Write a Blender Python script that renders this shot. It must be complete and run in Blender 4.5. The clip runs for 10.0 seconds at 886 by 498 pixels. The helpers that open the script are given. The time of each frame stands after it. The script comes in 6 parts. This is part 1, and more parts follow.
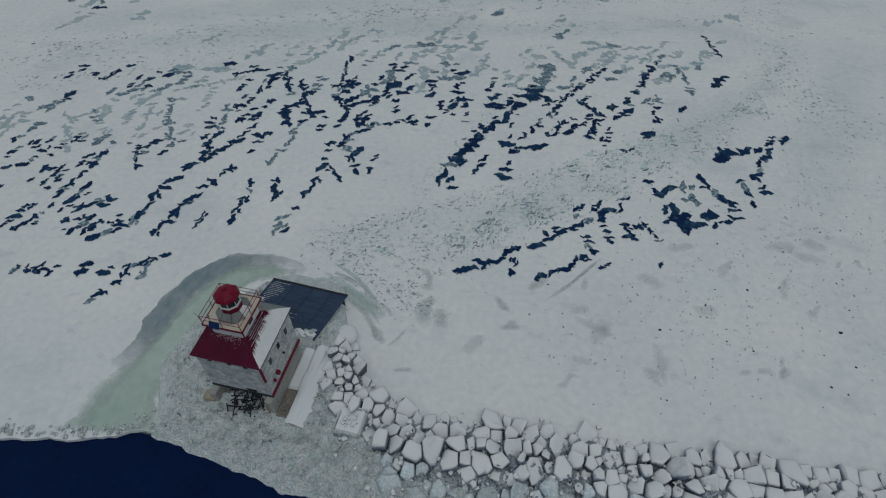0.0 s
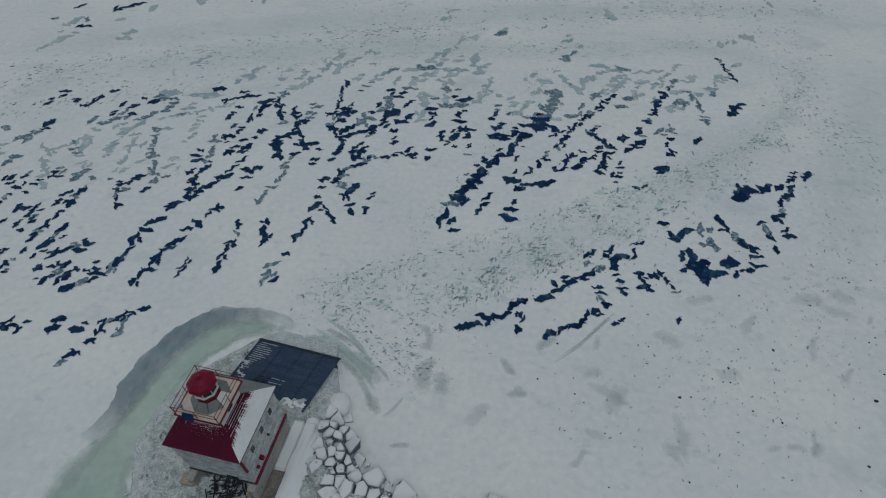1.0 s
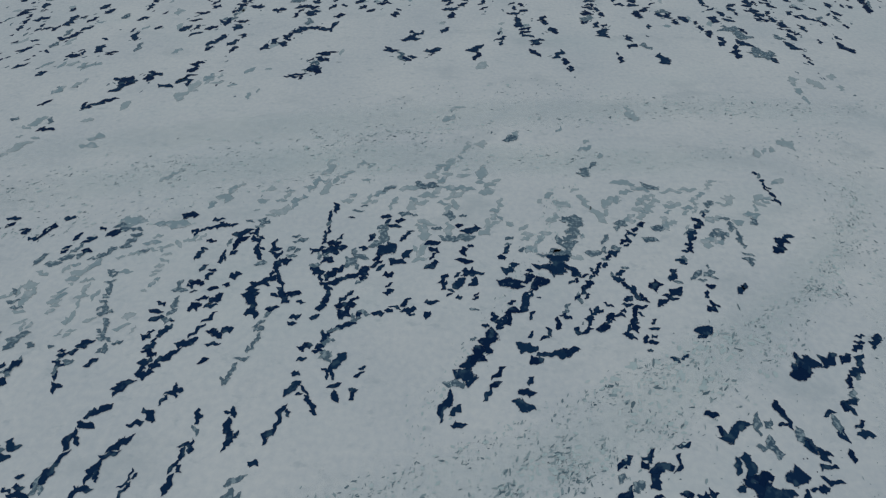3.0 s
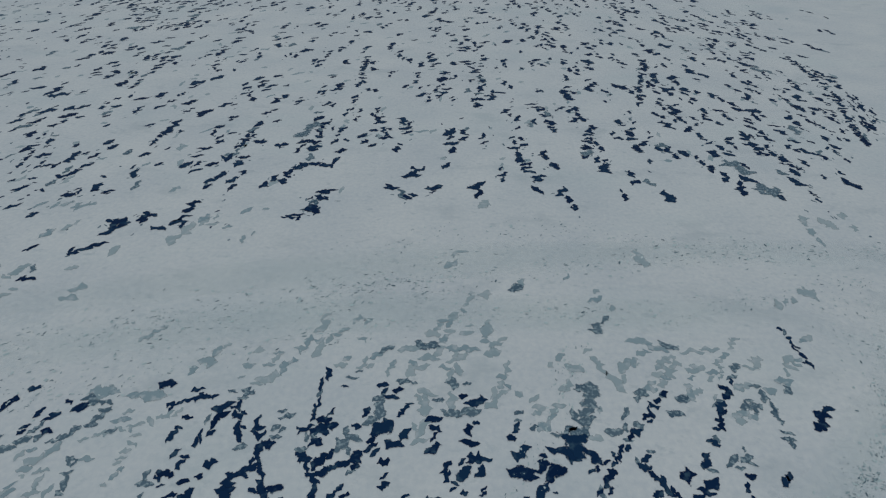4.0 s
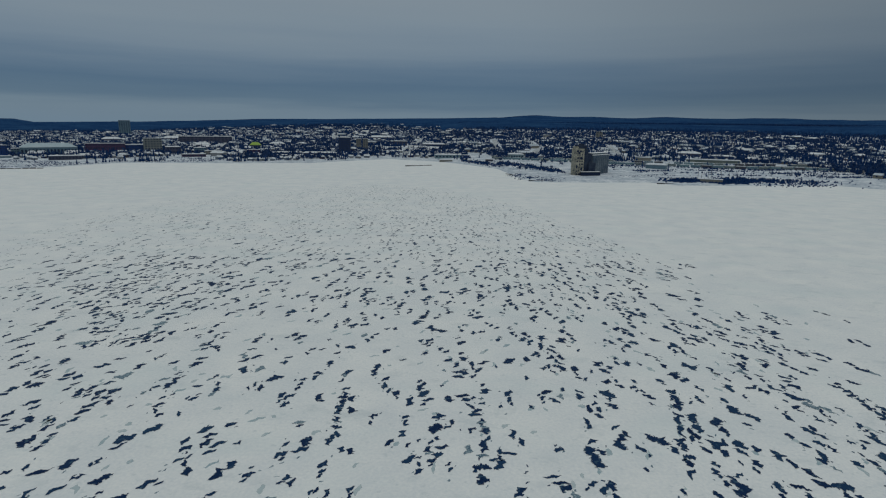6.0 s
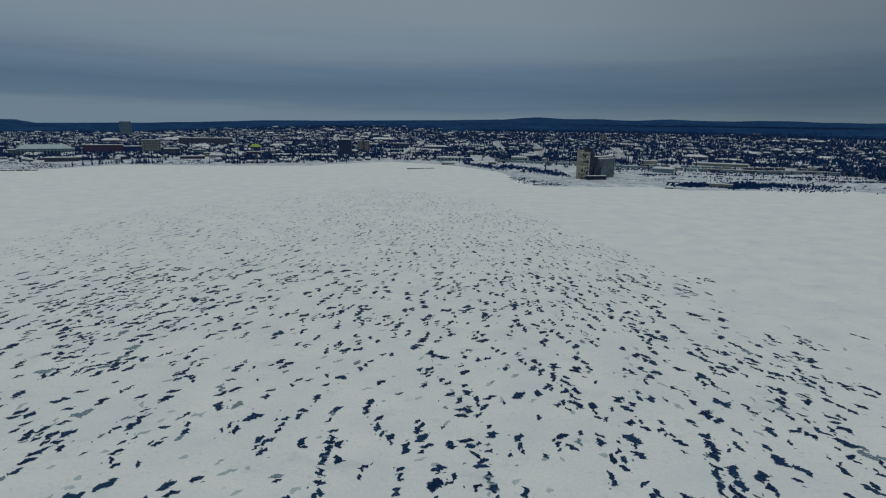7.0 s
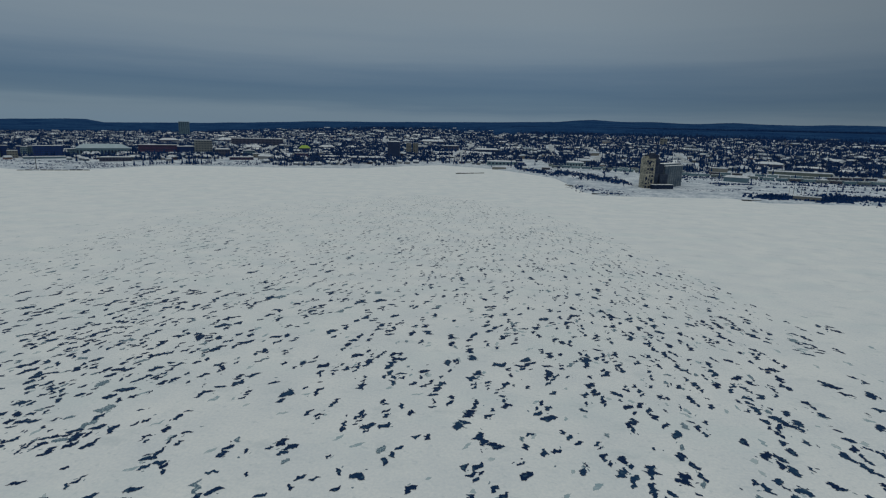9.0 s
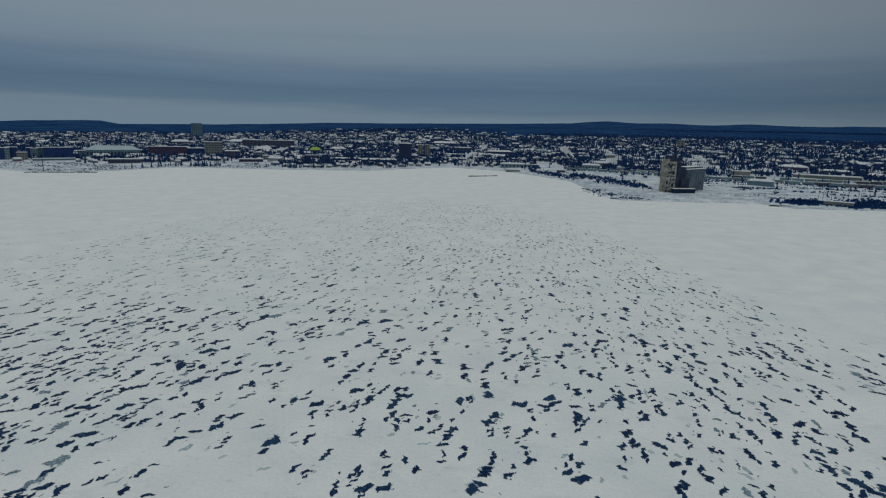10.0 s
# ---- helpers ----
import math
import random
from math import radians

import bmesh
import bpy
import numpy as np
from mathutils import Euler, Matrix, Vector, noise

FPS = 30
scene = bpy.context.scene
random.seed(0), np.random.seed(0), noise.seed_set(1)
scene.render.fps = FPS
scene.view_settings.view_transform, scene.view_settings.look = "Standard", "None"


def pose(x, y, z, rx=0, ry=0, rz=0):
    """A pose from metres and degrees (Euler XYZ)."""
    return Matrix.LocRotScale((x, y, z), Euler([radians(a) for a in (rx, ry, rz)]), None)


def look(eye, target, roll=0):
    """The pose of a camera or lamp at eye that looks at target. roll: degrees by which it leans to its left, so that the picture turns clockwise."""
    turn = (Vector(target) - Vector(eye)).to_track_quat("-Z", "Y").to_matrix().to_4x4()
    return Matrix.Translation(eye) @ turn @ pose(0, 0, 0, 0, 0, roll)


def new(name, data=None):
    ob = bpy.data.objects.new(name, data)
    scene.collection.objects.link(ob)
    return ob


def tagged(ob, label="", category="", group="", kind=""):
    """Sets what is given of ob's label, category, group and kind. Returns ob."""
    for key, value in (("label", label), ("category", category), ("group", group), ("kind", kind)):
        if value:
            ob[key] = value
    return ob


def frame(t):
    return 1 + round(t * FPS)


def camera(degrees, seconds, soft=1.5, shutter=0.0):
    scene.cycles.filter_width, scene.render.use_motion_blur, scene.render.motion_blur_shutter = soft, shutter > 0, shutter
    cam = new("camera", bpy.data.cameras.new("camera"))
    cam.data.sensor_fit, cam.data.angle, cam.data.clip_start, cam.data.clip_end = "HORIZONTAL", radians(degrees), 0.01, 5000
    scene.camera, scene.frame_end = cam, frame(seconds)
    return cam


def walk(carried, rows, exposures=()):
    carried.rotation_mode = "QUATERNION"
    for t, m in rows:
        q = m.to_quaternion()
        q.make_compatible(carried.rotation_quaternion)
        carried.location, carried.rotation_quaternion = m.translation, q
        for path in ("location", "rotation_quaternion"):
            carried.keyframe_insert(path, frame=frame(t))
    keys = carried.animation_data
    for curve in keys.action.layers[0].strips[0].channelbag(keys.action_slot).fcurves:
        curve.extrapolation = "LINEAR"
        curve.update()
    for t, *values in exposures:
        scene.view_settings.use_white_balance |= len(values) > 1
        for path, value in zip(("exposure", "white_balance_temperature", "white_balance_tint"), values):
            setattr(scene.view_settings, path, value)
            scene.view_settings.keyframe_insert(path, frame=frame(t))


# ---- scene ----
# ---------------------------------------------------------------- camera
cam = camera(78.8, 10.0, 1.2)
# seconds, x, y, z, tilt from straight down, lean, heading
PATH = [
    (0, 1.102, -7.405, 49.087, 41.238, 0.838, -0.090),
    (0.5, 1.026, -3.747, 49.507, 41.123, 0.963, -0.123),
    (1, 0.899, 0.302, 49.568, 41.048, 0.965, -0.119),
    (1.5, 0.794, 4.900, 49.851, 40.974, 0.959, -0.073),
    (2, 0.719, 9.878, 50.524, 40.978, 0.940, -0.066),
    (2.5, 0.615, 15.456, 51.577, 40.808, 0.963, -0.051),
    (3, 0.427, 21.745, 53.355, 43.058, 0.961, 0.104),
    (3.2, 0.337, 24.208, 54.188, 45.796, 0.896, 0.108),
    (4.3, -0.255, 36.804, 58.109, 54.194, 0.704, 0.372),
    (4.5, -0.481, 40.205, 59.364, 56.543, 0.717, 0.408),
    (4.7, -0.758, 44.331, 60.928, 63.272, 0.749, 0.313),
    (4.8, -0.903, 46.626, 61.797, 66.275, 0.765, 0.334),
    (4.9, -1.044, 49.030, 62.698, 69.339, 0.780, 0.460),
    (5, -1.175, 51.502, 63.611, 72.405, 0.796, 0.531),
    (5.1, -1.290, 54.003, 64.515, 75.422, 0.805, 0.659),
    (5.2, -1.388, 56.500, 65.394, 77.048, 0.814, 0.552),
    (5.3, -1.468, 58.968, 66.231, 77.281, 0.822, 0.358),
    (5.4, -1.532, 61.385, 67.015, 77.299, 0.831, -0.283),
    (5.5, -1.582, 63.738, 67.735, 77.148, 0.840, -0.485),
    (7, -1.369, 93.077, 70.789, 77.367, 1.000, -0.256),
    (7.5, -1.466, 103.712, 70.813, 77.433, 1.284, 1.282),
    (7.6, -1.574, 105.967, 70.906, 77.449, 1.314, 1.336),
    (7.7, -1.710, 108.248, 71.031, 77.442, 1.343, 1.917),
    (7.8, -1.867, 110.544, 71.185, 77.500, 1.372, 3.330),
    (7.9, -2.039, 112.849, 71.364, 77.509, 1.401, 4.456),
    (8, -2.217, 115.155, 71.559, 77.427, 1.431, 4.685),
    (8.1, -2.395, 117.454, 71.761, 77.480, 1.432, 4.697),
    (8.5, -3.079, 126.508, 72.397, 77.408, 1.439, 4.760),
    (9, -4.015, 137.641, 72.420, 77.441, 1.427, 4.850),
    (9.5, -5.166, 149.093, 72.316, 77.516, 1.437, 5.570),
    (10, -6.212, 160.633, 72.778, 77.555, 1.425, 6.135),
]
walk(cam, [(t, pose(x, y, z, tilt, 0, turn) @ pose(0, 0, 0, 0, 0, lean)) for t, x, y, z, tilt, lean, turn in PATH],
     [(0.0, -0.34, 6050, 9), (2.5, -0.42, 5850, 8), (4.5, -0.42, 5850, 8), (5.0, -0.33, 6000, 8), (5.6, -0.14, 6200, 7), (10.0, -0.16, 6200, 7)])

# ---------------------------------------------------------------- sky and light
SUN_UP, SUN_TURN = 60.0, 150.0
world = bpy.data.worlds.new("overcast_sky")
scene.world = world
world.use_nodes = True
wn, wl = world.node_tree.nodes, world.node_tree.links
wn.clear()
w_out = wn.new("ShaderNodeOutputWorld")
w_add = wn.new("ShaderNodeAddShader")
w_blue = wn.new("ShaderNodeBackground")
w_cloud = wn.new("ShaderNodeBackground")
w_sky = wn.new("ShaderNodeTexSky")
w_sky.sky_type, w_sky.sun_disc = "NISHITA", False
w_sky.sun_elevation, w_sky.sun_rotation = radians(SUN_UP), radians(SUN_TURN)
w_blue.inputs["Strength"].default_value = 0.006
w_pos = wn.new("ShaderNodeTexCoord")
w_sep = wn.new("ShaderNodeSeparateXYZ")
w_map = wn.new("ShaderNodeMapping")
w_map.inputs["Scale"].default_value = (1.0, 0.8, 16.0)
w_map.inputs["Rotation"].default_value = (0.0, 0.035, 0.0)
w_noise = wn.new("ShaderNodeTexNoise")
w_noise.inputs["Scale"].default_value, w_noise.inputs["Detail"].default_value = 1.6, 7.0
w_noise.inputs["Roughness"].default_value = 0.55
w_shift = wn.new("ShaderNodeMath")
w_shift.operation = "MULTIPLY_ADD"
w_shift.inputs[1].default_value, w_shift.inputs[2].default_value = 0.07, -0.035
w_sum = wn.new("ShaderNodeMath")
w_sum.operation = "ADD"
w_ramp = wn.new("ShaderNodeValToRGB")
ramp = w_ramp.color_ramp
ramp.elements[0].position, ramp.elements[0].color = 0.0, (0.160, 0.225, 0.290, 1)
ramp.elements[1].position, ramp.elements[1].color = 1.0, (0.670, 0.680, 0.640, 1)
for place, tone in ((0.026, (0.155, 0.215, 0.275)), (0.045, (0.095, 0.155, 0.225)), (0.066, (0.078, 0.135, 0.210)), (0.09, (0.110, 0.165, 0.235)), (0.12, (0.175, 0.225, 0.280)), (0.17, (0.220, 0.265, 0.305)), (0.25, (0.250, 0.285, 0.310)), (0.5, (0.450, 0.470, 0.460))):
    ramp.elements.new(place).color = (*tone, 1)
# the cloud is thicker towards the east
w_east, w_thick = wn.new("ShaderNodeMapRange"), wn.new("ShaderNodeMath")
w_east.interpolation_type = "SMOOTHSTEP"
w_east.inputs["From Min"].default_value, w_east.inputs["From Max"].default_value = 0.05, 0.75
w_east.inputs["To Min"].default_value, w_east.inputs["To Max"].default_value = 1.0, 0.68
w_thick.operation = "MULTIPLY"
w_thick.inputs[1].default_value = 0.94
wl.new(w_sep.outputs["X"], w_east.inputs["Value"])
wl.new(w_east.outputs[0], w_thick.inputs[0])
wl.new(w_thick.outputs[0], w_cloud.inputs["Strength"])
wl.new(w_pos.outputs["Generated"], w_sep.inputs[0])
wl.new(w_pos.outputs["Generated"], w_map.inputs["Vector"])
wl.new(w_map.outputs[0], w_noise.inputs["Vector"])
wl.new(w_noise.outputs["Fac"], w_shift.inputs[0])
wl.new(w_shift.outputs[0], w_sum.inputs[0])
wl.new(w_sep.outputs["Z"], w_sum.inputs[1])
wl.new(w_sum.outputs[0], w_ramp.inputs[0])
wl.new(w_ramp.outputs[0], w_cloud.inputs["Color"])
wl.new(w_sky.outputs[0], w_blue.inputs["Color"])
wl.new(w_blue.outputs[0], w_add.inputs[0])
wl.new(w_cloud.outputs[0], w_add.inputs[1])
wl.new(w_add.outputs[0], w_out.inputs["Surface"])

sun = new("sun", bpy.data.lights.new("sun", "SUN"))
sun.data.energy, sun.data.angle, sun.data.color = 0.38, radians(30), (1.0, 0.97, 0.92)
sun.matrix_world = look((0, 0, 400), (-400 * math.sin(radians(SUN_TURN)), -400 * math.cos(radians(SUN_TURN)), 400 - 400 * math.tan(radians(SUN_UP))))

# ---------------------------------------------------------------- materials
def material(name, low, high, scale=1.0, rough=0.8, bump=0.0, fine=8.0, metal=0.0, spread=0.0, reach=0.05, stretch=(1, 1, 1), gloss=0.2):
    """Two tones mixed by coarse and fine noise in metres, with relief; spread varies the tone from piece to piece."""
    m = bpy.data.materials.new(name)
    m.use_nodes = True
    n, l = m.node_tree.nodes, m.node_tree.links
    shader = n["Principled BSDF"]
    shader.inputs["Roughness"].default_value, shader.inputs["Metallic"].default_value = rough, metal
    shader.inputs["Specular IOR Level"].default_value = gloss
    place, move = n.new("ShaderNodeTexCoord"), n.new("ShaderNodeMapping")
    move.inputs["Scale"].default_value = stretch
    l.new(place.outputs["Object"], move.inputs["Vector"])
    coarse, grain = n.new("ShaderNodeTexNoise"), n.new("ShaderNodeTexNoise")
    coarse.inputs["Scale"].default_value, coarse.inputs["Detail"].default_value = scale, 5
    grain.inputs["Scale"].default_value, grain.inputs["Detail"].default_value = scale * fine, 4
    for t in (coarse, grain):
        l.new(move.outputs[0], t.inputs["Vector"])
    both = n.new("ShaderNodeMath")
    both.operation = "ADD"
    l.new(coarse.outputs["Fac"], both.inputs[0])
    l.new(grain.outputs["Fac"], both.inputs[1])
    tone = n.new("ShaderNodeMapRange")
    tone.inputs["From Min"].default_value, tone.inputs["From Max"].default_value = 0.72, 1.28
    l.new(both.outputs[0], tone.inputs["Value"])
    mix = n.new("ShaderNodeMix")
    mix.data_type = "RGBA"
    mix.inputs["A"].default_value, mix.inputs["B"].default_value = (*low, 1), (*high, 1)
    l.new(tone.outputs[0], mix.inputs["Factor"])
    colour = mix.outputs["Result"]
    if spread:
        info, vary, hue = n.new("ShaderNodeObjectInfo"), n.new("ShaderNodeMapRange"), n.new("ShaderNodeHueSaturation")
        vary.inputs["To Min"].default_value, vary.inputs["To Max"].default_value = 1 - spread, 1 + spread
        l.new(info.outputs["Random"], vary.inputs["Value"])
        l.new(vary.outputs[0], hue.inputs["Value"])
        l.new(colour, hue.inputs["Color"])
        colour = hue.outputs[0]
    l.new(colour, shader.inputs["Base Color"])
    if bump:
        relief = n.new("ShaderNodeBump")
        relief.inputs["Strength"].default_value, relief.inputs["Distance"].default_value = bump, reach
        l.new(both.outputs[0], relief.inputs["Height"])
        l.new(relief.outputs[0], shader.inputs["Normal"])
    return m


def snowed(m, level=0.55, soft=0.25, tone=(0.74, 0.77, 0.79)):
    """Lays snow on the faces of a material that look up."""
    n, l = m.node_tree.nodes, m.node_tree.links
    shader = n["Principled BSDF"]
    under = shader.inputs["Base Color"].links[0].from_socket
    face, sep, add, band, drift, mix = (n.new("ShaderNodeNewGeometry"), n.new("ShaderNodeSeparateXYZ"), n.new("ShaderNodeMath"),
                                        n.new("ShaderNodeMapRange"), n.new("ShaderNodeTexNoise"), n.new("ShaderNodeMix"))
    drift.inputs["Scale"].default_value, drift.inputs["Detail"].default_value = 1.3, 5
    l.new(face.outputs["Position"], drift.inputs["Vector"])
    l.new(face.outputs["Normal"], sep.inputs[0])
    add.operation = "MULTIPLY_ADD"
    add.inputs[1].default_value = 0.9
    l.new(drift.outputs["Fac"], add.inputs[0])
    l.new(sep.outputs["Z"], add.inputs[2])
    band.inputs["From Min"].default_value, band.inputs["From Max"].default_value = level + 0.45 - soft / 2, level + 0.45 + soft / 2
    l.new(add.outputs[0], band.inputs["Value"])
    mix.data_type = "RGBA"
    l.new(band.outputs[0], mix.inputs["Factor"])
    l.new(under, mix.inputs["A"])
    mix.inputs["B"].default_value = (*tone, 1)
    l.new(mix.outputs["Result"], shader.inputs["Base Color"])
    return m


def by_island(name, tones, rough=0.8, grain=None, gloss=0.0):
    """One of several tones for each loose piece of a joined mesh."""
    m = bpy.data.materials.new(name)
    m.use_nodes = True
    n, l = m.node_tree.nodes, m.node_tree.links
    shader = n["Principled BSDF"]
    shader.inputs["Roughness"].default_value, shader.inputs["Specular IOR Level"].default_value = rough, gloss
    face, pick = n.new("ShaderNodeNewGeometry"), n.new("ShaderNodeValToRGB")
    pick.color_ramp.interpolation = "LINEAR"
    pick.color_ramp.elements[0].color, pick.color_ramp.elements[1].color = (*tones[0], 1), (*tones[-1], 1)
    for i, tone in enumerate(tones[1:-1], 1):
        pick.color_ramp.elements.new(i / (len(tones) - 1)).color = (*tone, 1)
    l.new(face.outputs["Random Per Island"], pick.inputs[0])
    colour = pick.outputs[0]
    if grain:
        place, speck, ramp_, mix = n.new("ShaderNodeTexCoord"), n.new("ShaderNodeTexNoise"), n.new("ShaderNodeMapRange"), n.new("ShaderNodeMix")
        speck.inputs["Scale"].default_value, speck.inputs["Detail"].default_value = grain[0], 6
        ramp_.inputs["From Min"].default_value, ramp_.inputs["From Max"].default_value = grain[1], grain[1] + 0.12
        mix.data_type = "RGBA"
        mix.inputs["B"].default_value = (*grain[2], 1)
        l.new(place.outputs["Object"], speck.inputs["Vector"])
        l.new(speck.outputs["Fac"], ramp_.inputs["Value"])
        l.new(ramp_.outputs[0], mix.inputs["Factor"])
        l.new(colour, mix.inputs["A"])
        colour = mix.outputs["Result"]
    l.new(colour, shader.inputs["Base Color"])
    return m


def lake_ice_material():
    """Wind-packed snow on lake ice, with grey thin stains and teal bands of crushed ice."""
    m = material("snow_on_ice", (0.67, 0.70, 0.72), (0.81, 0.815, 0.80), scale=0.06, rough=0.75, bump=0.35, fine=22, reach=0.25)
    n, l = m.node_tree.nodes, m.node_tree.links
    shader = n["Principled BSDF"]
    colour = shader.inputs["Base Color"].links[0].from_socket
    place = n.new("ShaderNodeTexCoord")
    for scale, stretch, turn, low, high, amount, tone in (
            (0.07, (1, 1.7, 1), 0.5, 0.56, 0.70, 0.4, (0.46, 0.52, 0.55)),
            (0.4, (1, 1.6, 1), 0.7, 0.58, 0.69, 0.45, (0.48, 0.54, 0.57)),
            (0.018, (1, 2.4, 1), 0.3, 0.50, 0.64, 0.2, (0.58, 0.68, 0.69))):
        move, blot, band, mix, amt = n.new("ShaderNodeMapping"), n.new("ShaderNodeTexNoise"), n.new("ShaderNodeMapRange"), n.new("ShaderNodeMix"), n.new("ShaderNodeMath")
        move.inputs["Scale"].default_value, move.inputs["Rotation"].default_value = stretch, (0, 0, turn)
        blot.inputs["Scale"].default_value, blot.inputs["Detail"].default_value, blot.inputs["Roughness"].default_value = scale, 7, 0.62
        band.inputs["From Min"].default_value, band.inputs["From Max"].default_value = low, high
        amt.operation = "MULTIPLY"
        amt.inputs[1].default_value = amount
        mix.data_type = "RGBA"
        mix.inputs["B"].default_value = (*tone, 1)
        l.new(place.outputs["Object"], move.inputs["Vector"])
        l.new(move.outputs[0], blot.inputs["Vector"])
        l.new(blot.outputs["Fac"], band.inputs["Value"])
        l.new(band.outputs[0], amt.inputs[0])
        l.new(amt.outputs[0], mix.inputs["Factor"])
        l.new(colour, mix.inputs["A"])
        colour = mix.outputs["Result"]
    l.new(colour, shader.inputs["Base Color"])
    return m


SNOW_ICE = lake_ice_material()
WATER = material("dark_open_water", (0.001, 0.008, 0.044), (0.002, 0.013, 0.060), scale=0.2, rough=0.3, bump=0.05, fine=10)
WATER.node_tree.nodes["Principled BSDF"].inputs["Specular IOR Level"].default_value = 0.05


def ragged(m, scale, cut):
    """Eats the rim of a thin patch away along a fractal line, by the patch's own thickness."""
    n, l = m.node_tree.nodes, m.node_tree.links
    shader = n["Principled BSDF"]
    thick, place, fray, add, band, mix, clear = (n.new("ShaderNodeAttribute"), n.new("ShaderNodeTexCoord"), n.new("ShaderNodeTexNoise"), n.new("ShaderNodeMath"),
                                                 n.new("ShaderNodeMapRange"), n.new("ShaderNodeMixShader"), n.new("ShaderNodeBsdfTransparent"))
    thick.attribute_name = "thickness"
    fray.inputs["Scale"].default_value, fray.inputs["Detail"].default_value, fray.inputs["Roughness"].default_value = scale, 6, 0.68
    add.operation = "MULTIPLY_ADD"
    add.inputs[1].default_value = 1.5
    l.new(place.outputs["Object"], fray.inputs["Vector"])
    l.new(fray.outputs["Fac"], add.inputs[0])
    l.new(thick.outputs["Fac"], add.inputs[2])
    band.inputs["From Min"].default_value, band.inputs["From Max"].default_value = cut + 0.75 - 0.06, cut + 0.75 + 0.06
    l.new(add.outputs[0], band.inputs["Value"])
    l.new(band.outputs[0], mix.inputs[0])
    l.new(clear.outputs[0], mix.inputs[1])
    l.new(shader.outputs[0], mix.inputs[2])
    l.new(mix.outputs[0], n["Material Output"].inputs["Surface"])
    return m


POOL = [ragged(by_island("dark_thin_ice", [(0.005, 0.020, 0.068), (0.008, 0.030, 0.086), (0.014, 0.046, 0.105)], 0.4, (0.9, 0.55, (0.05, 0.10, 0.155)), 0.03), 1.7, 0.28),
        ragged(by_island("speckled_thin_ice", [(0.075, 0.13, 0.185), (0.14, 0.205, 0.255), (0.10, 0.16, 0.215)], 0.45, (2.2, 0.50, (0.35, 0.43, 0.465)), 0.05), 1.9, 0.32),
        ragged(by_island("grey_thin_ice", [(0.30, 0.395, 0.44), (0.38, 0.465, 0.495), (0.45, 0.52, 0.54)], 0.5, (0.9, 0.52, (0.52, 0.57, 0.59)), 0.05), 1.2, 0.28)]
DARK_CHIP = by_island("dark_crushed_ice", [(0.12, 0.18, 0.22), (0.26, 0.34, 0.37), (0.42, 0.50, 0.52), (0.34, 0.43, 0.46)], 0.5)
CHIP = by_island("crushed_ice", [(0.68, 0.74, 0.74), (0.55, 0.65, 0.65), (0.64, 0.71, 0.71), (0.50, 0.60, 0.61), (0.61, 0.69, 0.69), (0.57, 0.67, 0.67)], 0.5)


def slush(m, full=1.35, top=0.95, grain=0.35):
    """Blends a slush material into the snow by the patch's own thickness."""
    n, l = m.node_tree.nodes, m.node_tree.links
    shader = n["Principled BSDF"]
    thick, place, drift, add, band, mix = (n.new("ShaderNodeAttribute"), n.new("ShaderNodeTexCoord"), n.new("ShaderNodeTexNoise"), n.new("ShaderNodeMath"), n.new("ShaderNodeMapRange"), n.new("ShaderNodeMixShader"))
    thick.attribute_name = "thickness"
    drift.inputs["Scale"].default_value, drift.inputs["Detail"].default_value, drift.inputs["Roughness"].default_value = grain, 6, 0.6
    l.new(place.outputs["Object"], drift.inputs["Vector"])
    l.new(drift.outputs["Fac"], add.inputs[0])
    l.new(thick.outputs["Fac"], add.inputs[1])
    band.inputs["From Min"].default_value, band.inputs["From Max"].default_value, band.inputs["To Max"].default_value = 0.55, full, top
    l.new(add.outputs[0], band.inputs["Value"])
    clear, end = n.new("ShaderNodeBsdfTransparent"), n["Material Output"]
    l.new(band.outputs[0], mix.inputs[0])
    l.new(clear.outputs[0], mix.inputs[1])
    l.new(shader.outputs[0], mix.inputs[2])
    l.new(mix.outputs[0], end.inputs["Surface"])
    return m


GREEN_ICE = slush(material("green_slush", (0.37, 0.48, 0.43), (0.49, 0.58, 0.52), scale=0.16, rough=0.6, bump=0.08, fine=7), 1.2, 0.95)
GREY_ICE = slush(material("grey_wet_ice", (0.16, 0.23, 0.275), (0.34, 0.40, 0.42), scale=0.22, rough=0.6, bump=0.1, fine=6, stretch=(1, 0.5, 1)), 1.6, 0.85)
TEAL_STAIN = slush(material("pale_teal_slush", (0.46, 0.57, 0.56), (0.58, 0.66, 0.64), scale=0.5, rough=0.7), 1.3, 0.6, 0.8)
TEAL_BAND = slush(material("teal_crushed_ice", (0.52, 0.66, 0.67), (0.68, 0.76, 0.75), scale=1.6, rough=0.7, bump=0.3), 1.6, 0.17, 0.6)
STAIN = slush(material("grey_stain", (0.42, 0.48, 0.49), (0.56, 0.60, 0.60), scale=0.9, rough=0.7), 1.45, 0.42, 1.3)
BLOT = slush(material("faint_grey_blot", (0.46, 0.51, 0.53), (0.60, 0.64, 0.65), scale=1.2, rough=0.7), 1.7, 0.36, 1.1)
CRUST = material("ice_crust", (0.57, 0.685, 0.705), (0.90, 0.905, 0.90), scale=1.3, rough=0.6, bump=1.0, fine=4, reach=0.4)
RUBBLE = material("dark_rubble", (0.014, 0.024, 0.055), (0.06, 0.08, 0.12), scale=1.5, rough=0.9, bump=0.6)
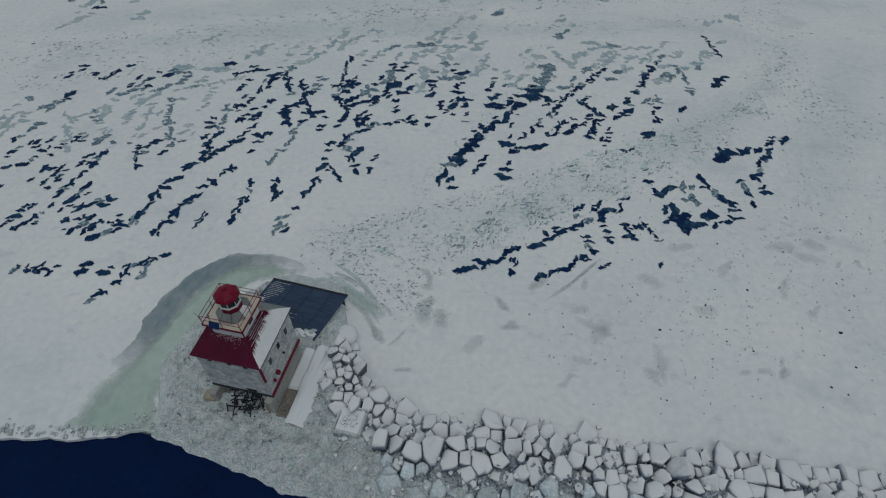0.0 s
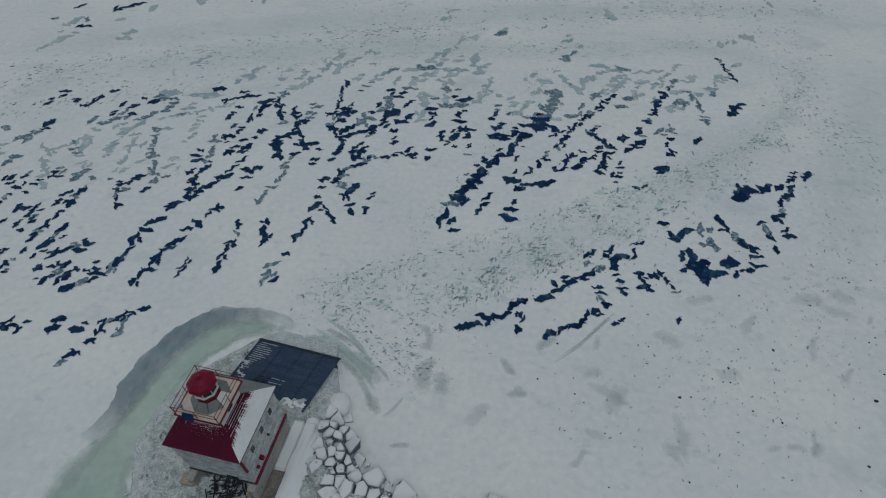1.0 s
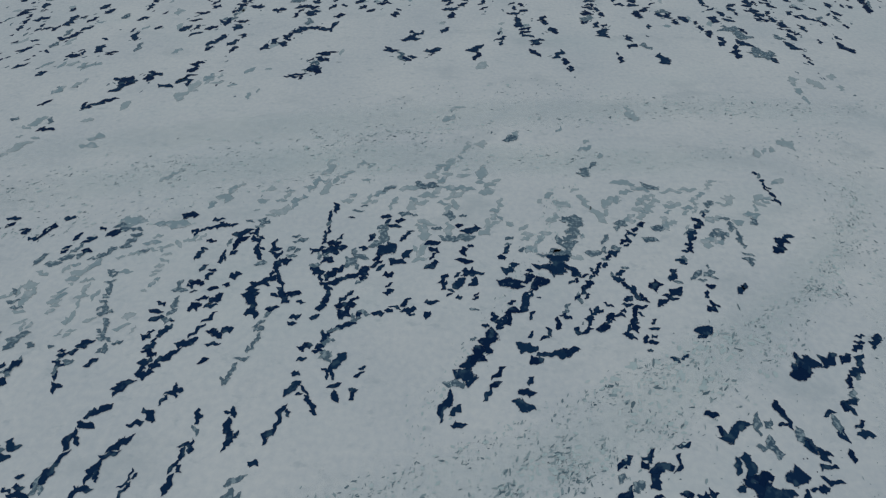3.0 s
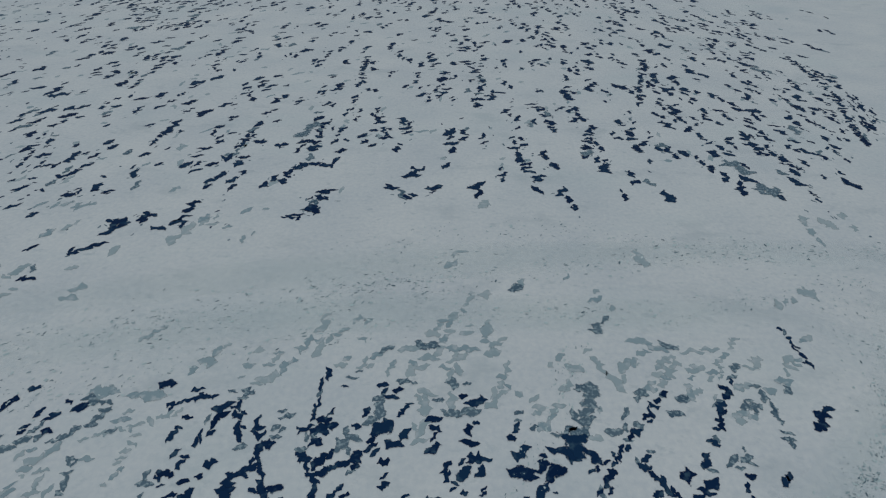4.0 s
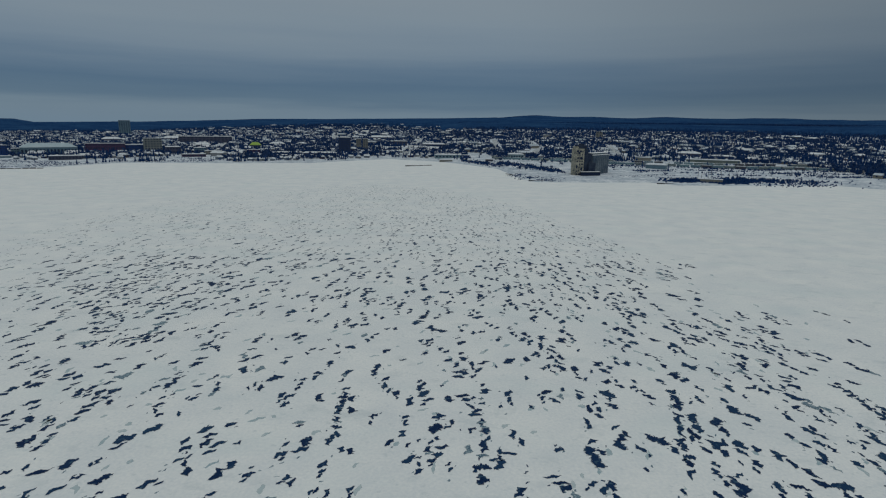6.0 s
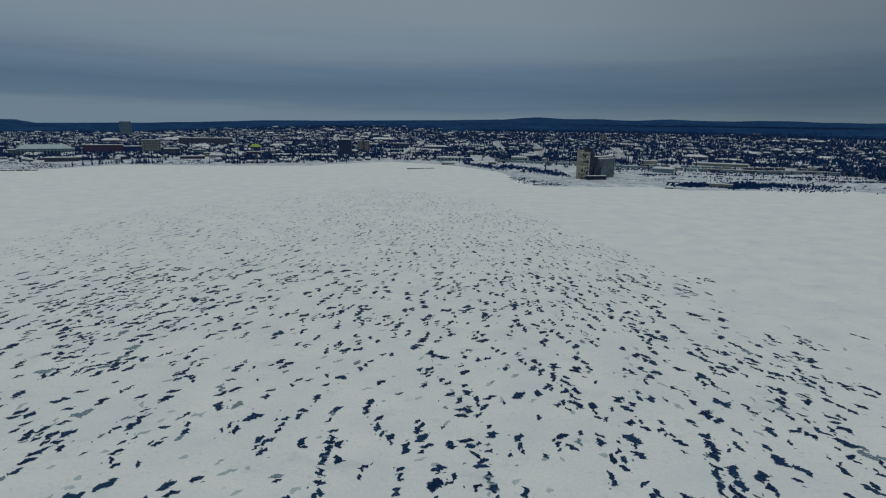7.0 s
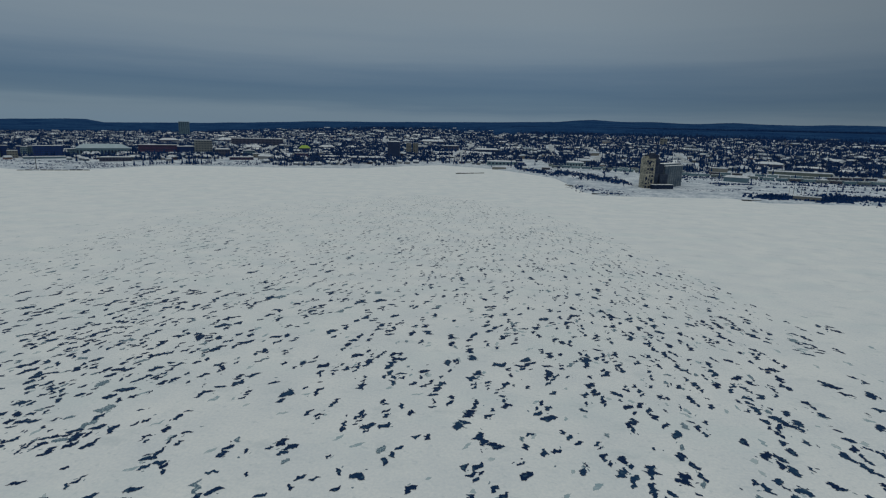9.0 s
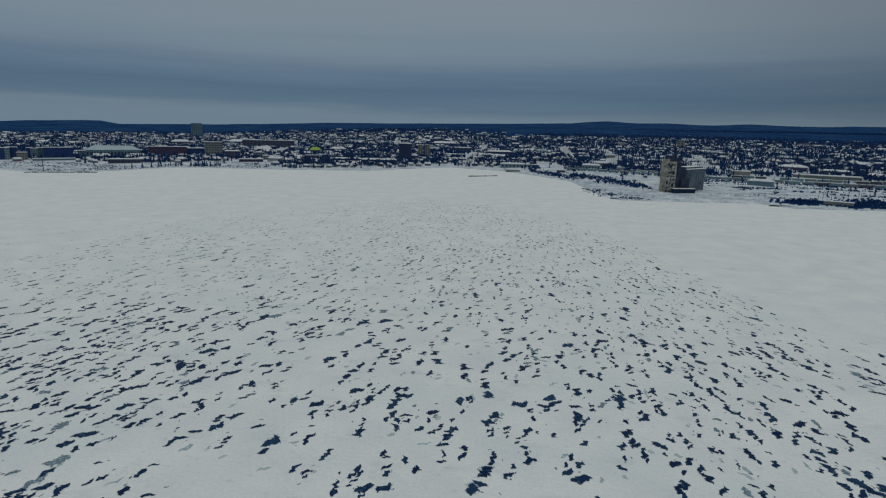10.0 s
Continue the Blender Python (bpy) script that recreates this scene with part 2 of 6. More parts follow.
BED = material("snowy_rubble_bed", (0.02, 0.04, 0.08), (0.50, 0.55, 0.58), scale=1.6, rough=0.9, bump=0.8, fine=4)
ROCK = snowed(material("breakwater_stone", (0.08, 0.11, 0.165), (0.30, 0.345, 0.40), scale=1.3, rough=0.85, bump=0.9, spread=0.3), 0.36, 0.7, (0.79, 0.81, 0.82))
ICED_STONE = material("stone_under_ice", (0.36, 0.45, 0.50), (0.76, 0.79, 0.80), scale=0.9, rough=0.65, bump=0.9, fine=5, spread=0.2)
SNOW = material("snow", (0.70, 0.73, 0.75), (0.80, 0.81, 0.81), scale=0.4, rough=0.8, bump=0.3, fine=6)

# ---------------------------------------------------------------- mesh tools
def mesh_of(name, verts, faces, mat, parent=None, label="", smooth=False):
    me = bpy.data.meshes.new(name)
    me.from_pydata([tuple(v) for v in verts], [], faces)
    for m in (mat if isinstance(mat, (list, tuple)) else [mat]):
        me.materials.append(m)
    if smooth:
        me.polygons.foreach_set("use_smooth", [True] * len(me.polygons))
    me.update()
    ob = new(name, me)
    ob.parent = parent
    if label:
        ob["label"] = label
    return ob


def part(name, bm, mat, parent=None, label="", smooth=False):
    """Links a bmesh as one mesh object under a thing or a part."""
    me = bpy.data.meshes.new(name)
    bm.normal_update()
    bm.to_mesh(me)
    bm.free()
    me.materials.append(mat)
    if smooth:
        me.polygons.foreach_set("use_smooth", [True] * len(me.polygons))
    ob = new(name, me)
    ob.parent = parent
    if label:
        ob["label"] = label
    return ob


def box(x0, x1, y0, y1, z0, z1, bevel=0.0, bm=None, m=None):
    """A block from corner to corner, its edges rounded by bevel, added to bm."""
    bm = bm or bmesh.new()
    made = bmesh.ops.create_cube(bm, size=1.0)["verts"]
    bmesh.ops.transform(bm, verts=made, matrix=Matrix.LocRotScale(((x0 + x1) / 2, (y0 + y1) / 2, (z0 + z1) / 2), None, (x1 - x0, y1 - y0, z1 - z0)))
    if bevel:
        edges = list({e for v in made for e in v.link_edges})
        grown = bmesh.ops.bevel(bm, geom=edges, offset=bevel, segments=1, affect="EDGES")
        made = list({v for f in grown["faces"] for v in f.verts} | {v for v in made if v.is_valid})
    if m is not None:
        bmesh.ops.transform(bm, verts=[v for v in made if v.is_valid], matrix=m)
    return bm


def rod(a, b, r, sides=6, bm=None, r2=None):
    """A round bar from a to b."""
    bm = bm or bmesh.new()
    a, b = Vector(a), Vector(b)
    m = Matrix.Translation((a + b) / 2) @ (b - a).to_track_quat("Z", "Y").to_matrix().to_4x4()
    bmesh.ops.create_cone(bm, cap_ends=True, segments=sides, radius1=r, radius2=r if r2 is None else r2, depth=(b - a).length, matrix=m)
    return bm


def prism(bm, rings, close=True):
    """Skin over rings of equally many points, capped at both ends."""
    made = [[bm.verts.new(p) for p in ring] for ring in rings]
    n = len(made[0])
    for low, high in zip(made, made[1:]):
        for i in range(n):
            bm.faces.new((low[i], low[(i + 1) % n], high[(i + 1) % n], high[i]))
    if close:
        bm.faces.new(list(reversed(made[0])))
        bm.faces.new(made[-1])
    return bm


def ring(r, z, n=8, turn=0.0, cx=0.0, cy=0.0):
    return [(cx + r * math.cos(turn + 2 * math.pi * i / n), cy + r * math.sin(turn + 2 * math.pi * i / n), z) for i in range(n)]


def thing(name, m, label, category, group="", kind=""):
    ob = new(name)
    ob.empty_display_size = 0.5
    ob.matrix_world = m
    return tagged(ob, label, category, group, kind)

# ---------------------------------------------------------------- lake: water, ice sheet, pools
EDGE_X = (-4800, -400, -100, -60, -39, -31.6, -25.6, -22, -16.4, -9.5, 0, 40, 90, 400, 4800)
EDGE_Y = (-150, -5, 10, 12, 11.7, 11.9, 12.6, 11.5, 9.3, 7.0, 4.6, -1.0, -8, -60, -700)


def ice_edge(x):
    return float(np.interp(x, EDGE_X, EDGE_Y)) + 0.5 * noise.noise((x * 0.35, 3.0, 0)) + 0.2 * noise.noise((x * 1.3, 7.0, 0))


def lake():
    s = 4900
    water = mesh_of("water", [(-s, -s, -0.45), (s, -s, -0.45), (s, s, -0.45), (-s, s, -0.45)], [(0, 1, 2, 3)], WATER)
    tagged(water, "dark blue open lake water along the ice edge", "water", kind="structure")
    xs = [-4800, -2500, -1200, -600, -300, -150] + [-80 + 0.6 * i for i in range(300)] + [110, 150, 300, 600, 1200, 2500, 4800]
    verts, faces = [], []
    for i, x in enumerate(xs):
        e = ice_edge(x)
        verts += [(x, e, -0.9), (x, e + 0.05, -0.08), (x, e + 0.35, 0.0), (x, 40, 0.0), (x, 300, 0.0), (x, 1400, 0.0)]
        if i:
            a, b = (i - 1) * 6, i * 6
            faces += [(a + k, b + k, b + k + 1, a + k + 1) for k in range(5)]
    ice = mesh_of("lake_ice", verts, faces, SNOW_ICE)
    return tagged(ice, "snow-covered lake ice with wind-blown grey stains", "ice", kind="structure")


ICE = lake()


def soften(line):
    """Cuts the corners of a line once."""
    cut = [line[0]]
    for (ax, ay), (bx, by) in zip(line, line[1:]):
        cut += [(0.75 * ax + 0.25 * bx, 0.75 * ay + 0.25 * by), (0.25 * ax + 0.75 * bx, 0.25 * ay + 0.75 * by)]
    return cut + [line[-1]]


def pool_outline(rng, length, width, points=26, rounds=0):
    """A ragged, drawn-out patch: width wavers along a bent spine, ends are pointed."""
    left, right = [], []
    bend, wave, phase = rng.uniform(-0.16, 0.16) * length, rng.uniform(0.18, 0.5) * width * min(1.0, length / (5 * width)), rng.uniform(0, 6.28)
    turns = rng.uniform(1.0, 2.2) * max(1.0, length / (3.4 * width))
    half, peak = points // 2, rng.uniform(-0.35, 0.35)
    wa = wb = 1.0
    for i in range(half):
        s = -1 + 2 * i / (half - 1)
        q = (s - peak) / (1 - peak) if s > peak else (peak - s) / (1 + peak)
        taper = max(0.03, 1 - q ** 2.2) ** 0.75
        mid = bend * (1 - s * s) * 0.5 + wave * math.sin(turns * 3.1 * s + phase)
        wa = 0.6 * wa + 0.4 * rng.uniform(0.45, 1.6)
        wb = 0.6 * wb + 0.4 * rng.uniform(0.45, 1.6)
        spike_a, spike_b = (rng.uniform(1.3, 1.9) if rng.random() < 0.10 else 1.0 for _ in "ab")
        x = s * length * 0.54
        lean = 0.10 * width * (1 - abs(s))
        left.append((x + rng.uniform(-0.35, 0.35) * length / half + lean, mid + width * 0.5 * taper * wa * spike_a))
        right.append((x + rng.uniform(-0.35, 0.35) * length / half - lean, mid - width * 0.5 * taper * wb * spike_b))
    for _ in range(rounds):
        left, right = soften(left), soften(right)
    return left, right


def pool_geometry(rng, x, y, length, width, heading, z, points=26, rounds=0):
    """Two strips of faces from the spine to the rims, at their place on the ice, and the thickness at each point."""
    left, right = pool_outline(rng, length * 1.06, width * 1.45, points=points, rounds=rounds)
    c, s = math.cos(radians(heading)), math.sin(radians(heading))
    n = len(left)
    rows = [(a, ((a[0] + b[0]) / 2, (a[1] + b[1]) / 2), b) for a, b in zip(left, right)]
    verts = [(x + c * u - s * v, y + s * u + c * v, z) for row in rows for u, v in row]
    thick = [t for i in range(n) for t in (0.0, min(1.0, 0.25 + 3.2 * min(i, n - 1 - i) / n), 0.0)]
    faces = [(3 * i + k, 3 * i + k + 1, 3 * i + k + 4, 3 * i + k + 3) for i in range(n - 1) for k in (0, 1)]
    return verts, faces, thick


def pool_mesh(name, verts, faces, thick, mat, label=""):
    ob = mesh_of(name, verts, faces, mat, ICE, label)
    ob.data.attributes.new("thickness", "FLOAT", "POINT").data.foreach_set("value", thick)
    return ob


def add_pool(tone, verts, faces, thick):
    """Joins a patch to the rest of its tone."""
    v, f, t = REST[tone]
    base = len(v)
    v.extend(verts)
    f.extend([tuple(i + base for i in q) for q in faces])
    t.extend(thick)


# chains of leads, stretch by stretch: tone, usual width, line over the ice
WEST_CHAINS = ((0, 0.6, ((-38, 27.3), (-36.2, 29.9), (-35.4, 32.2), (-31.5, 34.1))), (0, 1, ((-41.7, 36.4), (-38.4, 39.3), (-36.7, 45.4), (-34, 50.4), (-30.8, 54.1), (-27.2, 60.2))), (0, 0.6, ((-33.3, 30.5), (-33.6, 33.1))),
               (0, 0.8, ((-34.6, 37.5), (-33.2, 40.6), (-32.1, 44.3), (-28.2, 50.1))), (0, 0.6, ((-29.7, 38.8), (-29.6, 41.5))), (0, 0.8, ((-26, 40), (-24.8, 44.1), (-24.7, 47.2))),
               (0, 0.8, ((-47.7, 49.3), (-47.4, 52.9), (-46.8, 55.2))), (0, 0.8, ((-41.6, 49.9), (-42.7, 53.9), (-40.5, 55.4))), (0, 0.8, ((-49.7, 45.6), (-48.5, 47.6))),
               (0, 0.7, ((-46.2, 41.4), (-43.5, 43))), (0, 0.7, ((-46.2, 39.2), (-43.1, 40.2))), (1, 0.9, ((-19.7, 37.8), (-19.2, 40.9))))
MIDDLE_CHAINS = ((0, 0.8, ((-20.8, 43.4), (-21.5, 47.7))), (1, 0.7, ((-23.3, 50.7), (-21.2, 56.7), (-21.2, 60.3))), (0, 0.8, ((-16.9, 44.6), (-16.2, 47.4))),
                 (0, 0.7, ((-12.9, 47.5), (-14.6, 50))), (0, 0.8, ((-10.8, 49.2), (-12.6, 54.5), (-13.4, 57.4), (-9.3, 60.6), (-3.4, 61.6))), (0, 1, ((-22.7, 60.3), (-23.8, 63.5), (-21.7, 66.1))),
                 (0, 1, ((-19.4, 62.3), (-21, 66.5), (-22.5, 72))), (0, 0.9, ((-14.4, 64.9), (-16.1, 67.8), (-15.9, 74.8), (-15.7, 79.8))), (0, 0.8, ((-29, 68.7), (-28.6, 71.8))),
                 (0, 0.8, ((-23.7, 68.2), (-25.8, 73.9))), (0, 0.8, ((-34.3, 74.1), (-28.8, 75.9))))
PALE_CHAINS = ((1, 0.8, ((-38.2, 54.9), (-40.7, 60.4), (-42.3, 66.6))), (1, 0.8, ((-32.4, 59), (-32.6, 64.5))), (2, 0.9, ((-49, 57.6), (-53, 63.4))),
               (2, 0.8, ((-44.2, 58.3), (-44.5, 65.3))), (2, 0.9, ((-52.7, 53.7), (-56.5, 62.2))), (1, 1.3, ((-12.1, 68.5), (-7.4, 74.3))),
               (2, 1.2, ((-3, 69.3), (-2, 78.7))), (2, 1.2, ((1.1, 73.2), (1.4, 80.9))), (2, 1, ((6.1, 74.7), (9, 81.9))),
               (2, 1.5, ((-8.1, 83.7), (3.7, 84.4))), (2, 1.5, ((22.8, 78.6), (20.8, 83))), (2, 1.5, ((34.8, 84.9), (27.6, 85.5))),
               (1, 1, ((35.2, 68.4), (32.8, 67.1))), (2, 0.7, ((-42.4, 69), (-32.3, 73.1))))
EAST_CHAINS = ((0, 1.5, ((1.2, 48.2), (4.4, 55.3), (8.3, 60.8))), (0, 2.3, ((9.9, 62.6), (15.7, 70.1))), (1, 1.8, ((16.2, 70.4), (19.1, 77.1))),
               (0, 0.9, ((5.3, 49.7), (7.5, 53.1))), (0, 1.1, ((10.7, 54.5), (15.5, 56.1))), (0, 0.8, ((14.1, 59.5), (17.2, 63.3), (21.3, 69.3), (28.7, 77.3))),
               (0, 0.7, ((17.6, 58.1), (19.4, 62.3))), (0, 0.8, ((22.3, 57.7), (25.3, 63.5), (22.6, 67.5))), (0, 0.8, ((32.3, 69.5), (35.1, 75.4), (39.9, 82))),
               (1, 0.7, ((41.7, 69.8), (41.7, 74.9), (40.4, 79))), (0, 0.6, ((49.2, 89.3), (50.2, 81.9))))
STONE_SIDE_CHAINS = ((0, 0.9, ((2.2, 32.1), (6.1, 33.5), (10.6, 35.7))), (0, 1.1, ((12.1, 36.3), (17.6, 39.8), (21.8, 42.1), (25.5, 44.4))), (0, 0.9, ((12.3, 31.4), (16.1, 32.8), (18.2, 34.9))),
                     (0, 0.7, ((9.1, 32.1), (9.9, 34.1))), (0, 0.6, ((19.6, 35.2), (18.8, 38.1))), (0, 0.6, ((21.8, 37), (21.6, 39.8))),
                     (0, 0.6, ((24.9, 37.2), (24.1, 40.2))), (0, 0.5, ((27.8, 37.3), (26.5, 40.3))), (0, 1.6, ((30.3, 46.7), (31.1, 42.1), (32, 39.3), (35.7, 41.1))),
                     (1, 1.2, ((33.7, 48), (33.8, 44.4))), (0, 0.9, ((39.4, 41.2), (38.4, 44.9), (36.2, 49.7))), (0, 1.6, ((40, 52.4), (44.6, 55.2))),
                     (0, 1, ((42.1, 44.5), (41.7, 48.9))), (0, 0.9, ((44.4, 45.8), (44.4, 49.8), (47.2, 53.9))))
FAN_FRONT = ((0, 1.4, ((-67.1, 97.5), (-67, 101.1))), (0, 1.4, ((-64.1, 103.5), (-60.5, 106.6))), (0, 1.6, ((-60.9, 109.7), (-60.2, 113.7), (-54.9, 116.2))),
             (0, 1.6, ((-52.5, 111.2), (-49, 114.4), (-48.5, 120.3))), (0, 1.5, ((-30.3, 115.2), (-25.6, 118.7), (-23.5, 126.6))), (0, 1.4, ((-34.1, 129.3), (-31.4, 136.9), (-24.2, 136.5))),
             (0, 1.8, ((-7.8, 122.7), (-12.1, 127.9))), (0, 1.6, ((-7.9, 132.1), (-5.2, 136.1))), (0, 1.5, ((19.4, 130.9), (16.4, 139.6), (15.6, 145.7))),
             (0, 1.6, ((-47.8, 137.6), (-47.5, 147.5), (-47.3, 157.5))), (0, 1.4, ((-30.9, 140), (-30.3, 158.1))))
FAN_INSIDE = ((0, 1.5, ((-13.7, 150), (-17.6, 161.7))), (0, 1.6, ((-9.3, 152.9), (-11.4, 163.5))), (0, 1.5, ((26.2, 155), (25.7, 164.8), (22.3, 171.5))),
              (0, 1.5, ((32.4, 146.2), (35.5, 157.4))), (0, 1.5, ((51.9, 142.6), (50.5, 149.4))), (1, 2.4, ((64, 126.2), (64.5, 135.4), (62.9, 141))),
              (0, 1.6, ((71.5, 144.9), (72.8, 157.2))), (0, 1.5, ((51.6, 172.6), (63.6, 210))), (0, 1.6, ((6.6, 170.3), (10.5, 188.7), (5.2, 207.5))),
              (0, 1.4, ((-25.7, 189.4), (-26.2, 206.2))), (0, 1.5, ((-104.8, 151.1), (-100.8, 157.2))), (0, 1.4, ((100, 155.2), (109.6, 182.3), (112.5, 214.9))))
# share of thin ice in hundredths: rows by distance, columns by direction as seen from the lighthouse
NEAR_Y = (18, 30, 40, 48, 56, 64, 74, 86, 105)
NEAR_COVER = ((3, 4, 0, 0, 0, 0, 0, 0, 0, 0, 0, 0),
              (6, 10, 8, 0, 2, 0, 7, 16, 6, 1, 0, 0),
              (9, 19, 12, 9, 7, 0, 1, 4, 19, 14, 0, 0),
              (0, 18, 14, 16, 11, 5, 12, 1, 1, 19, 0, 0),
              (0, 15, 15, 18, 13, 11, 18, 17, 2, 1, 0, 0),
              (0, 0, 14, 18, 19, 21, 16, 18, 10, 0, 0, 0),
              (0, 0, 0, 1, 9, 19, 13, 20, 13, 0, 0, 0),
              (0, 0, 4, 0, 0, 0, 3, 2, 1, 0, 0, 0))
FAN_Y = (105, 125, 145, 170, 200, 235, 275, 315, 355)
FAN_COVER = ((8, 7, 6, 2, 1, 1, 1, 1, 1, 0, 0, 3),
             (6, 3, 11, 6, 5, 6, 2, 6, 5, 5, 17, 9),
             (5, 5, 5, 6, 9, 4, 4, 9, 9, 10, 11, 14),
             (5, 5, 4, 5, 6, 6, 8, 4, 7, 10, 8, 12),
             (6, 7, 5, 5, 5, 5, 8, 7, 7, 6, 9, 4),
             (5, 14, 6, 3, 5, 6, 4, 8, 7, 8, 7, 1),
             (7, 11, 9, 5, 7, 5, 7, 8, 8, 3, 0, 0),
             (6, 9, 8, 6, 7, 6, 7, 8, 8, 4, 0, 0))


REST = [([], [], []) for _ in range(3)]


def north_edge(x):
    return float(np.interp(x, (-14, -9.5, -8.4, -6.0, -3, 0, 7.4, 15.6, 22.4, 32, 40, 90), (28, 27, 22.5, 17.0, 15.3, 14.4, 14.0, 12.7, 11.3, 10.2, 9.1, 2.5)))


LAID = {}                                                # where leads lie, by cells of 6 m: x, y, length


def crowded(x, y, length):
    cx, cy = int(x // 6), int(y // 6)
    return any((p - x) ** 2 + (q - y) ** 2 < (0.43 * (length + l)) ** 2 for i in (-1, 0, 1) for j in (-1, 0, 1) for p, q, l in LAID.get((cx + i, cy + j), ()))


def lay_lead(rng, tone, x, y, length, width, heading):
    """One lead, grown by the frayed rim that hides its edge; the first 300 are parts of the ice."""
    LAID.setdefault((int(x // 6), int(y // 6)), []).append((x, y, length))
    k = sum(len(c) for c in LAID.values()) if y < 110 else 999
    z = 0.012 + 0.0007 * rng.randrange(60) + (0.03, 0.025, 0.0)[tone]
    far = float(np.interp(y, (60, 130), (0.0, 1.0)))
    long, wide = length * 1.18 + 0.1 + 0.05 * far, width * (1.17 + 0.10 * far) * (0.92 if tone == 2 and y < 100 else 1.0)
    made = pool_geometry(rng, x, y, long, wide, heading, z, 30 if long > 4 else 20, 1 if y < 140 else 0)
    if k <= 300:
        pool_mesh("thin_ice_pool", *made, POOL[tone], ("dark navy thin ice pool", "speckled thin ice pool", "pale blue-grey thin ice")[tone])
    else:
        add_pool(tone, *made)
    if y > 105:
        for _ in range(rng.choice((0, 0, 1, 1, 2))):     # splinters beside it
            add_pool(rng.choice((0, 1, 1)), *pool_geometry(rng, x + rng.gauss(0, 1.2), y + rng.gauss(0, 2.2), rng.uniform(0.5, 1.3), rng.uniform(0.2, 0.45), heading + rng.gauss(0, 25), 0.011, 10))


def lead_chains():
    """The chains that stand out: ragged leads strung along a line, with short spurs across it."""
    rng = random.Random(5)
    for tone, wide, line in WEST_CHAINS + MIDDLE_CHAINS + PALE_CHAINS + EAST_CHAINS + STONE_SIDE_CHAINS + FAN_FRONT + FAN_INSIDE:
        for (ax, ay), (bx, by) in zip(line, line[1:]):
            run, way = math.hypot(bx - ax, by - ay), math.degrees(math.atan2(by - ay, bx - ax))
            s = 0.0
            while s < run + 0.3 * wide:
                length, k = wide * rng.uniform(1.0, 2.1), min(1.0, (s + 0.4 * wide) / max(run, 0.1))
                x, y = ax + (bx - ax) * k + rng.gauss(0, 0.24 * wide), ay + (by - ay) * k + rng.gauss(0, 0.24 * wide)
                shade = tone if rng.random() < 0.9 else 1
                lay_lead(rng, shade, x, y, length, wide * rng.uniform(0.35, 0.85), way + rng.gauss(0, 18) if rng.random() < 0.6 else rng.gauss(10, 20))
                if rng.random() < 0.3:
                    off = rng.choice((-1, 1)) * 0.8 * wide
                    lay_lead(rng, shade, x - off * math.sin(radians(way)), y + off * math.cos(radians(way)), 0.9 * wide, 0.38 * wide, way + rng.choice((40, 65, -30)) + rng.gauss(0, 10))
                s += length * rng.uniform(0.7, 1.25)


def crushed_band(x, y):
    """The band of crushed ice that runs between the fields, free of leads."""
    return y < 66 and abs(y - float(np.interp(x, (-15, -3, 11, 27, 47), (35, 39, 44.5, 51, 62)))) < float(np.interp(x, (-15, 0, 25, 47), (2.5, 4.5, 3.6, 3.0)))


